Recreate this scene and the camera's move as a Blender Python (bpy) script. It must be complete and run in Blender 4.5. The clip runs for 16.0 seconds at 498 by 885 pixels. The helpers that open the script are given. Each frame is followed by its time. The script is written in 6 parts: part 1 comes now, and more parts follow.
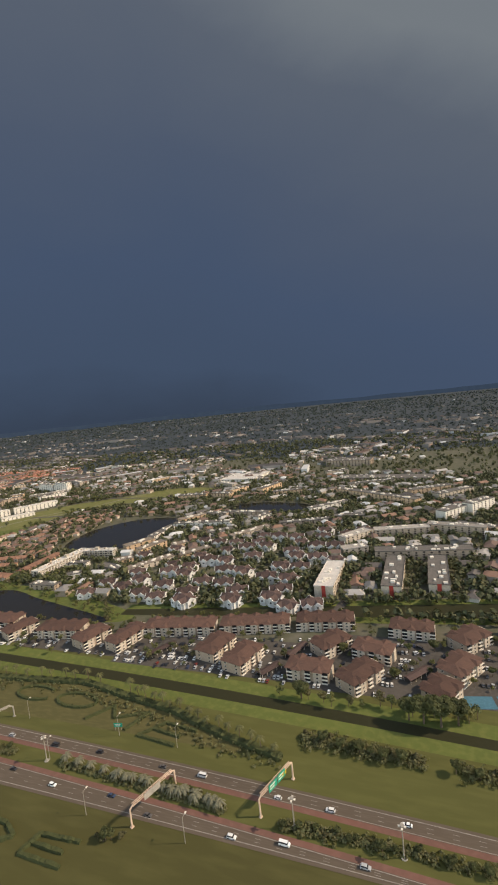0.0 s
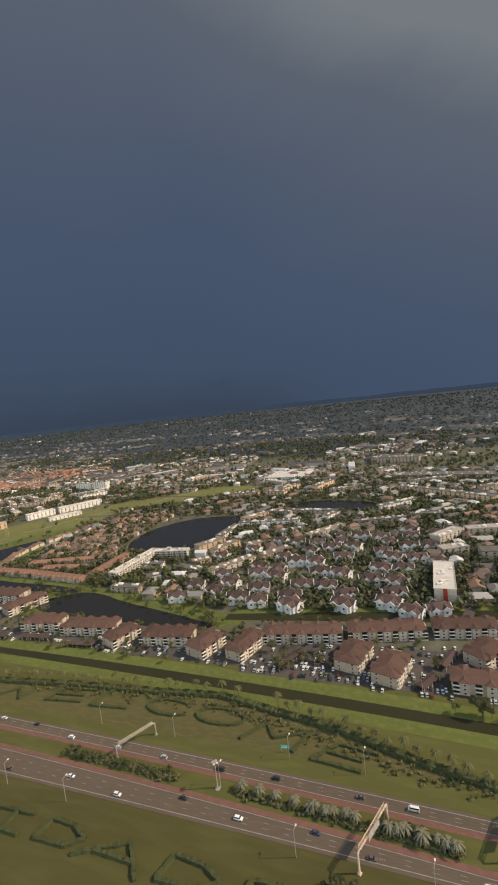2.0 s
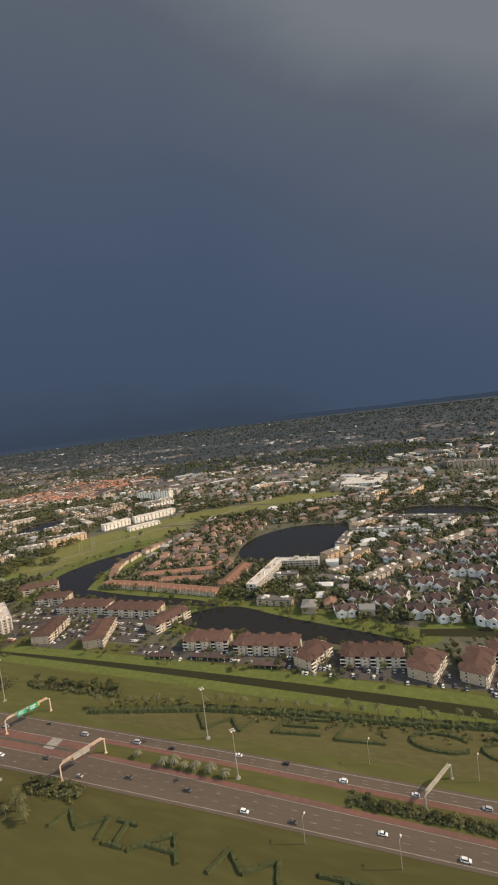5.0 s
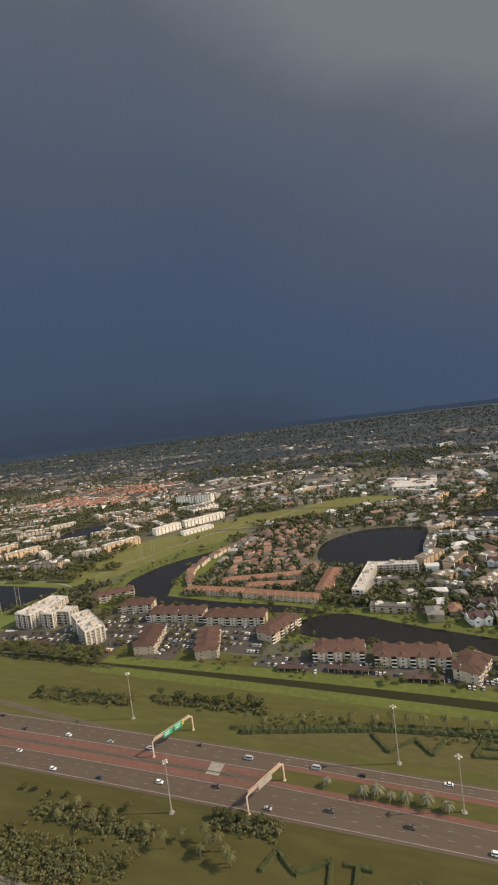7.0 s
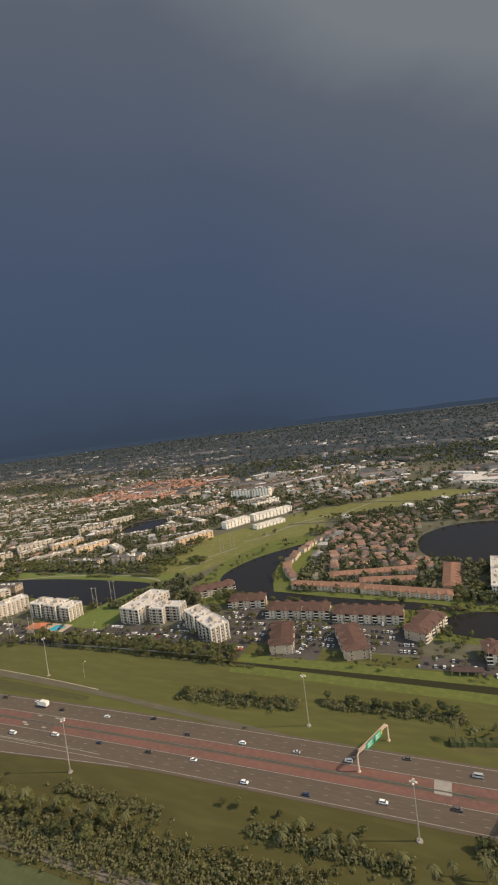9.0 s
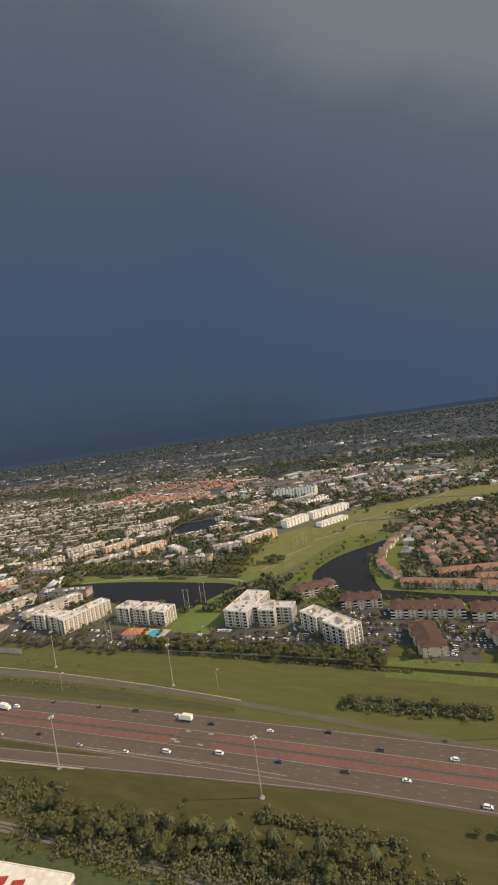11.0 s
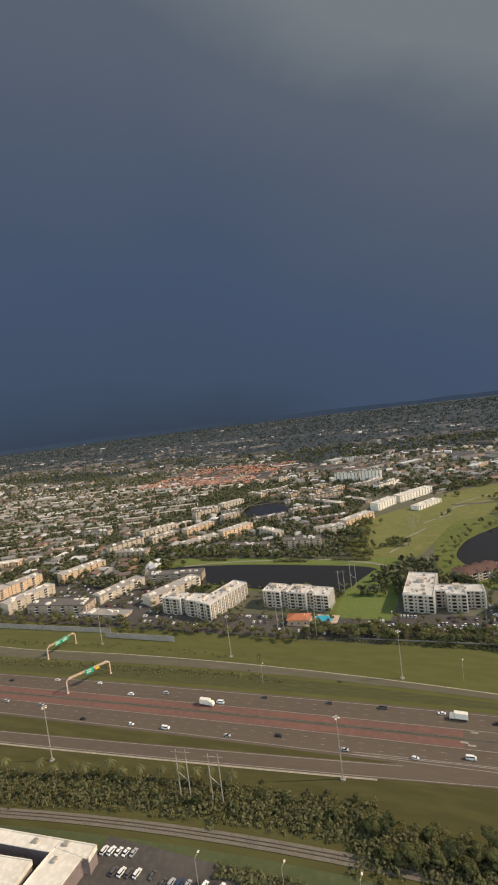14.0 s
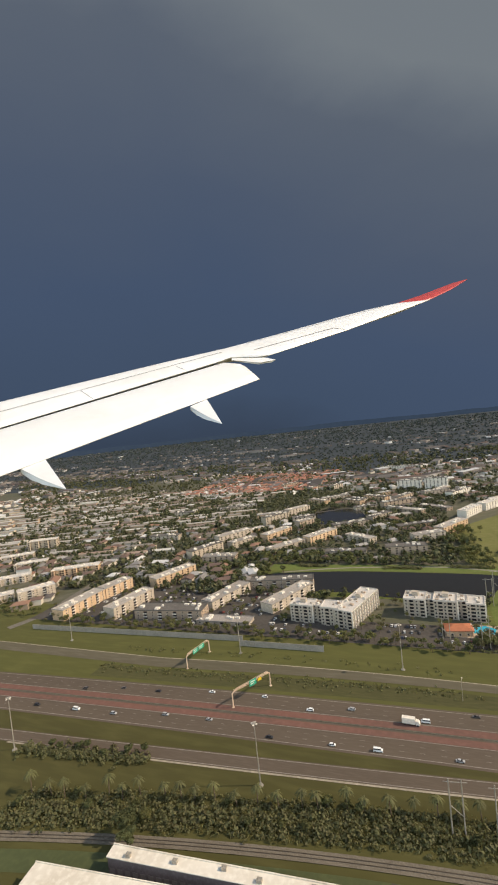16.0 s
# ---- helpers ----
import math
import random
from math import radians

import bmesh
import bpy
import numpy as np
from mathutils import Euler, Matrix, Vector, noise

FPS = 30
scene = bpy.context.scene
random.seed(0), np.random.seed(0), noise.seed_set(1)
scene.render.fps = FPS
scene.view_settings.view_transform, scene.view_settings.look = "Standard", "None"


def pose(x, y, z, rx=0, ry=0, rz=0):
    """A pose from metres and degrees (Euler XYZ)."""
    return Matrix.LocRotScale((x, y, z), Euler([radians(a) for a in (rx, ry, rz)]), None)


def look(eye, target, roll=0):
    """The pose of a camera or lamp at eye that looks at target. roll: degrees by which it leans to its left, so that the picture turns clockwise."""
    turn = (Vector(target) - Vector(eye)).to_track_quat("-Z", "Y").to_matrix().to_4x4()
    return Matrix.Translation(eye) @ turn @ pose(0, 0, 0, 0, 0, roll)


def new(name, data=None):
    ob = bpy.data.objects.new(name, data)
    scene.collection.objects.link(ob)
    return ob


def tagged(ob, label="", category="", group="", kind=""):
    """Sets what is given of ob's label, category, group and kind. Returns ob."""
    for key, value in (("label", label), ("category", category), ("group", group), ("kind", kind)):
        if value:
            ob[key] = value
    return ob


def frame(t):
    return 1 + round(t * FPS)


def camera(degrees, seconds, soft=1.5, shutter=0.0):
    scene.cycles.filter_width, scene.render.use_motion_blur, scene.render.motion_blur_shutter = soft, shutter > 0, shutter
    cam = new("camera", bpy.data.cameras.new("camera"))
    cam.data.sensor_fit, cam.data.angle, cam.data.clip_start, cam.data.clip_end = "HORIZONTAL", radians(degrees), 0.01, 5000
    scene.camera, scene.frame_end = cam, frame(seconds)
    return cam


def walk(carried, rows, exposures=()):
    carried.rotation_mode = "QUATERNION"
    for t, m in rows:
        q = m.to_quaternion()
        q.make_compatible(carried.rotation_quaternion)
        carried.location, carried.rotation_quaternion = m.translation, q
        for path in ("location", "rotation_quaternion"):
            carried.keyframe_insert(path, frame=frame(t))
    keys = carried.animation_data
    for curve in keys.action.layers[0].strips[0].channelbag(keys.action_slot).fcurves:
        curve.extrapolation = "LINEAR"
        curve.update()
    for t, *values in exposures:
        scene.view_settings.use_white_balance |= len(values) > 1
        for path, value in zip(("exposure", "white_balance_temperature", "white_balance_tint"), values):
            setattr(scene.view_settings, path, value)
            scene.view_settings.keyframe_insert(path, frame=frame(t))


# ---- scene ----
cam = camera(57.50, 16.0, 2.0)
PATH = [
    (0, (3.52, -5.26, 122.98), (-20.85, 63.01, 116.27), -5.84),
    (0.5, (-12.44, -5.74, 123.10), (-37.45, 62.29, 116.31), -6.30),
    (1, (-28.43, -6.34, 123.13), (-53.55, 61.68, 116.64), -6.12),
    (1.5, (-44.53, -7.14, 123.27), (-69.78, 60.85, 116.90), -6.49),
    (2, (-60.96, -7.89, 123.38), (-86.12, 60.09, 116.69), -6.16),
    (2.5, (-77.23, -9.50, 123.23), (-103.27, 58.27, 117.81), -6.89),
    (3, (-93.67, -10.88, 123.03), (-119.93, 56.88, 118.76), -6.53),
    (3.5, (-110.36, -11.97, 123.07), (-136.58, 55.78, 118.32), -6.40),
    (3.7, (-117.00, -12.64, 123.06), (-143.19, 55.15, 118.77), -6.59),
    (5.8, (-188.50, -18.96, 122.68), (-214.77, 48.76, 117.79), -7.12),
    (6, (-195.48, -19.57, 122.56), (-221.95, 48.11, 118.31), -7.29),
    (6.5, (-212.76, -21.33, 122.29), (-238.74, 46.60, 119.10), -7.29),
    (7, (-230.40, -22.91, 122.23), (-256.56, 44.94, 118.71), -6.99),
    (7.5, (-247.83, -24.41, 121.97), (-274.40, 43.28, 118.61), -7.56),
    (8, (-265.97, -25.99, 121.68), (-292.98, 41.56, 119.11), -5.97),
    (8.5, (-283.39, -27.95, 121.24), (-310.62, 39.55, 119.83), -6.65),
    (9, (-301.62, -29.01, 121.17), (-329.84, 38.00, 117.55), -7.12),
    (9.2, (-308.85, -29.81, 121.03), (-337.04, 37.25, 118.03), -6.98),
    (11.3, (-385.98, -37.08, 119.06), (-413.64, 30.19, 115.88), -8.08),
    (11.5, (-393.45, -37.67, 119.01), (-420.15, 29.94, 115.05), -7.03),
    (12, (-412.13, -39.50, 118.56), (-439.48, 27.83, 114.32), -7.42),
    (12.5, (-430.86, -40.76, 118.20), (-457.47, 26.82, 113.24), -7.15),
    (13, (-449.65, -43.33, 117.34), (-476.21, 24.40, 114.59), -7.84),
    (13.5, (-468.55, -45.29, 116.81), (-494.72, 22.59, 114.14), -7.23),
    (14, (-487.65, -46.61, 116.38), (-513.43, 21.30, 111.67), -6.90),
    (14.5, (-507.03, -48.69, 115.80), (-533.81, 18.82, 110.83), -6.80),
    (15, (-525.91, -51.25, 114.85), (-552.59, 16.41, 111.47), -6.78),
    (15.5, (-544.97, -53.75, 114.24), (-572.10, 13.73, 111.08), -6.69),
    (16, (-564.47, -56.23, 113.51), (-591.09, 11.47, 110.80), -6.12),
]
walk(cam, [(t, look(eye, target, roll)) for t, eye, target, roll in PATH], [(0.0, 0.05, 6820, 13.0), (5.0, 0.05, 6960, 13.5), (9.5, 0.05, 6940, 13.5), (12.0, 0.06, 6840, 13.0), (16.0, 0.05, 6780, 12.0)])

import collections

# ---- world and sun ----
SUN_FROM = Vector((0.965, 0.262, 0.0)).normalized()
SUN_HEIGHT = 38.0
world = bpy.data.worlds.new("world")
scene.world = world
world.use_nodes = True
wn, wl = world.node_tree.nodes, world.node_tree.links
wn.clear()


def wnode(kind, **values):
    n = wn.new(kind)
    for key, value in values.items():
        n.inputs[key].default_value = value
    return n


sky = wn.new("ShaderNodeTexSky")
sky.sky_type, sky.sun_disc = "NISHITA", False
sky.sun_elevation = radians(SUN_HEIGHT)
sky.sun_rotation = math.atan2(SUN_FROM.x, SUN_FROM.y)
clear = wnode("ShaderNodeMix")
clear.data_type = "RGBA"
clear.blend_type = "MULTIPLY"
clear.inputs[0].default_value = 1.0
clear.inputs[7].default_value = (0.43, 0.375, 0.30, 1)
wl.new(sky.outputs[0], clear.inputs[6])
way = wn.new("ShaderNodeTexCoord")
split = wn.new("ShaderNodeSeparateXYZ")
wl.new(way.outputs["Generated"], split.inputs[0])
# the storm front: slate blue low down, greyer cloud higher up
rise = wnode("ShaderNodeMapRange", **{"From Min": -0.05, "From Max": 0.75})
wl.new(split.outputs[2], rise.inputs[0])
cloud = wnode("ShaderNodeTexNoise", Scale=2.2, Detail=5.0, Roughness=0.55)
squash = wn.new("ShaderNodeMapping")
squash.inputs["Scale"].default_value = (1.0, 1.0, 2.2)
wl.new(way.outputs["Generated"], squash.inputs[0])
wl.new(squash.outputs[0], cloud.inputs["Vector"])
wobble = wn.new("ShaderNodeMath")
wobble.operation = "MULTIPLY_ADD"
wobble.inputs[1].default_value = 0.22
wl.new(cloud.outputs[0], wobble.inputs[0])
shift = wn.new("ShaderNodeMath")
shift.operation = "SUBTRACT"
shift.inputs[1].default_value = 0.11
wl.new(rise.outputs[0], wobble.inputs[2])
wl.new(wobble.outputs[0], shift.inputs[0])
storm = wn.new("ShaderNodeValToRGB")
ramp_stops = [(0.0, (0.037, 0.056, 0.092)), (0.14, (0.049, 0.078, 0.134)), (0.38, (0.054, 0.085, 0.149)), (0.62, (0.069, 0.097, 0.152)), (0.85, (0.095, 0.121, 0.163)), (1.0, (0.160, 0.190, 0.218))]
for k, (at, col) in enumerate(ramp_stops):
    e = storm.color_ramp.elements[k] if k < 2 else storm.color_ramp.elements.new(at)
    e.position, e.color = at, (*col, 1)
east = wnode("ShaderNodeMapRange", **{"From Min": -0.38, "From Max": 0.2, "To Min": -0.04, "To Max": 0.31})
wl.new(split.outputs[0], east.inputs[0])
brighter = wn.new("ShaderNodeMath")
brighter.operation = "ADD"
wl.new(shift.outputs[0], brighter.inputs[0])
wl.new(east.outputs[0], brighter.inputs[1])
wl.new(brighter.outputs[0], storm.inputs[0])
side = wnode("ShaderNodeMapRange", **{"From Min": -0.25, "From Max": 0.2})
side.interpolation_type = "SMOOTHSTEP"
wl.new(split.outputs[1], side.inputs[0])
front = wn.new("ShaderNodeMix")
front.data_type = "RGBA"
wl.new(side.outputs[0], front.inputs[0])
wl.new(clear.outputs[2], front.inputs[6])
wl.new(storm.outputs[0], front.inputs[7])
back = wn.new("ShaderNodeBackground")
out = wn.new("ShaderNodeOutputWorld")
wl.new(front.outputs[2], back.inputs[0])
wl.new(back.outputs[0], out.inputs[0])

sun_data = bpy.data.lights.new("sun", "SUN")
sun_data.energy, sun_data.angle, sun_data.color = 4.15, radians(0.6), (1.0, 0.86, 0.67)
sun = new("sun", sun_data)
sun_dir = SUN_FROM * math.cos(radians(SUN_HEIGHT)) + Vector((0, 0, math.sin(radians(SUN_HEIGHT))))
sun.matrix_world = look(sun_dir * 900, (0, 0, 0))

# ---- materials ----


def material(name, base, rough=0.8, dark=None, scale=1.0, fine=8.0, fleck=None, metal=0.0, spec=0.3, bump=0.0, spread=0.5, object_tint=0.0, coords="Object", stretch=1.0):
    """Procedural surface: a base colour broken up at two scales, with a fine bump."""
    m = bpy.data.materials.new(name)
    m.use_nodes = True
    nt = m.node_tree
    b = nt.nodes["Principled BSDF"]
    b.inputs["Roughness"].default_value, b.inputs["Metallic"].default_value = rough, metal
    b.inputs["Specular IOR Level"].default_value = spec
    at = nt.nodes.new("ShaderNodeTexCoord" if coords != "World" else "ShaderNodeNewGeometry")
    vec = at.outputs["Position" if coords == "World" else coords]
    if stretch != 1.0:
        grain = nt.nodes.new("ShaderNodeMapping")
        grain.inputs["Scale"].default_value = (stretch, 1.0, 1.0)
        nt.links.new(vec, grain.inputs[0])
        vec = grain.outputs[0]
    big, small = nt.nodes.new("ShaderNodeTexNoise"), nt.nodes.new("ShaderNodeTexNoise")
    for n, s in ((big, scale), (small, scale * fine)):
        n.inputs["Scale"].default_value, n.inputs["Detail"].default_value = s, 4.0
        nt.links.new(vec, n.inputs["Vector"])
    mixes = []
    for n, tone, lo, hi in ((big, dark or tuple(c * 0.72 for c in base), 0.5 - spread * 0.4, 0.5 + spread * 0.4), (small, fleck or tuple(c * 1.22 for c in base), 0.45, 0.75)):
        r = nt.nodes.new("ShaderNodeMapRange")
        r.inputs["From Min"].default_value, r.inputs["From Max"].default_value = lo, hi
        nt.links.new(n.outputs[0], r.inputs[0])
        mx = nt.nodes.new("ShaderNodeMix")
        mx.data_type = "RGBA"
        nt.links.new(r.outputs[0], mx.inputs[0])
        mx.inputs[7].default_value = (*tone, 1)
        mixes.append(mx)
    mixes[0].inputs[6].default_value = (*base, 1)
    nt.links.new(mixes[0].outputs[2], mixes[1].inputs[6])
    colour = mixes[1].outputs[2]
    if object_tint:
        info, hsv = nt.nodes.new("ShaderNodeObjectInfo"), nt.nodes.new("ShaderNodeHueSaturation")
        r = nt.nodes.new("ShaderNodeMapRange")
        r.inputs["To Min"].default_value, r.inputs["To Max"].default_value = 1 - object_tint, 1 + object_tint
        nt.links.new(info.outputs["Random"], r.inputs[0])
        nt.links.new(r.outputs[0], hsv.inputs["Value"])
        nt.links.new(colour, hsv.inputs["Color"])
        colour = hsv.outputs[0]
    nt.links.new(colour, b.inputs["Base Color"])
    if bump:
        bp = nt.nodes.new("ShaderNodeBump")
        bp.inputs["Strength"].default_value, bp.inputs["Distance"].default_value = bump, 0.3
        nt.links.new(small.outputs[0], bp.inputs["Height"])
        nt.links.new(bp.outputs[0], b.inputs["Normal"])
    return m


def island_material(name, stops, rough=0.8, value=0.0):
    """One colour out of a few for each loose piece of a joined mesh."""
    m = material(name, (0.5, 0.5, 0.5), rough)
    nt = m.node_tree
    geo, ramp = nt.nodes.new("ShaderNodeNewGeometry"), nt.nodes.new("ShaderNodeValToRGB")
    ramp.color_ramp.interpolation = "CONSTANT"
    for k, (at, col) in enumerate(stops):
        e = ramp.color_ramp.elements[k] if k < 2 else ramp.color_ramp.elements.new(at)
        e.position, e.color = at, (*col, 1)
    nt.links.new(geo.outputs["Random Per Island"], ramp.inputs[0])
    nt.links.new(ramp.outputs[0], nt.nodes["Principled BSDF"].inputs["Base Color"])
    return m


M_SUBURB = material("suburb_ground", (0.078, 0.080, 0.043), 0.85, (0.105, 0.098, 0.064), 0.014, 9.0, (0.135, 0.122, 0.092), spread=0.5, spec=0.3, coords="World")
# dark bluish tone: the far plain's haze and storm shade put into its colour
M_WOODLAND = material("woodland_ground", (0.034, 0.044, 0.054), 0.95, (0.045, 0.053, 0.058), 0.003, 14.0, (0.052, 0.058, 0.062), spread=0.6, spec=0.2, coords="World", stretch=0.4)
M_GRASS = material("grass", (0.091, 0.091, 0.023), 0.95, (0.070, 0.068, 0.019), 0.022, 14.0, (0.102, 0.100, 0.028), bump=0.2, spread=0.7, coords="World", stretch=0.22)
M_FIELD = material("rough_field", (0.094, 0.082, 0.028), 0.95, (0.074, 0.068, 0.024), 0.05, 14.0, (0.110, 0.096, 0.036), bump=0.3, spread=0.6, coords="World", stretch=0.3)
M_SWALE = material("rough_swale", (0.072, 0.068, 0.023), 0.95, (0.054, 0.053, 0.019), 0.06, 12.0, (0.086, 0.080, 0.030), bump=0.3, spread=0.6, coords="World", stretch=0.25)
M_NEARGRASS = material("dry_near_grass", (0.072, 0.067, 0.018), 0.95, (0.055, 0.049, 0.015), 0.020, 14.0, (0.083, 0.076, 0.023), bump=0.2, spread=0.7, coords="World", stretch=0.22)
M_LAWN = material("lawn", (0.105, 0.124, 0.027), 0.95, (0.078, 0.096, 0.022), 0.03, 12.0, (0.135, 0.140, 0.036), coords="World")
M_BRIGHT = material("bright_lawn", (0.118, 0.150, 0.034), 0.95, (0.092, 0.120, 0.028), 0.05, 10.0, (0.140, 0.160, 0.045), coords="World")
M_FAIRWAY = material("fairway", (0.148, 0.148, 0.042), 0.95, (0.108, 0.112, 0.032), 0.02, 8.0, (0.18, 0.165, 0.062), coords="World")
M_ASPHALT = material("road_asphalt", (0.111, 0.084, 0.060), 0.85, (0.089, 0.068, 0.050), 0.06, 30.0, (0.122, 0.094, 0.069), coords="World", stretch=0.12)
M_LOT = material("car_park_asphalt", (0.085, 0.073, 0.061), 0.9, (0.052, 0.047, 0.041), 0.05, 12.0, (0.098, 0.085, 0.073), coords="World")
M_STREET = material("street_asphalt", (0.17, 0.15, 0.125), 0.9, (0.13, 0.115, 0.095), 0.05, 12.0, (0.19, 0.168, 0.142), coords="World")
M_RED = material("red_shoulder", (0.175, 0.081, 0.061), 0.9, (0.133, 0.074, 0.057), 0.04, 12.0, (0.189, 0.097, 0.074), coords="World")
M_CONCRETE = material("concrete", (0.30, 0.27, 0.23), 0.85, (0.22, 0.20, 0.17), 0.2, 9.0, coords="World")
M_BARRIER = material("olive_barrier", (0.17, 0.145, 0.105), 0.9, (0.12, 0.104, 0.075), 0.2, 9.0, coords="World")
M_KERB = material("pale_kerb", (0.36, 0.31, 0.235), 0.9, (0.25, 0.215, 0.16), 0.08, 9.0, coords="World")
M_PATH = material("path_concrete", (0.24, 0.22, 0.17), 0.9, (0.18, 0.16, 0.12), 0.1, 9.0, coords="World")
M_VERGE_ROAD = material("verge_road", (0.112, 0.097, 0.064), 0.9, (0.092, 0.080, 0.050), 0.05, 10.0, (0.130, 0.112, 0.078), coords="World", stretch=0.2)
M_LINE = material("line_paint", (0.29, 0.255, 0.22), 0.7, (0.18, 0.155, 0.13), 0.5, 6.0, coords="World")
M_GRAVEL = material("ballast", (0.165, 0.140, 0.105), 0.95, (0.12, 0.10, 0.075), 0.2, 10.0, (0.185, 0.158, 0.12), bump=0.5, coords="World")
M_RAIL = material("rail_steel", (0.16, 0.12, 0.09), 0.5, metal=0.8)
M_WATER = material("lake_water", (0.021, 0.020, 0.017), 0.14, (0.025, 0.023, 0.019), 0.01, 30.0, (0.023, 0.021, 0.018), spec=0.22, bump=0.03, coords="World")
M_CANAL = material("canal_water", (0.028, 0.028, 0.014), 0.5, (0.036, 0.034, 0.016), 0.03, 20.0, spec=0.12, bump=0.05, coords="World")
M_ALGAE = material("algae_water", (0.075, 0.085, 0.035), 0.5, (0.060, 0.072, 0.030), 0.05, 12.0, coords="World")
M_WALL = material("cream_stucco", (0.50, 0.42, 0.33), 0.9, (0.42, 0.35, 0.27), 0.12, 10.0, object_tint=0.1)
M_TRIM = material("white_stucco", (0.72, 0.66, 0.57), 0.85, (0.60, 0.54, 0.46), 0.15, 8.0)
M_TAN = material("tan_stucco", (0.40, 0.31, 0.23), 0.9, (0.33, 0.25, 0.18), 0.12, 10.0, object_tint=0.12)
M_PEACH = material("peach_stucco", (0.55, 0.385, 0.245), 0.9, (0.45, 0.31, 0.19), 0.12, 10.0, object_tint=0.15)
M_WHITE = material("bright_white_stucco", (0.70, 0.67, 0.62), 0.85, (0.60, 0.57, 0.52), 0.15, 8.0)
M_ROOF = material("brown_tile_roof", (0.100, 0.054, 0.040), 0.9, (0.066, 0.038, 0.030), 0.35, 8.0, (0.128, 0.072, 0.052), bump=0.3, object_tint=0.2)
M_HOUSEROOF = material("dark_tile_roof", (0.080, 0.050, 0.043), 0.9, (0.056, 0.038, 0.034), 0.35, 8.0, (0.105, 0.068, 0.057), bump=0.3, object_tint=0.25)
M_TERRA = material("terracotta_roof", (0.25, 0.130, 0.082), 0.9, (0.18, 0.095, 0.063), 0.2, 9.0, (0.30, 0.165, 0.110), bump=0.3, object_tint=0.1)
M_WHITEROOF = material("white_roof", (0.60, 0.555, 0.50), 0.8, (0.38, 0.34, 0.295), 0.16, 9.0, (0.68, 0.63, 0.57), spread=0.8)
M_PALEROOF = material("pale_felt_roof", (0.34, 0.305, 0.265), 0.85, (0.22, 0.195, 0.17), 0.14, 9.0, (0.42, 0.38, 0.335), spread=0.8, object_tint=0.25)
M_PEACH_ROOF = material("tan_felt_roof", (0.235, 0.190, 0.150), 0.9, (0.165, 0.132, 0.105), 0.14, 9.0, (0.29, 0.24, 0.19), spread=0.8, object_tint=0.2)
M_GREYROOF = material("grey_roof", (0.135, 0.121, 0.107), 0.9, (0.095, 0.086, 0.076), 0.1, 9.0, (0.17, 0.152, 0.135))
M_GLASS = material("dark_window", (0.022, 0.022, 0.024), 0.15, spec=0.6)
M_SHADE = material("roller_door_paint", (0.27, 0.225, 0.20), 0.8, (0.21, 0.175, 0.155), 0.5, 6.0)
M_STEEL = material("galvanised_steel", (0.42, 0.38, 0.32), 0.55, metal=0.4)
M_BEIGE_STEEL = material("painted_gantry", (0.62, 0.46, 0.34), 0.6, (0.50, 0.36, 0.26), 0.4, 6.0)
M_SIGN = material("green_sign", (0.015, 0.30, 0.19), 0.5, (0.012, 0.25, 0.16), 0.4, 5.0)
M_YELLOW = material("yellow_sign", (0.70, 0.48, 0.03), 0.5)
M_SIGNBACK = material("sign_back", (0.36, 0.33, 0.28), 0.6)
M_BARK = material("bark", (0.13, 0.095, 0.065), 0.95, scale=3.0)
M_LEAF = [material("leaf_dark", (0.058, 0.063, 0.024), 0.85, (0.047, 0.052, 0.020), 0.25, 6.0, (0.070, 0.074, 0.028), object_tint=0.2),
          material("leaf_olive", (0.084, 0.083, 0.029), 0.85, (0.066, 0.067, 0.024), 0.25, 6.0, (0.100, 0.096, 0.034), object_tint=0.2),
          material("leaf_brown", (0.070, 0.063, 0.028), 0.85, (0.053, 0.049, 0.023), 0.25, 6.0, (0.084, 0.074, 0.033), object_tint=0.2)]
M_HEDGE = material("hedge_leaf", (0.056, 0.062, 0.021), 0.85, (0.042, 0.048, 0.017), 0.4, 6.0)
M_PALM = material("palm_leaf", (0.090, 0.088, 0.032), 0.7, (0.065, 0.064, 0.024), 0.5, 5.0, object_tint=0.2)
M_SILVER = material("silver_palm_leaf", (0.155, 0.145, 0.092), 0.7, (0.10, 0.096, 0.06), 0.6, 5.0)
M_POOL = material("pool_water", (0.05, 0.40, 0.52), 0.1, spec=0.5)
M_COURT = material("tennis_court", (0.06, 0.15, 0.20), 0.85, (0.05, 0.13, 0.17), 0.1, 9.0)
M_REDPANEL = material("red_panel", (0.36, 0.05, 0.035), 0.8)
M_TYRE = material("tyre", (0.02, 0.02, 0.02), 0.9)
M_HOUSES = island_material("house_walls", [(0.0, (0.46, 0.38, 0.29)), (0.3, (0.58, 0.52, 0.43)), (0.6, (0.33, 0.26, 0.19)), (0.85, (0.68, 0.65, 0.58))])
M_FLATS = island_material("flat_block_walls", [(0.0, (0.50, 0.37, 0.25)), (0.35, (0.56, 0.46, 0.34)), (0.6, (0.40, 0.28, 0.19)), (0.8, (0.64, 0.58, 0.48))])
M_PALEROOFS = island_material("pale_terrace_roofs", [(0.0, (0.38, 0.345, 0.30)), (0.3, (0.25, 0.22, 0.19)), (0.55, (0.50, 0.47, 0.42)), (0.72, (0.19, 0.145, 0.12)), (0.88, (0.31, 0.225, 0.175))])
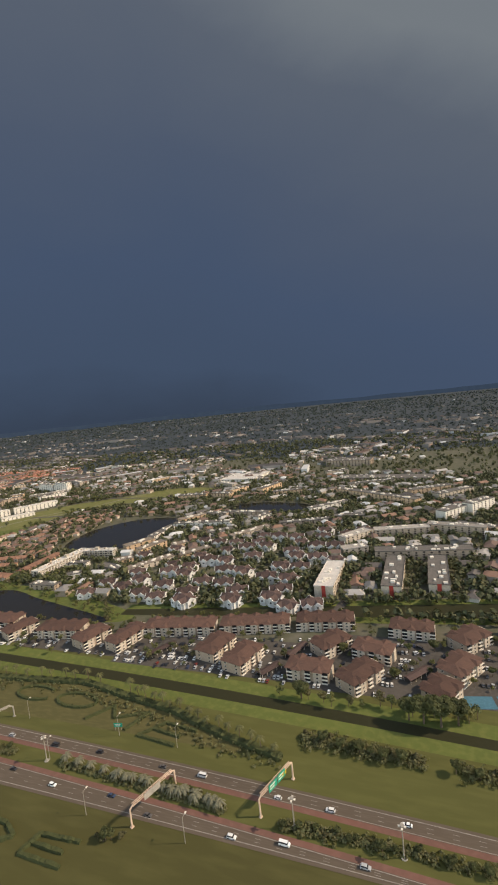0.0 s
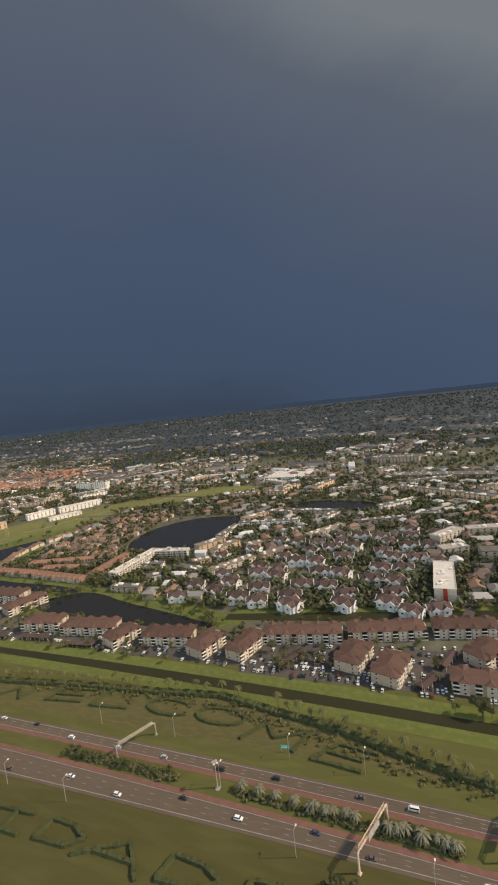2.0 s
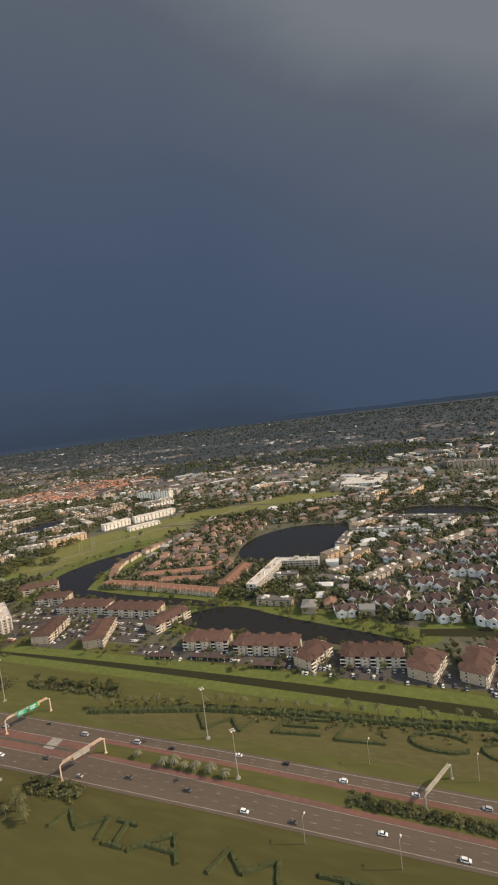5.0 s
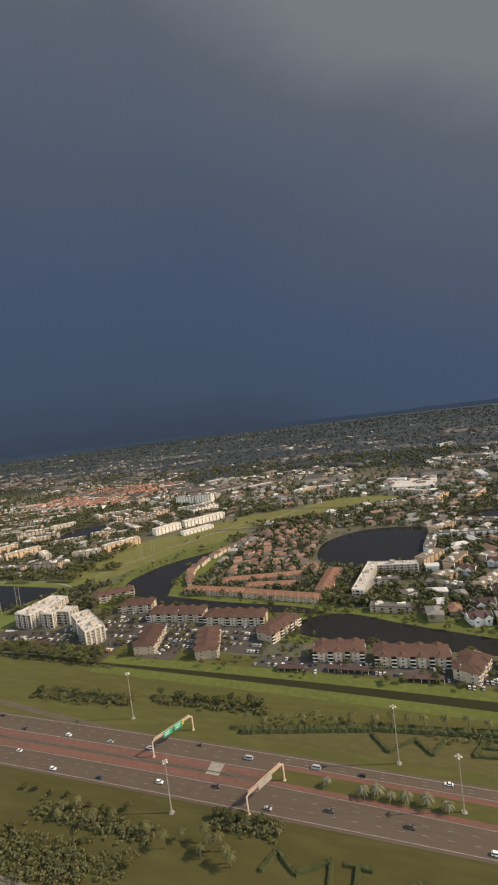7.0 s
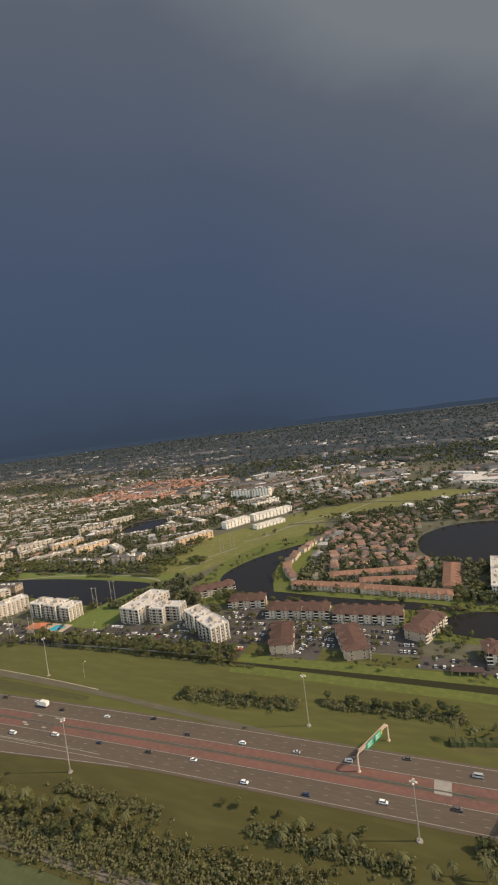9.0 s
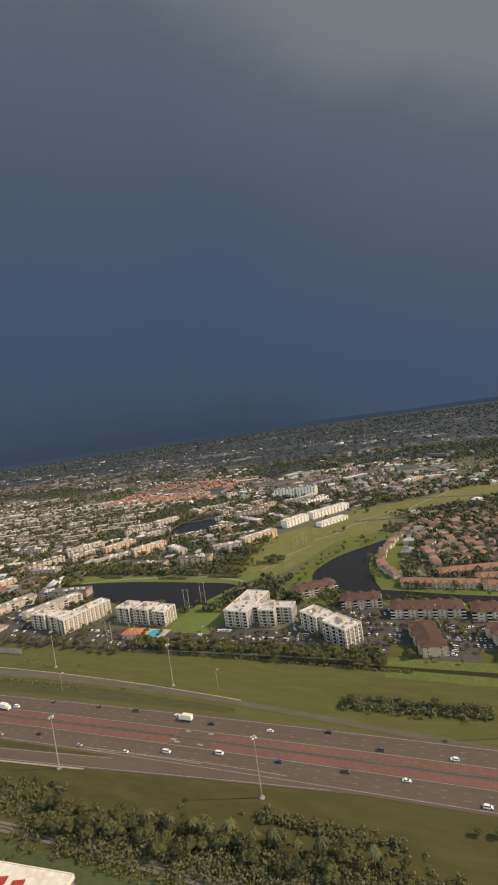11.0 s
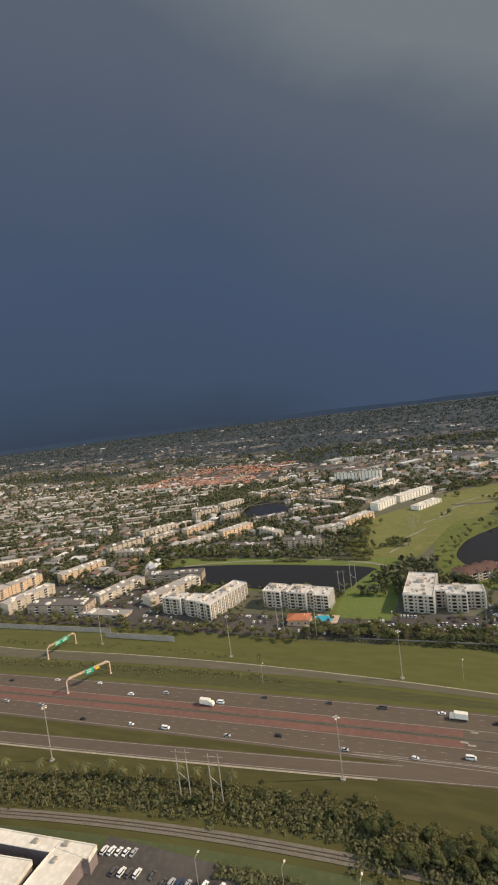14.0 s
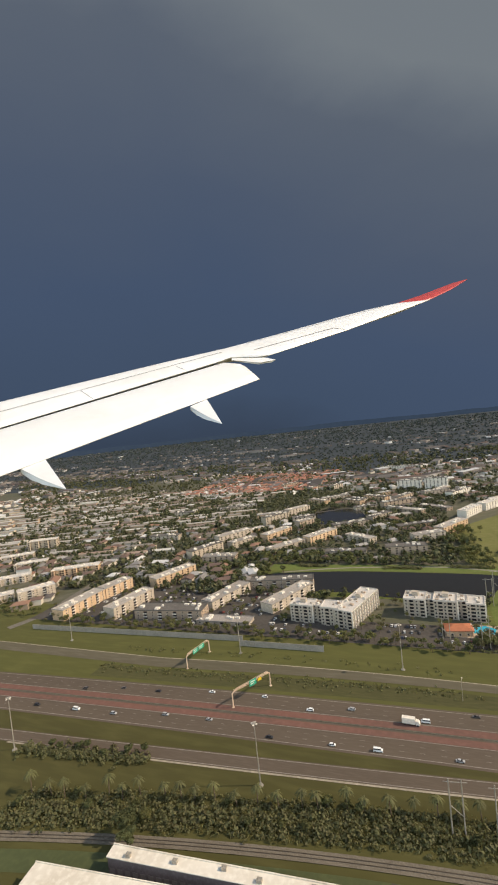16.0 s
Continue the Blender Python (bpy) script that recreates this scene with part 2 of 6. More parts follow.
# darker, greyer wall and roof copies: haze and cloud shade put into the colours
M_FARHOUSES = island_material("hazed_house_walls", [(0.0, (0.20, 0.178, 0.160)), (0.4, (0.26, 0.235, 0.21)), (0.7, (0.14, 0.125, 0.112)), (0.94, (0.56, 0.55, 0.53))])
M_FARROOFS = island_material("hazed_house_roofs", [(0.0, (0.070, 0.062, 0.058)), (0.3, (0.100, 0.078, 0.068)), (0.55, (0.120, 0.078, 0.062)), (0.75, (0.13, 0.12, 0.115)), (0.93, (0.48, 0.475, 0.47))])
M_ROOFS = island_material("house_roofs", [(0.0, (0.15, 0.10, 0.08)), (0.25, (0.21, 0.195, 0.18)), (0.45, (0.25, 0.145, 0.10)), (0.6, (0.36, 0.33, 0.30)), (0.74, (0.115, 0.10, 0.09)), (0.88, (0.56, 0.54, 0.51))])
M_FARLEAF = island_material("far_foliage", [(0.0, (0.062, 0.067, 0.031)), (0.3, (0.080, 0.084, 0.036)), (0.6, (0.094, 0.090, 0.041)), (0.85, (0.055, 0.062, 0.032))])
# bluer and darker than the town trees: distance haze put into the leaf colour
M_WOODLEAF = island_material("hazed_woodland_foliage", [(0.0, (0.040, 0.051, 0.047)), (0.3, (0.047, 0.057, 0.051)), (0.6, (0.055, 0.062, 0.054)), (0.85, (0.036, 0.047, 0.046))])
M_SCRUB = island_material("scrub_foliage", [(0.0, (0.086, 0.086, 0.036)), (0.3, (0.096, 0.092, 0.040)), (0.6, (0.090, 0.082, 0.038)), (0.85, (0.076, 0.080, 0.034))])
M_PAINT = material("car_paint", (0.5, 0.5, 0.5), 0.3, spec=0.6)
M_ESTATE = island_material("estate_roofs", [(0.0, (0.33, 0.135, 0.085)), (0.3, (0.25, 0.105, 0.070)), (0.6, (0.38, 0.175, 0.115)), (0.85, (0.22, 0.12, 0.09))])
M_ISLE = island_material("isle_roofs", [(0.0, (0.24, 0.135, 0.092)), (0.35, (0.18, 0.108, 0.080)), (0.6, (0.29, 0.185, 0.135)), (0.82, (0.15, 0.105, 0.085))])


def let_light_through(m, share=0.5):
    """Leaves pass on some of the sun's light besides what they throw back."""
    nt = m.node_tree
    b = nt.nodes["Principled BSDF"]
    thin, both, dim = nt.nodes.new("ShaderNodeBsdfTranslucent"), nt.nodes.new("ShaderNodeAddShader"), nt.nodes.new("ShaderNodeMix")
    dim.data_type, dim.blend_type = "RGBA", "MULTIPLY"
    dim.inputs[0].default_value = 1.0
    dim.inputs[7].default_value = (share, share, share * 0.8, 1)
    nt.links.new(b.inputs["Base Color"].links[0].from_socket, dim.inputs[6])
    nt.links.new(dim.outputs[2], thin.inputs[0])
    nt.links.new(b.outputs[0], both.inputs[0])
    nt.links.new(thin.outputs[0], both.inputs[1])
    nt.links.new(both.outputs[0], nt.nodes["Material Output"].inputs[0])


for leaf in (*M_LEAF, M_HEDGE, M_PALM, M_FARLEAF, M_SCRUB, M_WOODLEAF):
    let_light_through(leaf, 0.2 if leaf in (M_FARLEAF, M_WOODLEAF, M_HEDGE, M_PALM) else 0.9)
M_PARKED = island_material("parked_car_paint", [(0.0, (0.58, 0.57, 0.54)), (0.26, (0.35, 0.35, 0.35)), (0.50, (0.03, 0.03, 0.035)), (0.70, (0.10, 0.09, 0.085)), (0.80, (0.60, 0.58, 0.54)), (0.95, (0.16, 0.03, 0.02)), (0.975, (0.04, 0.05, 0.09))], 0.4)
_nt = M_PAINT.node_tree
_info, _ramp = _nt.nodes.new("ShaderNodeObjectInfo"), _nt.nodes.new("ShaderNodeValToRGB")
_ramp.color_ramp.interpolation = "CONSTANT"
for _k, (_at, _col) in enumerate([(0.0, (0.80, 0.80, 0.78)), (0.30, (0.40, 0.40, 0.40)), (0.45, (0.035, 0.035, 0.04)), (0.72, (0.10, 0.09, 0.085)), (0.84, (0.72, 0.70, 0.66)), (0.955, (0.26, 0.03, 0.02)), (0.98, (0.04, 0.06, 0.11))]):
    _e = _ramp.color_ramp.elements[_k] if _k < 2 else _ramp.color_ramp.elements.new(_at)
    _e.position, _e.color = _at, (*_col, 1)
_nt.links.new(_info.outputs["Random"], _ramp.inputs[0])
_nt.links.new(_ramp.outputs[0], _nt.nodes["Principled BSDF"].inputs["Base Color"])

# ---- mesh helpers ----


class Shape:
    """Collects vertices and faces; obj() turns them into one mesh object."""

    def __init__(self):
        self.v, self.f, self.m = [], [], []

    def add(self, verts, faces, mat=0):
        o = len(self.v)
        self.v += [tuple(p) for p in verts]
        self.f += [tuple(i + o for i in f) for f in faces]
        self.m += [mat] * len(faces)

    def box(self, x0, x1, y0, y1, z0, z1, mat=0, bottom=True):
        self.add([(x0, y0, z0), (x1, y0, z0), (x1, y1, z0), (x0, y1, z0), (x0, y0, z1), (x1, y0, z1), (x1, y1, z1), (x0, y1, z1)],
                 [(4, 5, 6, 7), (0, 1, 5, 4), (1, 2, 6, 5), (2, 3, 7, 6), (3, 0, 4, 7)] + ([(3, 2, 1, 0)] if bottom else []), mat)

    def hip(self, x0, x1, y0, y1, z, rise, inset=None, thick=0.25, mat=0):
        """A hip roof with a fascia; inset 0 makes a gable."""
        w = (y1 - y0) / 2
        k = w if inset is None else inset
        ym = (y0 + y1) / 2
        self.box(x0, x1, y0, y1, z, z + thick, mat)
        z += thick
        self.add([(x0, y0, z), (x1, y0, z), (x1, y1, z), (x0, y1, z), (x0 + k, ym, z + rise), (x1 - k, ym, z + rise)],
                 [(0, 1, 5, 4), (1, 2, 5), (2, 3, 4, 5), (3, 0, 4)], mat)

    def hip_y(self, x0, x1, y0, y1, z, rise, inset, mat=0):
        """A hip or gable whose ridge runs along y."""
        xm = (x0 + x1) / 2
        self.add([(x0, y0, z), (x1, y0, z), (x1, y1, z), (x0, y1, z), (xm, y0 + inset, z + rise), (xm, y1 - inset, z + rise)],
                 [(0, 1, 4), (1, 2, 5, 4), (2, 3, 5), (3, 0, 4, 5)], mat)

    def tube(self, a, b, r0, r1=None, n=6, mat=0):
        a, b = Vector(a), Vector(b)
        r1 = r0 if r1 is None else r1
        d = (b - a).normalized()
        s = d.orthogonal().normalized()
        t = d.cross(s)
        ring = [s * math.cos(2 * math.pi * k / n) + t * math.sin(2 * math.pi * k / n) for k in range(n)]
        self.add([a + q * r0 for q in ring] + [b + q * r1 for q in ring],
                 [(k, (k + 1) % n, n + (k + 1) % n, n + k) for k in range(n)] + [tuple(range(n - 1, -1, -1)), tuple(range(n, 2 * n))], mat)

    def leaves(self, centre, radii, count, size, rng, mat=0, shell=0.55):
        """Loose leaf clumps through an ellipsoid, denser near its skin."""
        for _ in range(count):
            d = Vector((rng.gauss(0, 1), rng.gauss(0, 1), rng.gauss(0, 1))).normalized()
            r = shell + (1.0 - shell) * rng.random()
            p = Vector((centre[0] + d.x * radii[0] * r, centre[1] + d.y * radii[1] * r, centre[2] + d.z * radii[2] * r))
            n = (d + Vector((rng.uniform(-.5, .5), rng.uniform(-.5, .5), rng.uniform(-.3, .6)))).normalized()
            u = n.orthogonal().normalized()
            w = n.cross(u)
            a = size * rng.uniform(0.6, 1.35)
            self.add([p - u * a - w * a * .5, p + u * a * .9 - w * a * .8, p + u * a * .7 + w * a, p - u * a * .6 + w * a * .8], [(0, 1, 2, 3)], mat)

    def mesh(self, name, mats):
        me = bpy.data.meshes.new(name)
        me.from_pydata(self.v, [], self.f)
        for m in mats:
            me.materials.append(m)
        if len(mats) > 1:
            me.polygons.foreach_set("material_index", self.m)
        me.update()
        return me

    def obj(self, name, mats):
        return new(name, self.mesh(name, mats if isinstance(mats, (list, tuple)) else [mats]))


def part(name, shape, mats, parent, label=""):
    """Links a shape, or a mesh that is there already, as one mesh object under a thing or a part."""
    ob = new(name, shape) if isinstance(shape, bpy.types.Mesh) else shape.obj(name, mats)
    ob.parent = parent
    return tagged(ob, label)


def empty(name, m, label, category, group="", kind=""):
    ob = new(name)
    ob.matrix_world = m
    return tagged(ob, label, category, group, kind)


def at(x, y, angle=0.0, z=0.0):
    return pose(x, y, z, 0, 0, angle)


def ribbon(name, low, high, x0, x1, z, mat, label, category, step=20.0, kind="structure"):
    """A strip of ground between two lines y = low(x) and y = high(x)."""
    n = max(2, int(abs(x1 - x0) / step))
    s = Shape()
    xs = [x0 + (x1 - x0) * k / n for k in range(n + 1)]
    s.add([(x, low(x), z) for x in xs] + [(x, high(x), z) for x in xs], [(k, k + 1, n + 2 + k, n + 1 + k) for k in range(n)])
    return tagged(s.obj(name, mat), label, category, kind=kind)


def smooth_loop(points, per=6):
    """A closed curve through a few corner points."""
    n, outp = len(points), []
    for k in range(n):
        p0, p1, p2, p3 = (Vector((*points[(k + j - 1) % n], 0)) for j in range(4))
        for q in range(per):
            t = q / per
            outp.append(0.5 * ((2 * p1) + (p2 - p0) * t + (2 * p0 - 5 * p1 + 4 * p2 - p3) * t * t + (3 * p1 - p0 - 3 * p2 + p3) * t ** 3))
    return [(p.x, p.y) for p in outp]


def patch(name, points, z, mat, label, category, round_it=True, kind="structure"):
    """A flat piece of ground with a smooth or straight outline."""
    loop = smooth_loop(points) if round_it else points
    bm = bmesh.new()
    f = bm.faces.new([bm.verts.new((x, y, z)) for x, y in loop])
    bmesh.ops.triangulate(bm, faces=[f])
    bmesh.ops.recalc_face_normals(bm, faces=bm.faces)
    me = bpy.data.meshes.new(name)
    bm.to_mesh(me)
    bm.free()
    if me.polygons[0].normal.z < 0:
        me.flip_normals()
    me.materials.append(mat)
    return tagged(new(name, me), label, category, kind=kind)


def poly(a, b, c, hi=0.6, lo=-14.0):
    def y(x):
        u = min(max(x / 100.0, lo), hi)
        return a * u * u + b * u + c
    return y


def inside(x, y, loop):
    hit = False
    for (xa, ya), (xb, yb) in zip(loop, loop[1:] + loop[:1]):
        if (ya > y) != (yb > y) and x < xa + (y - ya) * (xb - xa) / (yb - ya):
            hit = not hit
    return hit

# ---- the ground, roads and water ----
far_edge = poly(-0.566, -4.702, 163.0)
near_edge = poly(-0.382, -1.875, 134.8)
median_far = poly(-0.537, -4.666, 152.9)
median_near = poly(-0.494, -5.521, 141.4)
canal_far = poly(-0.933, -8.66, 215.0, lo=-7.5)
canal_near = poly(-0.534, -7.17, 207.6, lo=-7.5)
access = poly(-2.664, -42.892, 20.05, hi=-5.0, lo=-9.6)
ramp_mid = poly(0.401, 15.716, 214.0, hi=-6.0)


def rail_mid(x):
    u = max(min(x / 100.0, -6.63), -11.0)
    return -4.296 * u * u - 56.974 * u - 106.4 + 0.012 * max(0.0, x + 663.0)


def shifted(line, by):
    return lambda x: line(x) + by


ground = Shape()
ground.add([(-9000, -4000, 0), (9000, -4000, 0), (9000, 9000, 0), (-9000, 9000, 0)], [(0, 1, 2, 3)])
tagged(ground.obj("ground", M_SUBURB), "flat suburban ground with olive lawns and bare patches", "ground", kind="structure")
ribbon("woodland_ground", lambda x: 1180 + 150 * noise.noise((x * 0.004, 0.5, 0)) + 60 * noise.noise((x * 0.02, 1.5, 0)), lambda x: 8900.0, -8900, 8900, 0.04, M_WOODLAND, "wooded plain with distance haze and storm shade in its colour", "woodland", 25.0)
ribbon("grass_verge", lambda x: -400.0, shifted(canal_near, 30.0), -2600, 1500, 0.05, M_GRASS, "mown olive green highway verge", "grass")
ribbon("near_verge", lambda x: -400.0, shifted(near_edge, 0.5), -1700, 600, 0.058, M_NEARGRASS, "dry olive brown grass on the near verge", "grass")
ribbon("road", near_edge, far_edge, -1700, 600, 0.14, M_ASPHALT, "wide brown grey multi-lane highway", "road")
ribbon("median", median_near, median_far, -400, 600, 0.18, M_GRASS, "grass median between the carriageways", "median")
for name, lo_line, hi_line, x0, x1 in (("red_shoulder", median_far, shifted(median_far, 2.6), -400, 600), ("red_shoulder", shifted(median_near, -2.6), median_near, -400, 600)):
    ribbon(name, lo_line, hi_line, x0, x1, 0.19, M_RED, "reddish brown paved shoulder", "shoulder")
mid = lambda x: 0.5 * (near_edge(x) + far_edge(x))
for x0, x1 in ((-1700, -664), (-641, -402)):
    ribbon("red_shoulder", shifted(mid, 1.2), shifted(mid, 5.6), x0, x1, 0.18, M_RED, "reddish brown paved shoulder", "shoulder")
    ribbon("red_shoulder", shifted(mid, -5.8), shifted(mid, -1.4), x0, x1, 0.18, M_RED, "reddish brown paved shoulder", "shoulder")
slip_high = lambda x: access(x) if x < -640 else far_edge(x) + 15.5 * max(0.0, (-500 - x) / 140.0)
slip_low = lambda x: max(slip_high(x) - 4.5 - 6.5 * min(1.0, max(0.0, (-640 - x) / 280.0)), far_edge(x) - 0.3)
ribbon("access_road", slip_low, slip_high, -1500, -500, 0.152, M_VERGE_ROAD, "brown grey slip road across the verge", "road", 10.0)
ribbon("grass_swale", shifted(far_edge, 3.5), lambda x: max(slip_low(x) - 3.0, far_edge(x) + 3.6), -1000, -640, 0.065, M_SWALE, "dark rough grass in the hollow beside the slip road", "grass", 10.0)
ribbon("kerb", access, shifted(access, 0.7), -1500, -640, 0.157, M_KERB, "pale kerb beside the slip road", "kerb", 10.0)
ribbon("kerb", shifted(ramp_mid, -5.6), shifted(ramp_mid, -4.6), -1000, -700, 0.165, M_KERB, "pale kerb beside the slip road", "kerb", 10.0)
ramp_low = lambda x: ramp_mid(x) - 4.6 if x < -690 else near_edge(x) - 9.4 * max(0.0, (-560 - x) / 130.0)
ramp_high = lambda x: ramp_mid(x) + 4.2 if x < -690 else near_edge(x) + 0.4
ribbon("ramp", ramp_low, ramp_high, -1500, -560, 0.16, M_ASPHALT, "curving slip road beside the highway", "road", 10.0)
ribbon("canal", canal_near, canal_far, -740, 600, 0.09, M_CANAL, "dark straight drainage canal", "canal")
ribbon("canal_bank", shifted(canal_far, 0), shifted(canal_far, 10.0), -560, 600, 0.1, M_LAWN, "bright green grassy canal bank", "grass")
ribbon("canal_bank", shifted(canal_near, -9.0), canal_near, -560, 600, 0.075, M_LAWN, "bright green grassy canal bank", "grass")
ribbon("rail_bed", shifted(rail_mid, -2.4), shifted(rail_mid, 2.4), -1500, -430, 0.3, M_GRAVEL, "pale gravel railway bed", "railway")
for d in (-0.75, 0.75):
    ribbon("rail", shifted(rail_mid, d - 0.12), shifted(rail_mid, d + 0.12), -1500, -430, 0.46, M_RAIL, "brown steel rail on the gravel bed", "rail")
ribbon("algae_canal", shifted(rail_mid, -15.0), shifted(rail_mid, -5.5), -1500, -430, 0.1, M_ALGAE, "narrow algae green canal beside the railway", "canal")

for x0, x1, line, width in ((-1700, 600, shifted(near_edge, 1.6), 0.35), (-1700, 600, shifted(far_edge, -1.6), 0.35), (-400, 600, shifted(median_near, -3.0), 0.3), (-400, 600, shifted(median_far, 3.0), 0.3),
                            (-1700, -402, shifted(mid, 6.1), 0.35), (-1700, -402, shifted(mid, -6.3), 0.35), (-1500, -690, shifted(ramp_mid, 3.4), 0.35), (-1500, -575, shifted(ramp_low, 0.8), 0.35)):
    ribbon("edge_line", shifted(line, -width / 2), shifted(line, width / 2), x0, x1, 0.22, M_LINE, "worn white edge line", "road marking")


def dashes(lines, x0, x1):
    s = Shape()
    for line in lines:
        x = x0
        while x < x1:
            s.add([(x, line(x) - 0.08, 0.21), (x + 2.4, line(x + 2.4) - 0.08, 0.21), (x + 2.4, line(x + 2.4) + 0.08, 0.21), (x, line(x) + 0.08, 0.21)], [(0, 1, 2, 3)])
            x += 9.0
    return tagged(s.obj("lane_dashes", M_LINE), "worn white dashed lane lines", "road marking", kind="stuff")


def between(a, b, k):
    return lambda x: a(x) * (1 - k) + b(x) * k


far_lo, far_hi = shifted(median_far, 3.0), shifted(far_edge, -1.6)
near_lo, near_hi = shifted(near_edge, 1.6), shifted(median_near, -3.0)
dashes([between(far_lo, far_hi, k / 3) for k in (1, 2)] + [between(near_lo, near_hi, k / 3) for k in (1, 2)], -395, 250)
dashes([between(shifted(mid, 6.1), far_hi, k / 3) for k in (1, 2)] + [between(near_lo, shifted(mid, -6.3), k / 3) for k in (1, 2)], -1250, -410)

# median barrier, one concrete piece after another
bar = Shape()
bar.add([(0, -.3, 0), (6, -.3, 0), (6, .3, 0), (0, .3, 0), (0, -.12, .5), (6, -.12, .5), (6, .12, .5), (0, .12, .5)],
        [(4, 5, 6, 7), (0, 1, 5, 4), (1, 2, 6, 5), (2, 3, 7, 6), (3, 0, 4, 7)])
bar_mesh = bar.mesh("barrier_piece", [M_BARRIER])
barrier = empty("median_barrier", at(-700, mid(-700)), "low olive brown concrete barrier between the carriageways", "barrier", kind="structure")
for k in range(110):
    x = -1080 + 6.05 * k
    ob = part("barrier_piece", bar_mesh, None, barrier)
    ob.matrix_local = pose(x + 700, mid(x) - mid(-700), 0.18, 0, 0, math.degrees(math.atan2(mid(x + 6) - mid(x), 6)))
pad = Shape()
pad.box(-431, -424, 152.5, 160, 0.1, 0.32)
tagged(pad.obj("pavement_pad", M_CONCRETE), "pale concrete crossover pad in the median", "pavement", kind="structure")
for x, y in ((-659, 154.9), (-645, 155.2), (-661, 146.2), (-647, 146.6), (-664, 147.6)):
    pad = Shape()
    pad.box(x - 1.7, x + 1.7, y - 0.55, y + 0.55, 0.1, 0.2)
    tagged(pad.obj("pavement_pad", M_CONCRETE), "small pale concrete pad at the median crossover", "pavement", kind="structure")
for x0, x1, low, rise in ((-712, -596, 131.9, 4.4), (-712, -640, 130.4, 4.0)):
    gore = lambda x: low + rise * math.sin(math.pi / 2 * min(1.0, (x - x0) / (x1 - x0)))
    ribbon("gore_line", shifted(gore, -0.2), shifted(gore, 0.2), x0, x1, 0.225, M_LINE, "worn white line where the slip road joins", "road marking", 8.0)

HEDGE_LINE = [(-424, 183), (-352, 198), (-300, 203), (-250, 206), (-200, 211), (-165, 204), (-130, 198), (-95, 186), (-80, 183)]


def hedge_line(x):
    for (xa, ya), (xb, yb) in zip(HEDGE_LINE, HEDGE_LINE[1:]):
        if x <= xb:
            return ya + (yb - ya) * (x - xa) / (xb - xa)
    return HEDGE_LINE[-1][1]


ribbon("rough_field", lambda x: 179.5, hedge_line, -424, -82, 0.07, M_FIELD, "rough brownish grass between the letter hedges", "grass", 8.0)
# lakes and lawns
MOAT = [(-648, 394), (-642, 430), (-628, 460), (-602, 494), (-586, 510), (-583, 497), (-595, 448), (-592, 410), (-583, 378), (-575, 350), (-598, 342), (-632, 360)]
BLOCK_POND = [(-956, 640), (-946, 684), (-915, 680), (-887, 661), (-870, 600), (-878, 574), (-915, 568), (-942, 588)]
NORTH_POND = [(-277, 650), (-262, 676), (-236, 690), (-190, 684), (-150, 668), (-138, 640), (-150, 622), (-197, 612), (-240, 626)]
patch("lawn_a", [(-470, 320), (-425, 335), (-380, 345), (-300, 330), (-230, 306), (-225, 292), (-260, 285), (-420, 282), (-455, 300)], 0.08, M_LAWN, "green lawn round the pond", "lawn")
patch("water_pond", [(-432, 304), (-414, 326), (-386, 333), (-345, 320), (-300, 308), (-262, 298), (-240, 290), (-262, 281), (-315, 283), (-370, 287), (-412, 292)], 0.12, M_WATER, "still dark pond behind the apartments", "water")
ribbon("water_strip", lambda x: 300 + 0.11 * (x + 236), lambda x: 310 + 0.155 * (x + 236), -236, 500, 0.12, M_CANAL, "dark green canal behind the apartments", "water")
ribbon("strip_bank", lambda x: 310 + 0.155 * (x + 236), lambda x: 319 + 0.155 * (x + 236), -236, 500, 0.1, M_LAWN, "bright green canal bank", "grass")
ribbon("strip_bank", lambda x: 291 + 0.11 * (x + 236), lambda x: 300 + 0.11 * (x + 236), -60, 500, 0.1, M_LAWN, "bright green canal bank", "grass")
patch("water_big", [(-446, 480), (-446, 540), (-407, 590), (-355, 603), (-318, 588), (-314, 525), (-338, 468), (-385, 448), (-420, 446)], 0.12, M_WATER, "large dark lake among the houses", "water")
ribbon("lawn_b", lambda x: 322.0, lambda x: 364.0 - 0.03 * (x + 500), -668, -400, 0.07, M_LAWN, "lake shore lawn", "lawn")
ribbon("lawn_d", lambda x: 368.0, lambda x: 548.0, -668, -556, 0.075, M_LAWN, "lake shore lawn", "lawn")
patch("water_moat", MOAT, 0.12, M_WATER, "dark lake beside the golf course", "water")
patch("water_channel", [(-610, 356), (-574, 357), (-510, 348), (-440, 344), (-408, 334), (-440, 330), (-495, 331), (-560, 334), (-600, 344)], 0.125, M_WATER, "dark water channel below the terraces", "water")
patch("lawn_c", [(-980, 372), (-870, 392), (-790, 392), (-715, 385), (-705, 340), (-700, 280), (-735, 255), (-752, 270), (-760, 300), (-820, 306), (-900, 310), (-965, 345)], 0.07, M_LAWN, "green lawn round the lake", "lawn")
patch("water_lake", [(-948, 355), (-874, 371), (-788, 372), (-725, 367), (-721, 340), (-740, 318), (-750, 306), (-820, 310), (-848, 317), (-902, 320)], 0.12, M_WATER, "oval dark lake behind the white flats", "water")
patch("water_block_pond", BLOCK_POND, 0.12, M_WATER, "small dark pond among the peach flats", "water")
patch("water_north_pond", NORTH_POND, 0.12, M_WATER, "dark pond beyond the white gabled houses", "water")
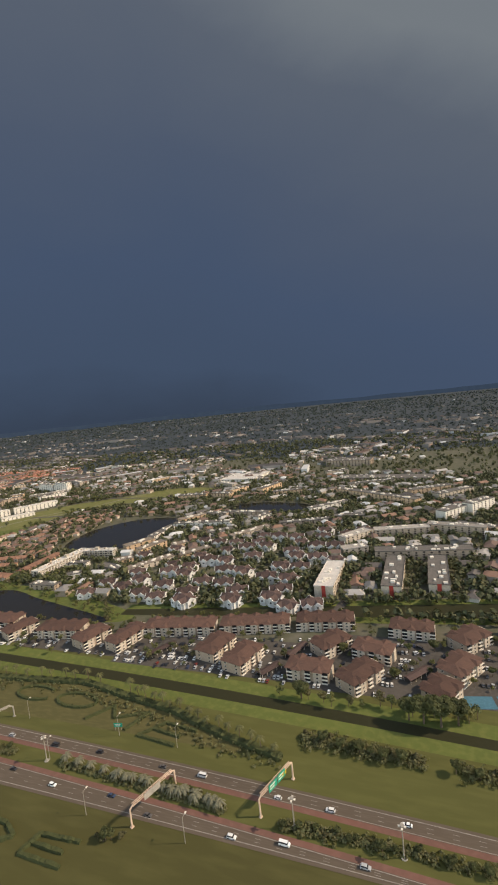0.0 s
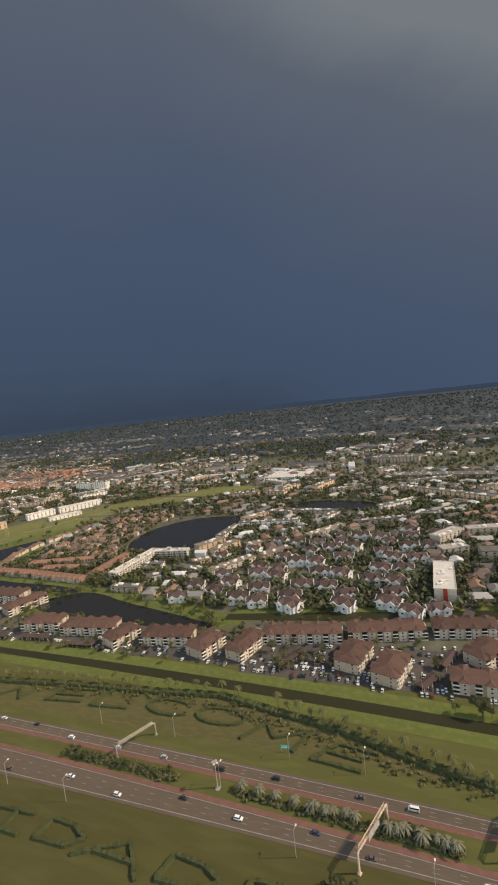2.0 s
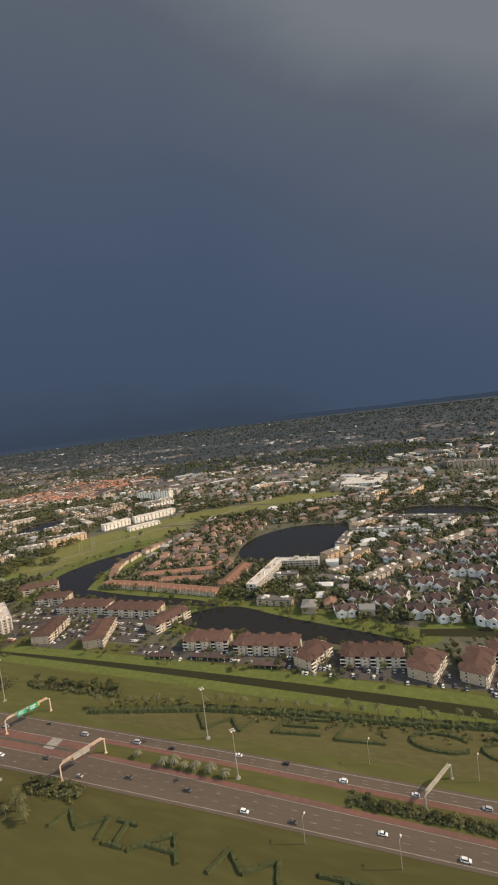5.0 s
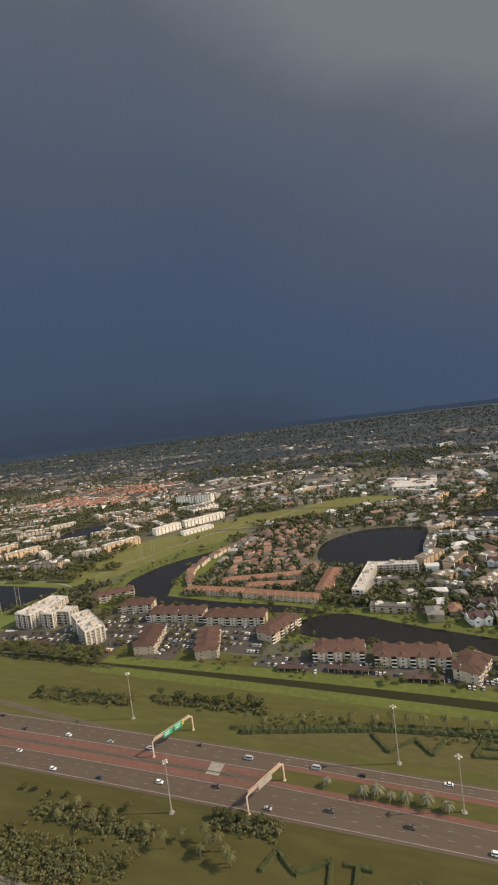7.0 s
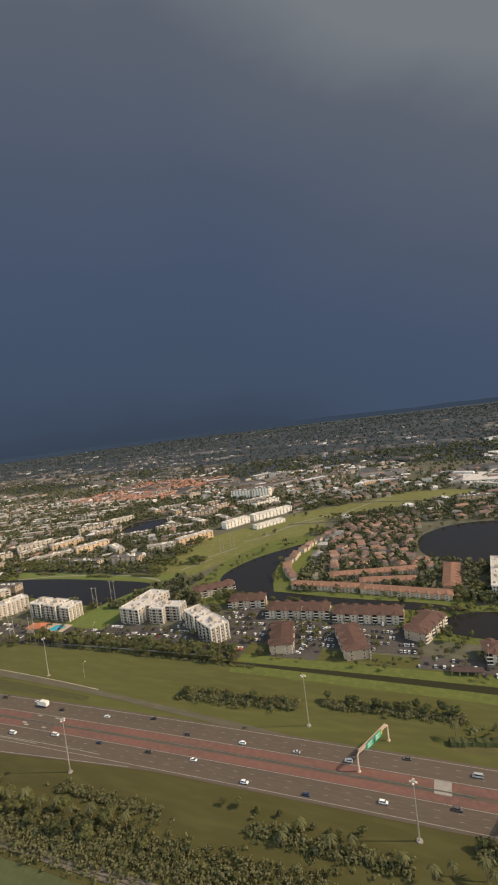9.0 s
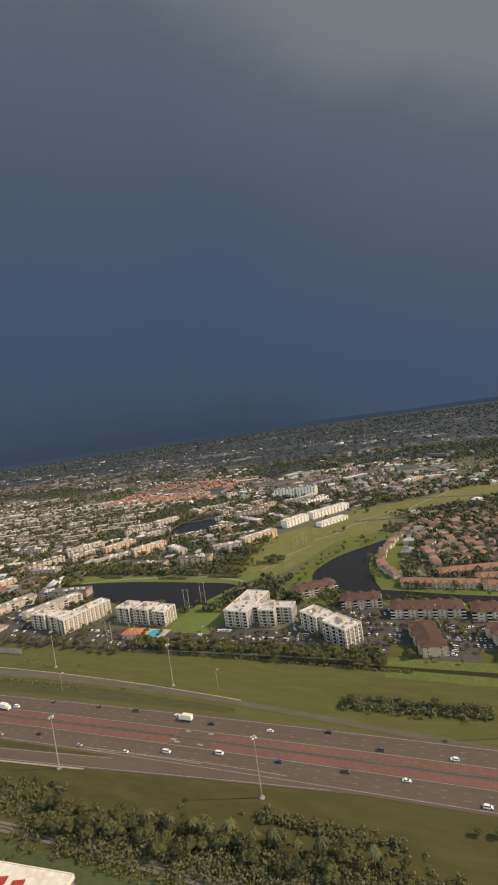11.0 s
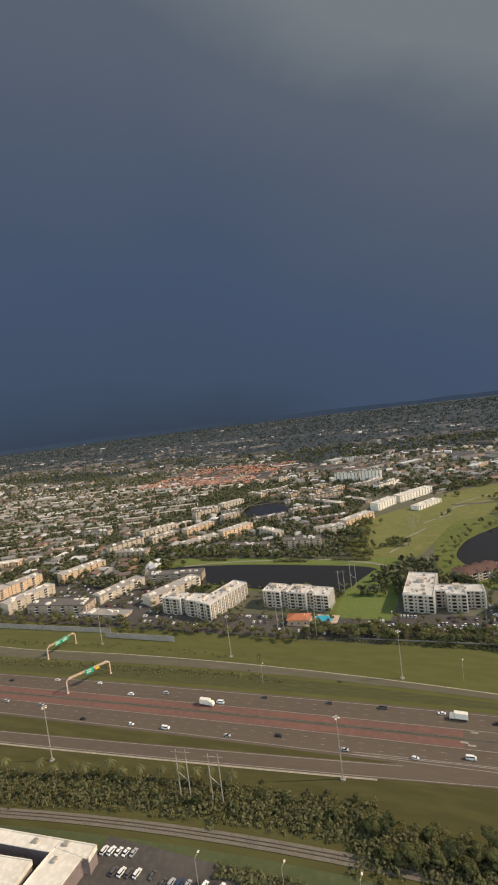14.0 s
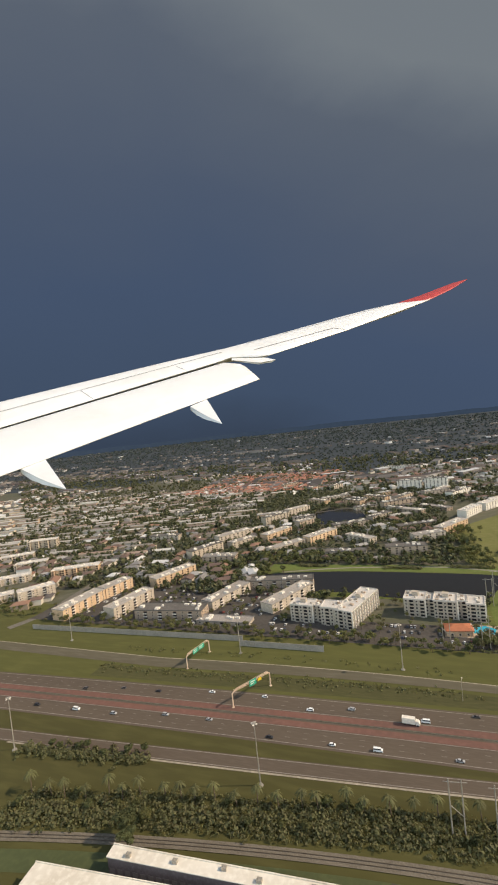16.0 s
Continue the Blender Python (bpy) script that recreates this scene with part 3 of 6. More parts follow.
patch("golf_course", [(-745, 392), (-752, 465), (-745, 541), (-692, 613), (-630, 698), (-532, 770), (-470, 830), (-368, 815), (-440, 735), (-520, 695), (-575, 650), (-590, 560), (-640, 520), (-668, 440), (-690, 392)], 0.08, M_FAIRWAY, "yellowish green golf course", "lawn")
for k, (x, y, a, l) in enumerate(((-690, 470, 60, 60), (-660, 540, 50, 50), (-700, 430, 62, 46), (-610, 640, 48, 70))):
    s = Shape()
    s.box(-l / 2, l / 2, -1.2, 1.2, 0.0, 0.03)
    ob = tagged(s.obj("cart_path", M_PATH), "pale path across the golf course", "path", kind="structure")
    ob.matrix_world = at(x, y, a, 0.1)

lake_loops = [smooth_loop(q) for q in (BLOCK_POND, NORTH_POND, [(-432, 304), (-414, 326), (-386, 333), (-345, 320), (-300, 308), (-262, 298), (-240, 290), (-262, 281), (-315, 283), (-370, 287), (-412, 292)], [(-446, 480), (-446, 540), (-407, 590), (-355, 603), (-318, 588), (-314, 525), (-338, 468), (-385, 448), (-420, 446)],
              MOAT, [(-610, 356), (-574, 357), (-510, 348), (-440, 344), (-408, 334), (-440, 330), (-495, 331), (-560, 334), (-600, 344)], [(-948, 355), (-874, 371), (-788, 372), (-725, 367), (-721, 340), (-740, 318), (-750, 306), (-820, 310), (-848, 317), (-902, 320)])]


def in_lake(x, y):
    return any(inside(x, y, q) for q in lake_loops) or (-945 < x < -700 and 366 < y < 392) or (x > -236 and 300 + 0.11 * (x + 236) < y < 310 + 0.155 * (x + 236))


def path_strip(name, corners, width, z, mat, label):
    """A flat path that follows a smooth line through a few corners."""
    pts = []
    for k in range(len(corners) - 1):
        p0, p1, p2, p3 = (Vector((*corners[min(max(k + j, 0), len(corners) - 1)], 0)) for j in (-1, 0, 1, 2))
        for q in range(8):
            t = q / 8
            pts.append(0.5 * ((2 * p1) + (p2 - p0) * t + (2 * p0 - 5 * p1 + 4 * p2 - p3) * t * t + (3 * p1 - p0 - 3 * p2 + p3) * t ** 3))
    pts.append(Vector((*corners[-1], 0)))
    s, n, v = Shape(), len(pts), []
    for k, p in enumerate(pts):
        d = (pts[min(k + 1, n - 1)] - pts[max(k - 1, 0)]).normalized()
        v += [(p.x - d.y * width / 2, p.y + d.x * width / 2, z), (p.x + d.y * width / 2, p.y - d.x * width / 2, z)]
    s.add(v, [(2 * k + 1, 2 * k + 3, 2 * k + 2, 2 * k) for k in range(n - 1)])
    return tagged(s.obj(name, mat), label, "path", kind="structure")


LAKE_LAWN = [(-742, 256), (-743, 298), (-735, 328), (-722, 360), (-697, 354), (-698, 318), (-698, 286), (-702, 262)]
patch("lake_lawn", LAKE_LAWN, 0.135, M_BRIGHT, "bright mown lawn between the white flats and the lake", "lawn", False)
ribbon("shore_lawn", lambda x: 372 + 0.02 * (x + 940), lambda x: 392 + 0.01 * (x + 940), -945, -700, 0.095, M_BRIGHT, "bright grass strip behind the oval lake", "lawn")
patch("store_car_park", [(-386, 1000), (-390, 1040), (-352, 1165), (-264, 1225), (-240, 1010), (-300, 975)], 0.12, M_STREET, "wide pale car park before the stores", "car park", False)
path_strip("cart_path", [(-657, 546), (-634, 597), (-582, 641), (-548, 716), (-501, 796)], 3.0, 0.11, M_PATH, "pale winding path across the golf course")
path_strip("lake_path", [(-928, 366), (-866, 382), (-781, 389), (-740, 383), (-719, 376), (-699, 358), (-694, 336), (-706, 322)], 3.0, 0.105, M_PATH, "pale path round the oval lake")
path_strip("isle_street", [(-556, 520), (-560, 488), (-562, 458), (-553, 422), (-541, 392)], 6.0, 0.1, M_PATH, "pale curving street among the terraces")
path_strip("street", [(-1134, 208), (-1124, 243), (-1130, 299), (-1130, 345), (-1088, 434), (-1068, 540), (-1058, 630), (-1018, 721), (-985, 800)], 8.0, 0.135, M_STREET, "pale grey street between the flats")
# car parks and streets
LOTS = [(-600, -560, 270, 325), (-560, -440, 262, 300), (-440, -290, 247, 262), (-290, -195, 243, 262), (-200, -60, 237, 280), (-60, 60, 233, 296), (-720, -560, 240, 274), (-860, -705, 228, 262), (-1130, -860, 228, 260), (-1120, -900, 260, 330),
        (-799, -690, 30, 69), (-540, -505, 245, 300), (-310, -150, 320, 520), (-150, 40, 340, 520)]
for x0, x1, y0, y1 in LOTS[:12]:
    s = Shape()
    s.box(x0, x1, y0, y1, 0.02, 0.11 + 0.004 * LOTS.index((x0, x1, y0, y1)), bottom=False)
    tagged(s.obj("car_park", M_LOT), "worn grey brown asphalt car park", "car park", kind="structure")
STREETS = [(-330, 520, 100, 470), (-300, 350, 40, 372), (-640, 610, -420, 640), (-700, 760, 200, 700), (-1200, 520, -560, 880), (-1160, 300, -1090, 640), (-1030, 290, -900, 560), (-500, 860, 300, 880), (-60, 320, 30, 700), (130, 250, 190, 900), (-640, 330, -720, 250)]
for x0, y0, x1, y1 in STREETS:
    d = math.hypot(x1 - x0, y1 - y0)
    s = Shape()
    s.box(-d / 2, d / 2, -3.6, 3.6, 0.0, 0.03, bottom=False)
    ob = tagged(s.obj("street", M_LOT), "grey residential street", "street", kind="structure")
    ob.matrix_world = at((x0 + x1) / 2, (y0 + y1) / 2, math.degrees(math.atan2(y1 - y0, x1 - x0)), 0.1)

# ---- buildings ----
TAKEN = collections.defaultdict(list)          # discs that trees and loose houses keep clear of, in cells of 64


def take(x, y, r):
    TAKEN[int(x // 64), int(y // 64)].append((x, y, r))


for sx, sy in ((-1124, 243), (-1126, 270), (-1129, 299), (-1132, 330), (-1122, 362), (-1106, 395), (-1092, 425), (-1083, 454), (-1076, 490), (-1069, 532), (-1064, 580), (-1057, 635), (-1034, 690), (-1000, 760)):
    take(sx, sy, 6)


def take_box(x, y, l, d, angle):
    c, s = math.cos(radians(angle)), math.sin(radians(angle))
    n = max(1, int(l / d + 0.5))
    for k in range(n):
        o = (k + 0.5) / n * l - l / 2
        take(x + c * o, y + s * o, 0.62 * max(d, l / n))


def clear_of(x, y, r=2.0):
    cx, cy = int(x // 64), int(y // 64)
    return all((x - a) ** 2 + (y - b) ** 2 > (q + r) ** 2 for u in (-1, 0, 1) for v in (-1, 0, 1) for a, b, q in TAKEN.get((cx + u, cy + v), ()))


M_SAND = material("sand_stucco", (0.46, 0.385, 0.295), 0.9, (0.37, 0.305, 0.23), 0.12, 10.0, object_tint=0.08)
win = Shape()
win.box(-0.75, 0.75, -0.06, 0.10, 0, 1.5, 0)
win.box(-0.62, 0.62, -0.08, -0.05, 0.12, 1.38, 1)
WINDOW = win.mesh("window", [M_TRIM, M_GLASS])
bal = Shape()
bal.box(-1.7, 1.7, -1.3, 0.0, 0.0, 0.16, 0)
bal.box(-1.7, 1.7, -1.3, -1.22, 0.16, 1.05, 0)
bal.box(-1.6, 1.6, -0.04, 0.05, 0.2, 2.5, 1)
BALCONY = bal.mesh("balcony", [M_TRIM, M_GLASS])


def face_parts(root, mesh, name, spots):
    for x, y, z, turn in spots:
        part(name, mesh, None, root).matrix_local = pose(x, y, z, 0, 0, turn)


def apartment(x, y, length, depth, angle, floors=3, label="cream apartment block with a brown tiled hip roof", front=True):
    """A walk-up block; x, y is the middle of its long front."""
    c, s = math.cos(radians(angle)), math.sin(radians(angle))
    if front:
        x, y = x - s * depth / 2, y + c * depth / 2
    take_box(x, y, length, depth, angle)
    root = empty("apartment_building", at(x, y, angle), label, "apartment building", "apartment blocks along the canal")
    h, l2, d2 = floors * 3.05 + 0.05 * (int(abs(x)) % 5), length / 2, depth / 2
    w = Shape()
    w.box(-l2, l2, -d2, d2, 0, h, 0, False)
    roof = Shape()
    roof.hip(-l2 - .8, l2 + .8, -d2 - .8, d2 + .8, h, depth * 0.165)
    n = max(2, round(length / 10.5))
    wins, bals, bays = [], [], []
    bay = Shape()
    bay.box(-2.4, 2.4, -1.3, 0, 0, h + 0.2, 0, False)
    for k in range(n):
        bx = -l2 + (k + 0.5) * length / n
        for sgn in (-1, 1):
            y0 = sgn * d2
            bays.append((bx, y0, 0, 0 if sgn < 0 else 180))
            a, b = sorted((y0 + sgn * 2.1, 0))
            roof.hip_y(bx - 3.2, bx + 3.2, a, b, h + 0.24, 1.6, 2.4 if sgn < 0 else 0.4)
        for f in range(floors):
            wins.append((bx, -d2 - 1.3, f * 3.05 + 0.9, 0))
            bals.append((bx - length / n / 2 + 0.3 if k else bx - 4.2, -d2, f * 3.05 + 0.15, 0))
            if k == n - 1 and length > 20:
                bals.append((bx + 4.2, -d2, f * 3.05 + 0.15, 0))
    for f in range(floors):
        for q in (-0.28, 0.28):
            wins += [(l2, q * depth, f * 3.05 + 0.9, 90), (-l2, q * depth, f * 3.05 + 0.9, -90)]
    bays.append((l2, 0, 0, 90))
    part("wall", w, [M_TAN], root)
    face_parts(root, bay.mesh("bay", [M_WALL]), "bay", bays)
    part("roof", roof, [M_ROOF], root, "brown tiled hip roof with cross hips")
    face_parts(root, WINDOW, "window", wins)
    face_parts(root, BALCONY, "balcony", bals)
    root.scale = (1, 1, 0.76)
    return root


def condo(x, y, length, depth, angle, floors=5, mat=None, label="white five-storey block of flats with a flat roof", front=True, fins=True, roof_mat=None):
    """A flat-roofed block with stair bays, recessed balconies and roof plant."""
    c, s = math.cos(radians(angle)), math.sin(radians(angle))
    if front:
        x, y = x - s * depth / 2, y + c * depth / 2
    take_box(x, y, length, depth, angle)
    rng = random.Random(int(abs(x * 7 + y * 13)))
    root = empty("block_of_flats", at(x, y, angle), label, "block of flats", "flat-roofed blocks")
    h, l2, d2 = floors * 3.05 + 0.06 * (int(abs(x + y)) % 7), length / 2, depth / 2
    w = Shape()
    w.box(-l2, l2, -d2, d2, 0, h, 0, False)
    n = max(2, round(length / 7.0))
    wins, bals, spots = [], [], []
    fin = Shape()
    fin.box(-1.7, 1.7, -2.6, 0, 0, h + 1.1, 0, False)
    fin.box(-1.85, 1.85, -2.75, 0.1, h + 1.1, h + 1.45, 1)
    for k in range(n + 1):
        fx = -l2 + k * length / n
        if fins and k % 2 == 0:
            spots.append((min(max(fx, 1.75 - l2), l2 - 1.75), -d2, 0, 0))
        if k < n:
            mx = fx + length / n / 2
            for f in range(floors):
                (bals if k % 2 else wins).append((mx, -d2, f * 3.05 + (0.15 if k % 2 else 0.85), 0))
    for k in range(max(1, round(depth / 5))):
        q = -d2 + (k + 0.5) * depth / max(1, round(depth / 5))
        for f in range(floors):
            wins += [(l2, q, f * 3.05 + 0.85, 90)]
    root.scale = (1, 1, 0.8)
    part("wall", w, [mat or M_SAND], root)
    if spots:
        wins += [(a, b - 2.6, f * 3.05 + 0.9, 0) for a, b, _, _ in spots for f in range(floors)]
        face_parts(root, fin.mesh("stair_bay", [mat or M_SAND, M_TRIM]), "stair_bay", spots)
    r = Shape()
    r.box(-l2 - .3, l2 + .3, -d2 - .3, d2 + .3, h, h + 0.25)
    for a in ((-l2 - .3, l2 + .3, -d2 - .3, -d2), (-l2 - .3, l2 + .3, d2, d2 + .3), (-l2 - .3, -l2, -d2, d2), (l2, l2 + .3, -d2, d2)):
        r.box(*a, h + 0.25, h + 0.95)
    part("roof", r, [roof_mat or (M_WHITEROOF if fins else M_PALEROOF)], root, "flat roof with a parapet")
    for k in range(max(3, int(length / 6))):
        q = Shape()
        a, b, z = rng.uniform(0.8, 2.2), rng.uniform(0.8, 1.8), rng.uniform(0.8, 1.9)
        q.box(-a, a, -b, b, 0, z)
        q.box(-a * .8, a * .8, -b * .8, b * .8, z, z + 0.15)
        part("roof_unit", q, [M_TRIM], root).location = (rng.uniform(-l2 + 3, l2 - 3), rng.uniform(-d2 + 2, d2 - 2), h + 0.25)
    if y > 330:
        q = Shape()
        for wx, wy, wz, turn in wins + bals:
            if turn:
                q.box(wx - .1, wx + .08, wy - .8, wy + .8, wz, wz + 1.6)
            else:
                q.box(wx - 1.0, wx + 1.0, wy - .08, wy + .1, wz, wz + 1.7)
        tagged(part("far_window", q, [M_GLASS], root, "small dark windows"), kind="stuff")
        return root
    face_parts(root, WINDOW, "window", wins)
    face_parts(root, BALCONY, "balcony", bals)
    return root


# white walls toned down to taupe: shade on the fronts put into the colour
M_FLATWALL = material("shade_toned_stucco", (0.45, 0.385, 0.31), 0.9, (0.37, 0.315, 0.25), 0.12, 10.0, object_tint=0.06)


bal = Shape()
bal.box(-1.5, 1.5, -1.3, 0.0, 0.0, 0.16, 0)
bal.box(-1.5, 1.5, -1.3, -1.22, 0.16, 1.0, 0)
bal.box(-1.4, 1.4, -0.04, 0.05, 0.2, 2.2, 1)
PLAIN_BALCONY = bal.mesh("balcony", [M_FLATWALL, M_GLASS])


def winged_flats(x, y, angle, wings, label, floors=5, storey=2.55):
    """One block of flats made of several wings; each wing: front left corner, length, depth and its own turn."""
    rng = random.Random(int(abs(x * 3 + y)))
    root = empty("block_of_flats", at(x, y, angle), label, "block of flats", "flat-roofed blocks")
    c, q = math.cos(radians(angle)), math.sin(radians(angle))
    for n, (wx, wy, wl, wd, wa) in enumerate(wings):
        m = at(wx, wy, wa)
        h = floors * storey + (0.0, -0.5, 0.3)[n % 3]
        mid_at = m @ Vector((wl / 2, wd / 2, 0))
        px, py = x + c * mid_at.x - q * mid_at.y, y + q * mid_at.x + c * mid_at.y
        take_box(px, py, wl, wd, angle + wa) if wl > wd else take_box(px, py, wd, wl, angle + wa + 90)
        w = Shape()
        w.box(0, wl, 0, wd, 0, h, 0, False)
        part("wing", w, [M_FLATWALL], root).matrix_local = m
        t = Shape()
        t.box(-.25, wl + .25, -.25, wd + .25, h, h + 0.2)
        for a in ((-.25, wl + .25, -.25, .1), (-.25, wl + .25, wd - .1, wd + .25), (-.25, .1, .1, wd - .1), (wl - .1, wl + .25, .1, wd - .1)):
            t.box(*a, h + 0.2, h + 0.95)
        part("roof", t, [M_WHITEROOF], root, "flat white roof with a parapet").matrix_local = m
        cells = max(2, round(wl / 3.4))
        for k in range(cells):
            fx = (k + 0.5) * wl / cells
            for f in range(floors):
                if k % 2:
                    part("balcony", PLAIN_BALCONY, None, root).matrix_local = m @ at(fx, 0, 0, f * storey + 0.1)
                else:
                    part("window", WINDOW, None, root).matrix_local = m @ at(fx, 0, 0, f * storey + 0.75)
        # white piers added on the right end only, so it looks sunlit
        b = Shape()
        b.box(-0.28, 0.28, -0.9, 0.0, 0, h + 0.6, 0, False)
        pier = b.mesh("pier", [M_TRIM])
        for k in range(max(2, round(wd / 4.2)) + 1):
            part("pier", pier, None, root).matrix_local = m @ at(wl, min(max(k * wd / max(2, round(wd / 4.2)), 0.3), wd - 0.3), 90)
        for k in range(max(2, round(wd / 4.2))):
            for f in range(floors):
                part("window", WINDOW, None, root).matrix_local = m @ at(wl, (k + 0.5) * wd / max(2, round(wd / 4.2)), 90, f * storey + 0.75)
        for k in range(max(4, int(wl * wd / 40))):
            u = Shape()
            a, b2, z = rng.uniform(0.4, 1.3), rng.uniform(0.4, 1.1), rng.uniform(0.5, 1.5)
            u.box(-a, a, -b2, b2, 0, z)
            u.box(-a * .75, a * .75, -b2 * .75, b2 * .75, z, z + 0.12)
            part("roof_unit", u, [rng.choice((M_TRIM, M_STEEL, M_TAN))], root).matrix_local = m @ at(rng.uniform(1.5, wl - 1.5), rng.uniform(1.5, wd - 1.5), 0, h + 0.2)
        if wl * wd > 200:
            u = Shape()
            u.box(-2.2, 2.2, -1.8, 1.8, 0, 2.6)
            u.box(-2.4, 2.4, -2.0, 2.0, 2.6, 2.85)
            part("stair_head", u, [M_FLATWALL], root).matrix_local = m @ at(wl * 0.5, wd * 0.6, 0, h + 0.2)
    return root


for a in [(-631, 343, 40, 15, 35), (-587, 318, 32, 15, 12), (-536, 304, 52, 16, 5), (-479, 303, 52, 16, 4), (-384, 261, 34, 15, 8), (-337, 261, 46, 15, 6), (-264, 258, 38, 15, 8)]:
    apartment(*a)
# blocks that stand end-on to the canal
for x, y, l, d, ang in [(-437, 297, 36, 15, 68), (-536, 266, 36, 15, 106), (-485, 268, 38, 15, 112), (-303, 260, 24, 14, 68), (-232, 259, 24, 15, 72), (-203, 263, 30, 13, 74), (-130, 261, 26, 15, 76), (-107, 252, 26, 15, 74)]:
    apartment(x, y, l, d, ang, 3, front=False)
for a in [(-167, 276, 54, 14, 10), (-111, 288, 50, 14, 12), (-61, 299, 40, 14, 9), (-3, 296, 27, 13, -4), (-62, 240, 26, 13, -3), (-27, 266, 24, 13, -13), (-26, 241, 26, 14, 56), (-48, 272, 24, 14, 51), (18, 235, 18, 14, 60), (29, 258, 24, 14, 57), (37, 290, 24, 14, 47), (70, 262, 34, 14, 60), (75, 300, 40, 14, 5)]:
    apartment(*a)

winged_flats(-695, 277, 2, [(2, 0, 21, 44, -7), (22, 8, 36, 12, 0), (32, 1, 13, 8, 0)], "white five-storey flats with a deep rear wing")
winged_flats(-628, 280, -34, [(0, 0, 18, 15, 0), (17.5, 4, 9, 11, 0), (26, -1, 23, 16, 0)], "white five-storey flats set askew to the canal")
winged_flats(-803, 276, -5, [(0, 0, 15, 16, 0), (14.5, 3, 7, 12, 0), (21, 0, 16, 16, 0), (36.5, 3, 7, 12, 0), (43, 0, 12, 16, 0)], "white five-storey flats beside the pool")
winged_flats(-887, 255, -5, [(0, 1, 18, 13, 0), (17.5, 4, 8, 10, 0), (25, 0, 14, 14, 0), (36, -1, 14, 48, -12)], "white five-storey flats with a long side wing")
condo(-1094, 254, 52, 14, 85, 4, M_PEACH, "peach and white four-storey flats", False, False)
condo(-1043, 262, 50, 13, 80, 4, M_WALL, "cream four-storey flats with access galleries", False, False)
condo(-992, 244, 62, 16, 6, 3, M_TAN, "brown three-storey flats with a pale flat roof", True, False, M_GREYROOF)
condo(-958, 292, 52, 13, 72, 3, M_WALL, "cream three-storey flats with a flat roof", False, False)
condo(-940, 241, 46, 12, 1, 1, M_WALL, "long low flat-roofed building beside the flats", True, False)
condo(-900, 295, 58, 13, 67, 3, M_WALL, "cream three-storey flats with a white flat roof", False, False)
condo(-915, 322, 60, 13, 11, 3, M_TAN, "brown three-storey flats with a flat roof", True, False, M_GREYROOF)
condo(-1086, 297, 34, 13, 76, 4, M_PEACH, "peach and white flats with a flat roof", False, False)
condo(-1040, 335, 52, 13, 68, 4, M_PEACH, "peach and white flats with a flat roof", False, False)
condo(-1010, 385, 40, 14, 8, 4, M_TAN, "brown brick-coloured flats with long balconies", True, False)
condo(-1168, 273, 36, 13, 53, 4, M_WALL, "cream walled flats with a flat roof")
condo(-1200, 255, 26, 13, 48, 3, M_SAND, "sand-coloured flats with a flat roof")
condo(-1176, 338, 54, 13, 29, 4, M_PEACH, "peach and white flats with a flat roof")
condo(-1323, 432, 41, 14, 29, 7, M_SAND, "taller sand-coloured block of flats")
condo(-1327, 388, 44, 13, 37, 3, M_WALL, "cream walled flats with a flat roof")
condo(-1240, 308, 34, 13, 38, 3, M_WALL, "cream walled flats with a flat roof")
condo(-1290, 300, 40, 13, 30, 3, M_TAN, "brown flats with a flat roof")
condo(-1270, 360, 40, 13, 34, 3, M_SAND, "sand-coloured flats with a flat roof")
winged_flats(-388, 358, 0, [(0, 0, 10, 74, -5), (8, 63, 46, 10, 7)], "white and grey lakeside flats in the shape of an L", 4, 2.5)
condo(-362, 396, 25, 9, 8, 2, M_TRIM, "low white flats inside the courtyard", True, False, M_GREYROOF)
condo(-340, 366, 15, 9, 36, 2, M_TRIM, "low white flats inside the courtyard", True, False, M_GREYROOF)
condo(-355, 337, 32, 10, 0, 2, M_TAN, "low grey brown flats above the pond", True, False, M_GREYROOF)
WORDS = {M_PEACH: "peach walled flats with a flat roof", M_WALL: "cream flats with a pale flat roof", M_TAN: "grey brown flats with a flat roof", M_TRIM: "white block of flats with a flat roof", M_SAND: "sand-coloured flats with a flat roof"}
# long low rows between the lakes and the gabled houses
for x, y, l, ang, f, mat in [(-323, 466, 38, 58, 3, M_PEACH), (-299, 456, 38, 66, 3, M_PEACH), (-306, 582, 42, 52, 3, M_PEACH), (-274, 602, 36, -8, 3, M_TAN), (-276, 552, 82, 8, 3, M_TRIM), (-321, 521, 54, 84, 2, M_TRIM), (-272, 408, 54, 53, 2, M_WALL), (-311, 392, 32, -16, 2, M_TAN), (-311, 416, 20, 40, 2, M_PEACH), (-268, 470, 20, 45, 2, M_PEACH), (-236, 446, 38, 50, 2, M_PEACH),
                             (-226, 606, 66, -5, 3, M_TAN), (-198, 586, 26, 62, 3, M_TRIM), (-194, 522, 58, 51, 2, M_WALL), (-236, 524, 34, 36, 2, M_TRIM), (-133, 567, 68, 16, 2, M_TAN), (-114, 642, 66, 41, 3, M_TRIM), (-78, 590, 40, 3, 2, M_TAN)]:
    condo(x, y, l, 11, ang, f, mat, WORDS[mat], False, False, M_PEACH_ROOF if mat in (M_PEACH, M_WALL) else M_GREYROOF)
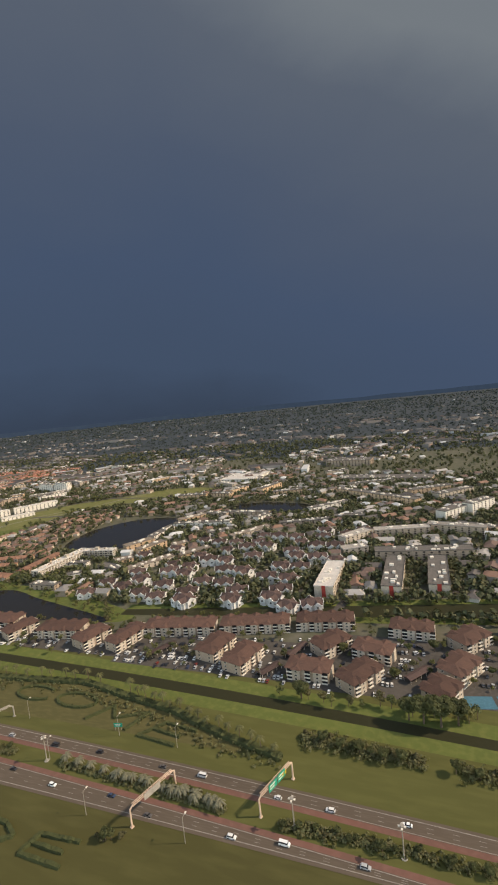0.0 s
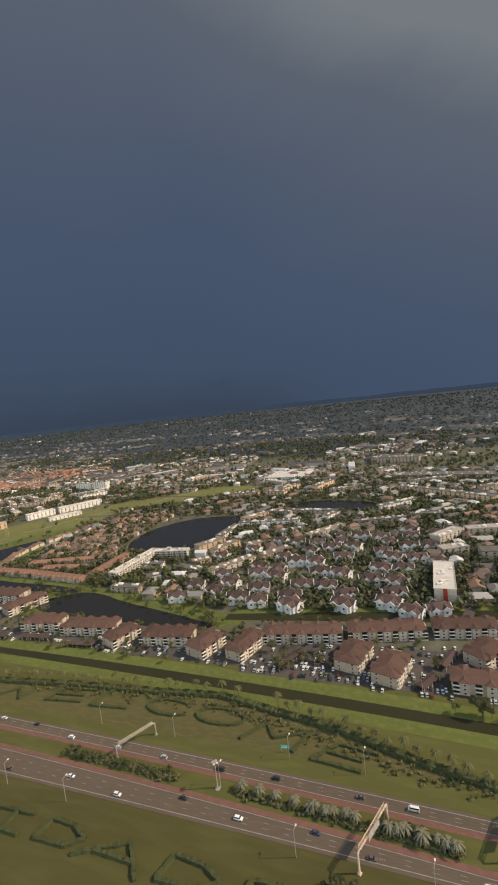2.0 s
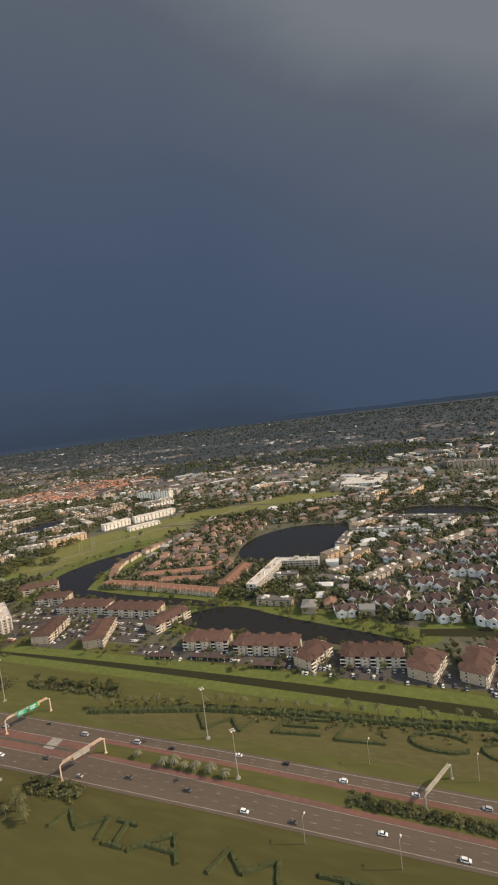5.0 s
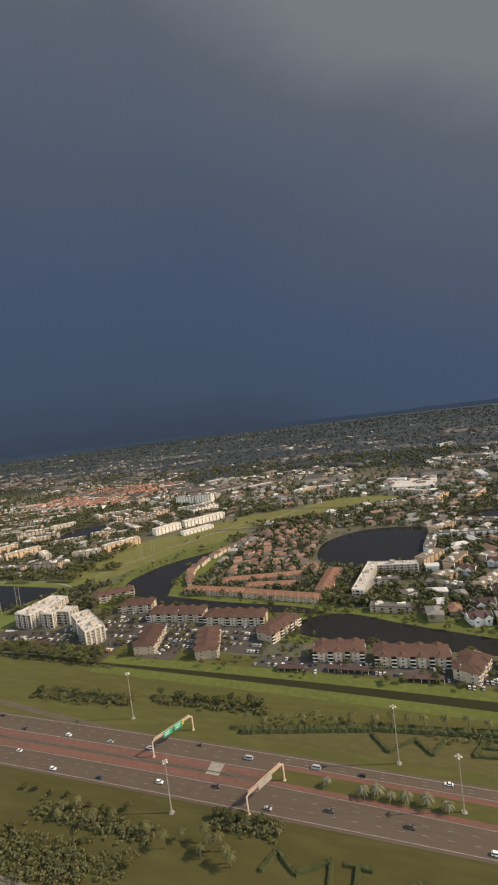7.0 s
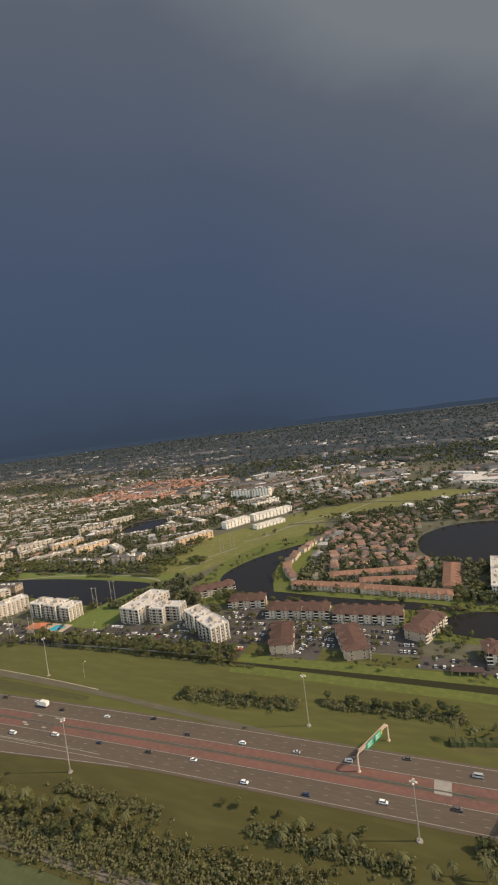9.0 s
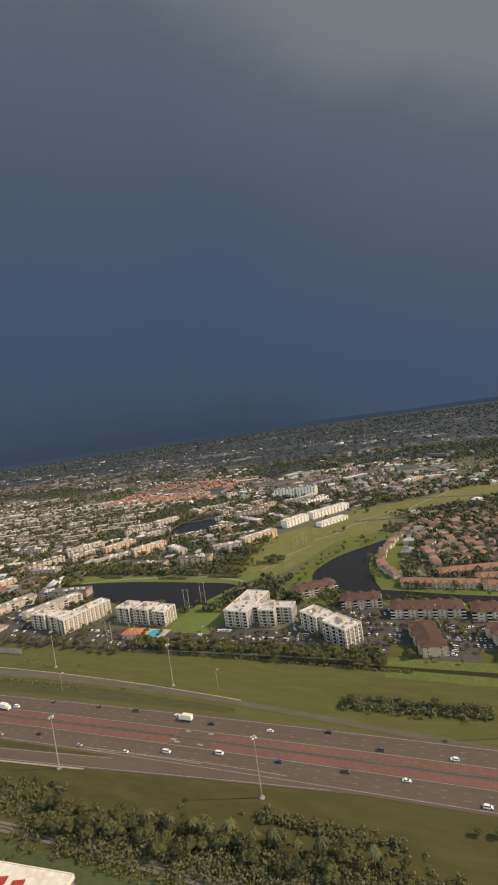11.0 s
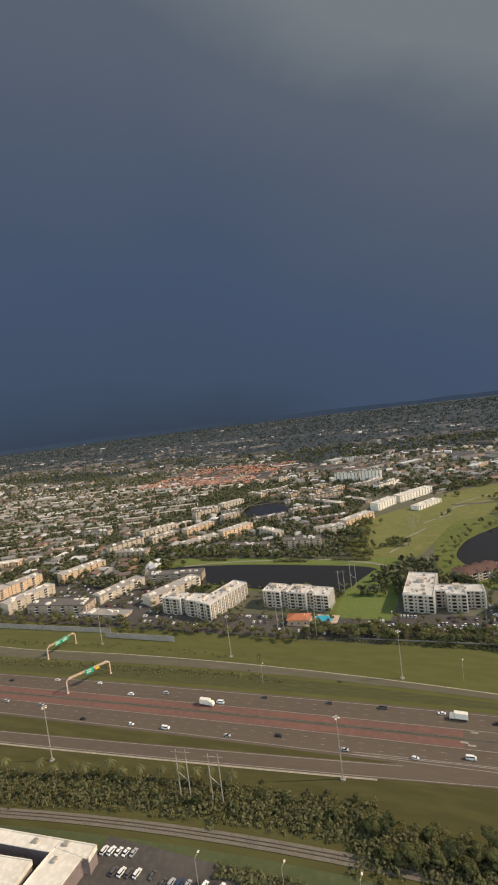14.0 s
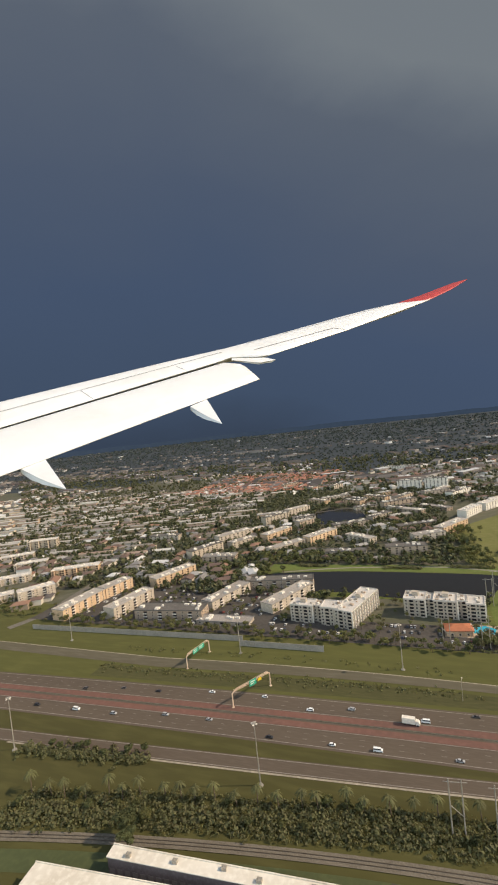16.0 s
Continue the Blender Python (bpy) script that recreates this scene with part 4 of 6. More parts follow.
# slabs set askew beyond the oval lake, then the white blocks by the golf course
for x, y, l, ang, f, mat in [(-1043, 425, 49, 64, 4, M_SAND), (-1033, 492, 55, 58, 4, M_WALL), (-971, 499, 50, 66, 4, M_PEACH), (-908, 485, 50, 60, 4, M_PEACH), (-1003, 590, 46, 55, 5, M_SAND), (-984, 651, 46, 56, 4, M_WALL), (-752, 524, 56, 58, 4, M_PEACH), (-782, 477, 38, 28, 4, M_WALL),
                             (-724, 611, 48, 62, 4, M_TRIM), (-684, 668, 78, 54, 4, M_TRIM), (-666, 607, 54, 56, 2, M_TRIM), (-824, 675, 58, 34, 5, M_TAN)]:
    condo(x, y, l, 13, ang, f, mat, WORDS[mat], True, False, M_GREYROOF if mat in (M_TAN, M_SAND) else M_WHITEROOF if mat is M_TRIM else M_PALEROOF)
for x, y, l, ang, f, mat in [(-871, 422, 45, 5, 2, M_SAND), (-806, 425, 42, 10, 4, M_TAN), (-1113, 693, 70, 26, 3, M_SAND), (-1207, 655, 40, 5, 3, M_WALL), (-1148, 488, 46, 8, 3, M_WALL), (-816, 832, 44, -5, 8, M_TRIM), (-768, 828, 40, -5, 9, M_TRIM), (-847, 1155, 104, -14, 4, M_TRIM), (-729, 762, 56, 56, 4, M_TRIM),
                             (-55, 690, 150, -36, 4, M_PEACH), (30, 720, 64, 27, 4, M_PEACH), (63, 695, 64, 40, 4, M_SAND)]:
    condo(x, y, l, 14, ang, f, mat, WORDS[mat], True, False, M_GREYROOF)
for x, y, l, ang, f, mat in [(52, 585, 40, 48, 5, M_TRIM), (86, 612, 44, 48, 6, M_TRIM), (-239, 779, 58, 70, 4, M_PEACH), (-372, 714, 52, 8, 4, M_PEACH), (-320, 722, 40, -10, 4, M_PEACH), (-298, 764, 44, 60, 4, M_PEACH), (-200, 740, 50, 20, 3, M_PEACH), (-62, 794, 80, 22, 3, M_SAND), (64, 536, 43, -29, 2, M_WALL)]:
    condo(x, y, l, 14, ang, f, mat, WORDS[mat], True, False, M_GREYROOF)
for x, y, l, d, ang, f, mat, words in [(-342, 922, 78, 92, -4, 2, M_TRIM, "wide white flat-roofed store"), (-216, 1297, 170, 40, 8, 2, M_TRIM, "long row of white flat-roofed sheds"), (-129, 1036, 100, 40, -6, 5, M_TAN, "large dark office block with a white end wall"), (-46, 850, 170, 36, -10, 2, M_TAN, "very long low shopping block"),
                                (-1556, 911, 260, 18, 31, 2, M_SAND, "long pale row of low blocks")]:
    condo(x, y, l, d, ang, f, mat, words, False, False, M_WHITEROOF if mat is M_TRIM else M_GREYROOF)
# red-panelled blocks behind the strip canal
for x, y, l in [(-70, 380, 58), (-16, 391, 70), (20, 396, 66)]:
    b = condo(x, y, l, 16, 88, 4, M_WALL, "cream flats with a red stair panel on the end wall", False, False, M_WHITEROOF if x < -50 else M_GREYROOF)
    q = Shape()
    q.box(-l / 2 - 0.4, -l / 2 - 0.02, -1.6, 1.6, 0, 13.2)
    part("stair_panel", q, [M_REDPANEL], b, "tall red panel")
condo(10, 440, 90, 15, 6, 4, M_TAN, "long brown flats with red end walls", True, False, M_GREYROOF)
condo(-55, 492, 40, 13, 50, 4, M_WALL, "cream walled flats with a flat roof", True, False)
condo(-10, 510, 60, 13, 12, 4, M_TAN, "tan flats with arched galleries", True, False)
condo(45, 520, 60, 13, -14, 4, M_TAN, "tan flats with arched galleries", True, False)


def gable(s, w, x, y, turn, half, z, rise, depth, mat=0, face=1):
    """A cross gable at x, y that looks along turn: two roof slopes and an upright face set back under them."""
    c, q = math.cos(radians(turn)), math.sin(radians(turn))

    def put(a, b, h):
        return (x + c * a - q * b, y + q * a + c * b, h)
    s.add([put(0, -half, z), put(0, 0, z + rise), put(-depth, 0, z + rise), put(-depth, -half, z), put(0, half, z), put(-depth, half, z)], [(0, 1, 2, 3), (1, 4, 5, 2)], mat)
    w.add([put(-0.35, -half * .93, z - .2), put(-0.35, half * .93, z - .2), put(-0.35, 0, z + rise * .93)], [(0, 1, 2)], face)
    for side in (-1, 1):
        w.add([put(0.02, side * half, z), put(0.02, 0, z + rise + .05), put(0.02, 0, z + rise - .55), put(0.02, side * half * .78, z - .1), put(-.3, side * half, z), put(-.3, 0, z + rise + .05), put(-.3, 0, z + rise - .55), put(-.3, side * half * .78, z - .1)],
              [(0, 1, 2, 3), (7, 6, 5, 4), (0, 4, 5, 1), (1, 5, 6, 2), (2, 6, 7, 3), (3, 7, 4, 0)], face)


def townhouse(x, y, angle, size=1.0, label="white two-storey house with a dark hip roof and white gables"):
    take(x, y, 9.5 * size)
    root = empty("town_house", at(x, y, angle), label, "house", "white gabled houses")
    if not HOUSE:
        w, r, e = Shape(), Shape(), Shape()
        w.box(-6.2, 6.2, -5.0, 5.0, 0, 5.4, 0, False)
        w.box(-5.2, -1.2, -6.2, -5.0, 0, 5.2, 0, False)
        w.box(1.2, 5.2, -6.2, -5.0, 0, 5.2, 0, False)
        w.box(6.2, 7.4, -2.6, 2.6, 0, 5.2, 0, False)
        r.hip(-6.9, 6.9, -5.7, 5.7, 5.4, 3.0, 4.6, 0.2)
        for gx, gy, turn, half in ((-3.2, -6.7, -90, 2.7), (3.2, -6.7, -90, 2.7), (7.9, 0, 0, 3.1), (-7.2, 0, 180, 2.8), (0, 6.2, 90, 2.9)):
            gable(r, e, gx, gy, turn, half, 5.5, 2.5, 5.2, 0, 0)
        e.box(-7.1, 7.1, -5.9, 5.9, 5.2, 5.45)
        HOUSE.extend((w.mesh("wall", [M_WHITE]), r.mesh("roof", [M_HOUSEROOF]), e.mesh("gable_trim", [M_WHITE])))
    part("wall", HOUSE[0], None, root)
    part("roof", HOUSE[1], None, root, "dark brown roof with cross gables")
    part("gable_trim", HOUSE[2], None, root, "white gable and eave trim")
    face_parts(root, WINDOW, "window", [(-3.2, -6.2, 2.9, 0), (3.2, -6.2, 2.9, 0), (7.4, -1.2, 0.9, 90), (7.4, 0.6, 3.2, 90)])
    root.scale = (1.42 * size, 1.42 * size, 1.12 * size)
    return root


HOUSE = []
for n, (x, y) in enumerate([(-206, 419), (-185, 417), (-177, 460), (-155, 465), (-160, 432), (-177, 393), (-157, 391), (-235, 385), (-215, 380), (-187, 363), (-166, 362), (-254, 362), (-224, 352), (-262, 343), (-236, 333), (-192, 340), (-188, 325), (-147, 347), (-146, 331), (-151, 500), (-129, 496), (-98, 521), (-70, 508), (-52, 522), (-99, 468), (-79, 468), (-113, 435), (-92, 433), (-122, 406), (-104, 406), (-130, 380), (-108, 377), (-109, 354), (-112, 338)]):
    townhouse(x, y, (14, -24, 20, -18, 8)[n % 5], 0.96)
more = random.Random(3)
for x in range(-290, -60, 24):
    for y in range(328, 520, 25):
        px, py = x + more.uniform(-4, 4), y + more.uniform(-4, 4)
        if clear_of(px, py, 9.5) and py < 520 + 0.3 * (px + 180):
            townhouse(px, py, more.choice((14, -24, 20, -18)), 0.86)


def long_row(x, y, length, depth, angle, label, units=8):
    take_box(x, y, length, depth, angle)
    root = empty("terrace", at(x, y, angle), label, "terraced houses", "terracotta terraces")
    w, r = Shape(), Shape()
    root.scale = (1, 1, 0.8)
    w.box(-length / 2, length / 2, -depth / 2, depth / 2, 0, 5.6, 0, False)
    r.hip(-length / 2 - .7, length / 2 + .7, -depth / 2 - .7, depth / 2 + .7, 5.6, depth * 0.2)
    for k in range(units):
        bx = -length / 2 + (k + .5) * length / units
        r.hip_y(bx - 2.4, bx + 2.4, -depth / 2 - 1.8, 0, 5.85, 1.7, 1.6)
        w.box(bx - 1.9, bx + 1.9, -depth / 2 - 1.4, -depth / 2, 0, 5.7, 1, False)
    part("wall", w, [M_PEACH, M_WALL], root)
    part("roof", r, [M_TERRA], root)
    face_parts(root, WINDOW, "window", [(-length / 2 + (k + .5) * length / units, -depth / 2 - 1.4, z, 0) for k in range(units) for z in (0.9, 3.6)])


long_row(-527, 368, 64, 11, -3, "long terrace with an orange tiled roof by the water", 10)
long_row(-455, 361, 76, 11, -6, "long terrace with an orange tiled roof by the water", 10)
long_row(-487, 405, 86, 12, 16, "long terrace with an orange tiled roof", 12)
long_row(-471, 385, 52, 11, 9, "terrace with an orange tiled roof and cream bays", 8)
long_row(-417, 401, 60, 13, 88, "long shed-like terrace with a bright orange roof", 8)


def small_house(s, x, y, l, d, h, angle, rise, rng):
    c, q = math.cos(angle), math.sin(angle)

    def w(px, py, z):
        return (x + c * px - q * py, y + q * px + c * py, z)
    l, d = l / 2, d / 2
    s.add([w(-l, -d, 0), w(l, -d, 0), w(l, d, 0), w(-l, d, 0), w(-l, -d, h), w(l, -d, h), w(l, d, h), w(-l, d, h)], [(0, 1, 5, 4), (1, 2, 6, 5), (2, 3, 7, 6), (3, 0, 4, 7)], 0)
    e, k = 0.6, d * rng.choice((0.0, 1.0, 1.0))
    if rise < 0.3:
        s.add([w(-l, -d, h), w(l, -d, h), w(l, d, h), w(-l, d, h)], [(0, 1, 2, 3)], 1)
    else:
        s.add([w(-l - e, -d - e, h), w(l + e, -d - e, h), w(l + e, d + e, h), w(-l - e, d + e, h), w(-l - e + k, 0, h + rise), w(l + e - k, 0, h + rise)], [(0, 1, 5, 4), (1, 2, 5), (2, 3, 4, 5), (3, 0, 4)], 1)


WATERS = [(-950, -720, 305, 385), (-450, -312, 440, 606), (-665, -560, 340, 545), (-580, -410, 328, 360)]


def wet(x, y):
    return any(a < x < b and c < y < d for a, b, c, d in WATERS) or (-760 < x < -560 and 385 < y < 690 and x < -560 - (y - 500) * 0.0) or (-640 < x < -360 and 640 < y < 830 and abs(y - (740 + 0.75 * (x + 500))) < 55)


rng = random.Random(11)
# small orange-roofed houses on the lake peninsula
count = 0
isle = Shape()


def crescent(corners, rise=2.0, step=7.6):
    """A bent terrace of joined small houses along a line of corners."""
    for (xa, ya), (xb, yb) in zip(corners, corners[1:]):
        d = math.hypot(xb - xa, yb - ya)
        for k in range(max(1, round(d / step))):
            u = (k + 0.5) / max(1, round(d / step))
            x, y = xa + (xb - xa) * u, ya + (yb - ya) * u
            if clear_of(x, y, 3) and rng.random() < 0.88:
                small_house(isle, x + rng.uniform(-1, 1), y + rng.uniform(-1, 1), rng.uniform(7.5, 9.5), step * 0.86, rng.uniform(3.6, 4.8), math.atan2(yb - ya, xb - xa) + math.pi / 2 + rng.uniform(-.08, .08), rise, rng)
        for k in range(max(1, round(d / 9))):
            u = (k + 0.5) / max(1, round(d / 9))
            take(xa + (xb - xa) * u, ya + (yb - ya) * u, 4.5)


crescent([(-562, 384), (-578, 410), (-584, 434), (-583, 460), (-574, 511), (-556, 562), (-541, 594)])
crescent([(-529, 412), (-531, 435), (-540, 468), (-533, 494)])
crescent([(-503, 424), (-499, 443), (-510, 488), (-524, 530)])
crescent([(-476, 489), (-462, 469), (-451, 444), (-436, 437)])
crescent([(-548, 500), (-540, 530), (-520, 575)])
while count < 62:
    x, y = rng.uniform(-560, -430), rng.uniform(425, 620)
    if x < -530 or y > 640 + (x + 430) * 0.3 or (x > -452 and y > 440) or not clear_of(x, y, 6):
        continue
    if any((x - a) ** 2 + (y - b) ** 2 < 90 for a, b in ((-551, 505), (-553, 488), (-557, 472), (-559, 458), (-554, 440), (-547, 422))):
        count += 1
        continue
    small_house(isle, x, y, rng.uniform(7.5, 11.5), rng.uniform(6.5, 8), rng.uniform(3.4, 4.6), rng.choice((0.3, 1.9)) + rng.uniform(-.2, .2), 2.2, rng)
    take(x, y, 5)
    count += 1
tagged(isle.obj("peninsula_houses", [M_WALL, M_ISLE]), "small cream houses with orange roofs on the peninsula", "houses", kind="stuff")

# low pale terraces in long rows beyond the street
pale_rows = Shape()
row_way, row_side = Vector((math.cos(radians(20)), math.sin(radians(20)))), Vector((-math.sin(radians(20)), math.cos(radians(20))))
for k in range(27):
    u = -330.0 + rng.uniform(0, 20)
    while u < 300:
        l = rng.uniform(24, 56)
        c = Vector((-1330, 620)) + row_way * (u + l / 2) + row_side * (-250 + 21.5 * k + rng.uniform(-2, 2))
        u += l + rng.uniform(4, 15)
        if c.x > -1085 or c.y < 400 or rng.random() < 0.2 or not all(clear_of(c.x + row_way.x * q, c.y + row_way.y * q, 7) for q in (-l * .4, 0, l * .4)):
            continue
        small_house(pale_rows, c.x, c.y, l, rng.uniform(8.5, 11), rng.uniform(3.6, 5.8), radians(20 + rng.uniform(-1.5, 1.5)), rng.choice((0.0, 0.0, 1.6)), rng)
        take_box(c.x, c.y, l, 9, 20)
tagged(pale_rows.obj("terrace_rows", [M_FLATS, M_PALEROOFS]), "low pale terraces with white and grey roofs", "terraced houses", kind="stuff")


def streak(x, y):
    """Where the far town stands in long bands between the woods."""
    return noise.noise((x * 0.0013, y * 0.0040, 7.0)) + 0.5 * noise.noise((x * 0.0042, y * 0.011, 2.0))


# the suburbs, thinning into the distance
near_houses, far_houses, far_flats = Shape(), Shape(), Shape()
count = slabs = 0
while count < 11500:
    y = 330 + 5200 * rng.random() ** 1.75
    x = rng.uniform(-900 - 1.2 * y, 120 + 0.28 * y)
    if rng.random() < 0.03:
        x, y = rng.uniform(-1480, -1150), rng.uniform(245, 420)
    if y < 900 and (wet(x, y) or not clear_of(x, y, 7) or any(in_lake(x + a, y + b) for a in (-9, 9) for b in (-9, 9))):
        continue
    if y < 440 and -720 < x < -325:
        continue
    if y > 1500 and rng.random() < min(0.8, (y - 1500) / 1600):
        count += 1
        continue
    if y > 1050 and streak(x, y) < -0.12 + 0.34 * min(1.0, (y - 1050) / 2400):
        count += 1
        continue
    block = noise.noise((x * 0.0035, y * 0.0035, 3.0))
    if block < -0.28:
        continue
    ang = round(noise.noise((x * 0.002, y * 0.002, 9.0)) * 4) * 0.4 + rng.choice((0, math.pi / 2)) + 0.12
    estate = -1100 < x < -730 and 400 < y < 900
    big = rng.random()
    if y < 950 and big < (0.6 if estate else 0.06):
        l = rng.uniform(26, 58)
        if y > 430 and clear_of(x, y, l * 0.4) and slabs < 84:
            kind = rng.choice((M_SAND, M_WALL, M_TAN, M_PEACH, M_SAND))
            condo(x, y, l, 12.5, rng.choice((58, 58, 30, -34)) + rng.uniform(-5, 5), rng.choice((2, 3, 3, 4)), kind, WORDS[kind], False, False, M_GREYROOF if rng.random() < 0.5 else M_PALEROOF)
            slabs += 1
    elif y >= 950 and big < 0.10 + 0.1 * (block > 0.25):
        small_house(far_flats, x, y, rng.uniform(30, 80), rng.uniform(12, 26), rng.uniform(5, 11), ang, 0.0, rng)
    else:
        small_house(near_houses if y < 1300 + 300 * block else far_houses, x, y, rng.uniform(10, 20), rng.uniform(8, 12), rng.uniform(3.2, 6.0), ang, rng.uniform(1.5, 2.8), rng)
    if y < 900:
        take(x, y, 5)
    count += 1
tagged(near_houses.obj("nearer_houses", [M_HOUSES, M_ROOFS]), "suburban houses with brown, grey and orange roofs", "houses", kind="stuff")
tagged(far_houses.obj("distant_houses", [M_FARHOUSES, M_FARROOFS]), "distant suburban houses with haze and shade in their colours", "houses", kind="stuff")
tagged(far_flats.obj("distant_flats", [M_FARHOUSES, M_FARROOFS]), "distant flat-roofed blocks and sheds with haze in their colours", "buildings", kind="stuff")
reds = Shape()
for k in range(520):
    x, y = -1330 + 16.5 * (k % 20) + rng.uniform(-4, 4), 880 + 12.4 * (k // 20) + rng.uniform(-2.5, 2.5)
    if rng.random() < 0.86:
        small_house(reds, x, y, rng.uniform(9, 14), rng.uniform(7, 9), rng.uniform(4, 6), rng.choice((0.25, 1.82)) + rng.uniform(-.1, .1), 2.0, rng)
tagged(reds.obj("red_roof_estate", [M_WALL, M_ESTATE]), "dense estate of orange-red tiled houses", "houses", kind="stuff")

# ---- trees, palms, hedges ----
take(30, 238, 9)
take(47, 241, 9)


def tree_kind(seed, height, spread, leaf, clumps=15, per=250, size=0.235):
    """Trunk and crown meshes of one broad-leaved tree."""
    r = random.Random(seed)
    t, c = Shape(), Shape()
    fork = height * 0.38
    t.tube((0, 0, 0), (0.1, 0, fork), height * 0.035, height * 0.022)
    for k in range(clumps):
        a = 2 * math.pi * k / clumps + r.uniform(-.4, .4)
        q = r.uniform(0.15, 1.0) * spread * 0.62
        z = height * r.uniform(0.52, 0.86) - q * 0.12
        if k < 5:
            t.tube((0.1, 0, fork), (math.cos(a) * q, math.sin(a) * q, z), height * 0.016, height * 0.006, 5)
        s = spread * r.uniform(0.30, 0.48)
        c.leaves((math.cos(a) * q, math.sin(a) * q, z), (s, s, s * 0.72), per, size, r)
    return t.mesh("trunk", [M_BARK]), c.mesh("crown", [leaf])


TREES = [tree_kind(1, 10, 4.6, M_LEAF[0]), tree_kind(2, 8, 4.0, M_LEAF[1]), tree_kind(3, 12, 5.2, M_LEAF[0], 11), tree_kind(4, 7, 3.4, M_LEAF[2], 7), tree_kind(5, 9, 4.6, M_LEAF[1], 10)]
TREE_LABELS = ["dense dark green broad-leaved tree", "rounded olive green tree", "tall spreading dark green tree", "small brownish green tree", "broad olive green tree"]


def tree(k, x, y, scale=1.0, turn=0.0, group="trees"):
    trunk, crown = TREES[k]
    root = empty("tree", at(x, y, turn), TREE_LABELS[k], "tree", group)
    for name, me in (("trunk", trunk), ("crown", crown)):
        ob = part(name, me, None, root)
        ob.scale = (scale, scale, scale * 0.95)


def palm_kind(seed, height, fronds, length, leaf):
    r = random.Random(seed)
    t, c = Shape(), Shape()
    lean = Vector((r.uniform(-.5, .5), r.uniform(-.5, .5), height))
    t.tube((0, 0, 0), lean, 0.22, 0.15)
    for k in range(fronds):
        a = 2 * math.pi * k / fronds + r.uniform(-.2, .2)
        up = r.uniform(0.1, 0.75)
        d, side = Vector((math.cos(a), math.sin(a), 0)), Vector((-math.sin(a), math.cos(a), 0))
        last = None
        for q in range(5):
            u = q / 4
            p = lean + d * length * u + Vector((0, 0, length * (up * u - 0.95 * u * u)))
            w = 0.42 * (1 - u) * (0.4 + u * 2.2) + 0.05
            if last:
                c.add([last[0] - side * last[1] - Vector((0, 0, .12)), last[0], p, p - side * w - Vector((0, 0, .12))], [(0, 1, 2, 3)])
                c.add([last[0], last[0] + side * last[1] - Vector((0, 0, .12)), p + side * w - Vector((0, 0, .12)), p], [(0, 1, 2, 3)])
            last = (p, w)
    return t.mesh("trunk", [M_BARK]), c.mesh("fronds", [leaf])


PALMS = [palm_kind(1, 8.0, 16, 3.0, M_PALM), palm_kind(2, 6.5, 15, 2.8, M_PALM), palm_kind(3, 4.2, 20, 3.0, M_SILVER)]


def palm(k, x, y, scale=1.0, turn=0.0):
    root = empty("palm_tree", at(x, y, turn), ("tall palm with a drooping crown", "short palm with a drooping crown", "silvery fan palm in the median")[k], "palm tree", "roadside palms")
    for name, me in zip(("trunk", "fronds"), PALMS[k]):
        part(name, me, None, root).scale = (scale,) * 3


rng = random.Random(5)
joined = Shape()


def loose_tree(x, y, scale, kind=0):
    """One more tree for the joined mass of trees between the buildings."""
    h = 8.5 * scale
    joined.tube((x, y, 0), (x, y, h * 0.55), 0.22 * scale, 0.14 * scale, 5, 0)
    for k in range(6):
        a, q = rng.uniform(0, 6.28), rng.uniform(0.2, 1.0) * 2.6 * scale
        r = rng.uniform(1.5, 2.2) * scale
        joined.leaves((x + math.cos(a) * q, y + math.sin(a) * q, h * rng.uniform(0.55, 0.85)), (r, r, r * .75), 26, 0.50 * scale, rng, 1 + kind % 3)


def loose_grove(n, x0, x1, line, spread, lo=0.7, hi=1.2):
    for k in range(n):
        x = x0 + (x1 - x0) * (k + rng.random()) / n
        loose_tree(x, line(x) + rng.uniform(-spread, spread), rng.uniform(lo, hi), rng.randrange(3))


def grove(n, x0, x1, line, spread, kinds=(0, 1, 2), lo=0.7, hi=1.2, group="trees"):
    for k in range(n):
        x = x0 + (x1 - x0) * (k + rng.random()) / n
        tree(rng.choice(kinds), x, line(x) + rng.uniform(-spread, spread), rng.uniform(lo, hi), rng.uniform(0, 360), group)


# the belt between highway and railway
grove(46, -700, -560, lambda x: 93 + 0.06 * (x + 640), 7, (0, 1, 4, 4), 0.6, 0.95, "tree belt by the railway")
grove(34, -960, -700, lambda x: rail_mid(x) + 14 + 0.02 * (x + 960), 7, (0, 1, 3, 4), 0.38, 0.68, "tree belt by the railway")
grove(22, -570, -440, lambda x: 100 + 0.03 * (x + 500), 6, (0, 3, 4), 0.3, 0.5, "tree belt by the highway")
grove(10, -520, -455, lambda x: 123, 3, (3, 4), 0.3, 0.5, "low trees on the verge")
grove(16, -975, -915, lambda x: 97 + 0.12 * (x + 945), 2.5, (0, 3), 0.4, 0.6, "low trees beside the slip road")
for x, y, k in ((-62, 224, 1.15), (2, 217, 1.6), (10, 216, 1.75), (18, 219, 1.5), (-5, 218, 1.3)):
    tree(0, x, y, k, 40 * k, "large dark trees on the canal bank")
tree(2, -898, 60, 1.1, 30)
tree(2, -894, 55, 0.9, 200)
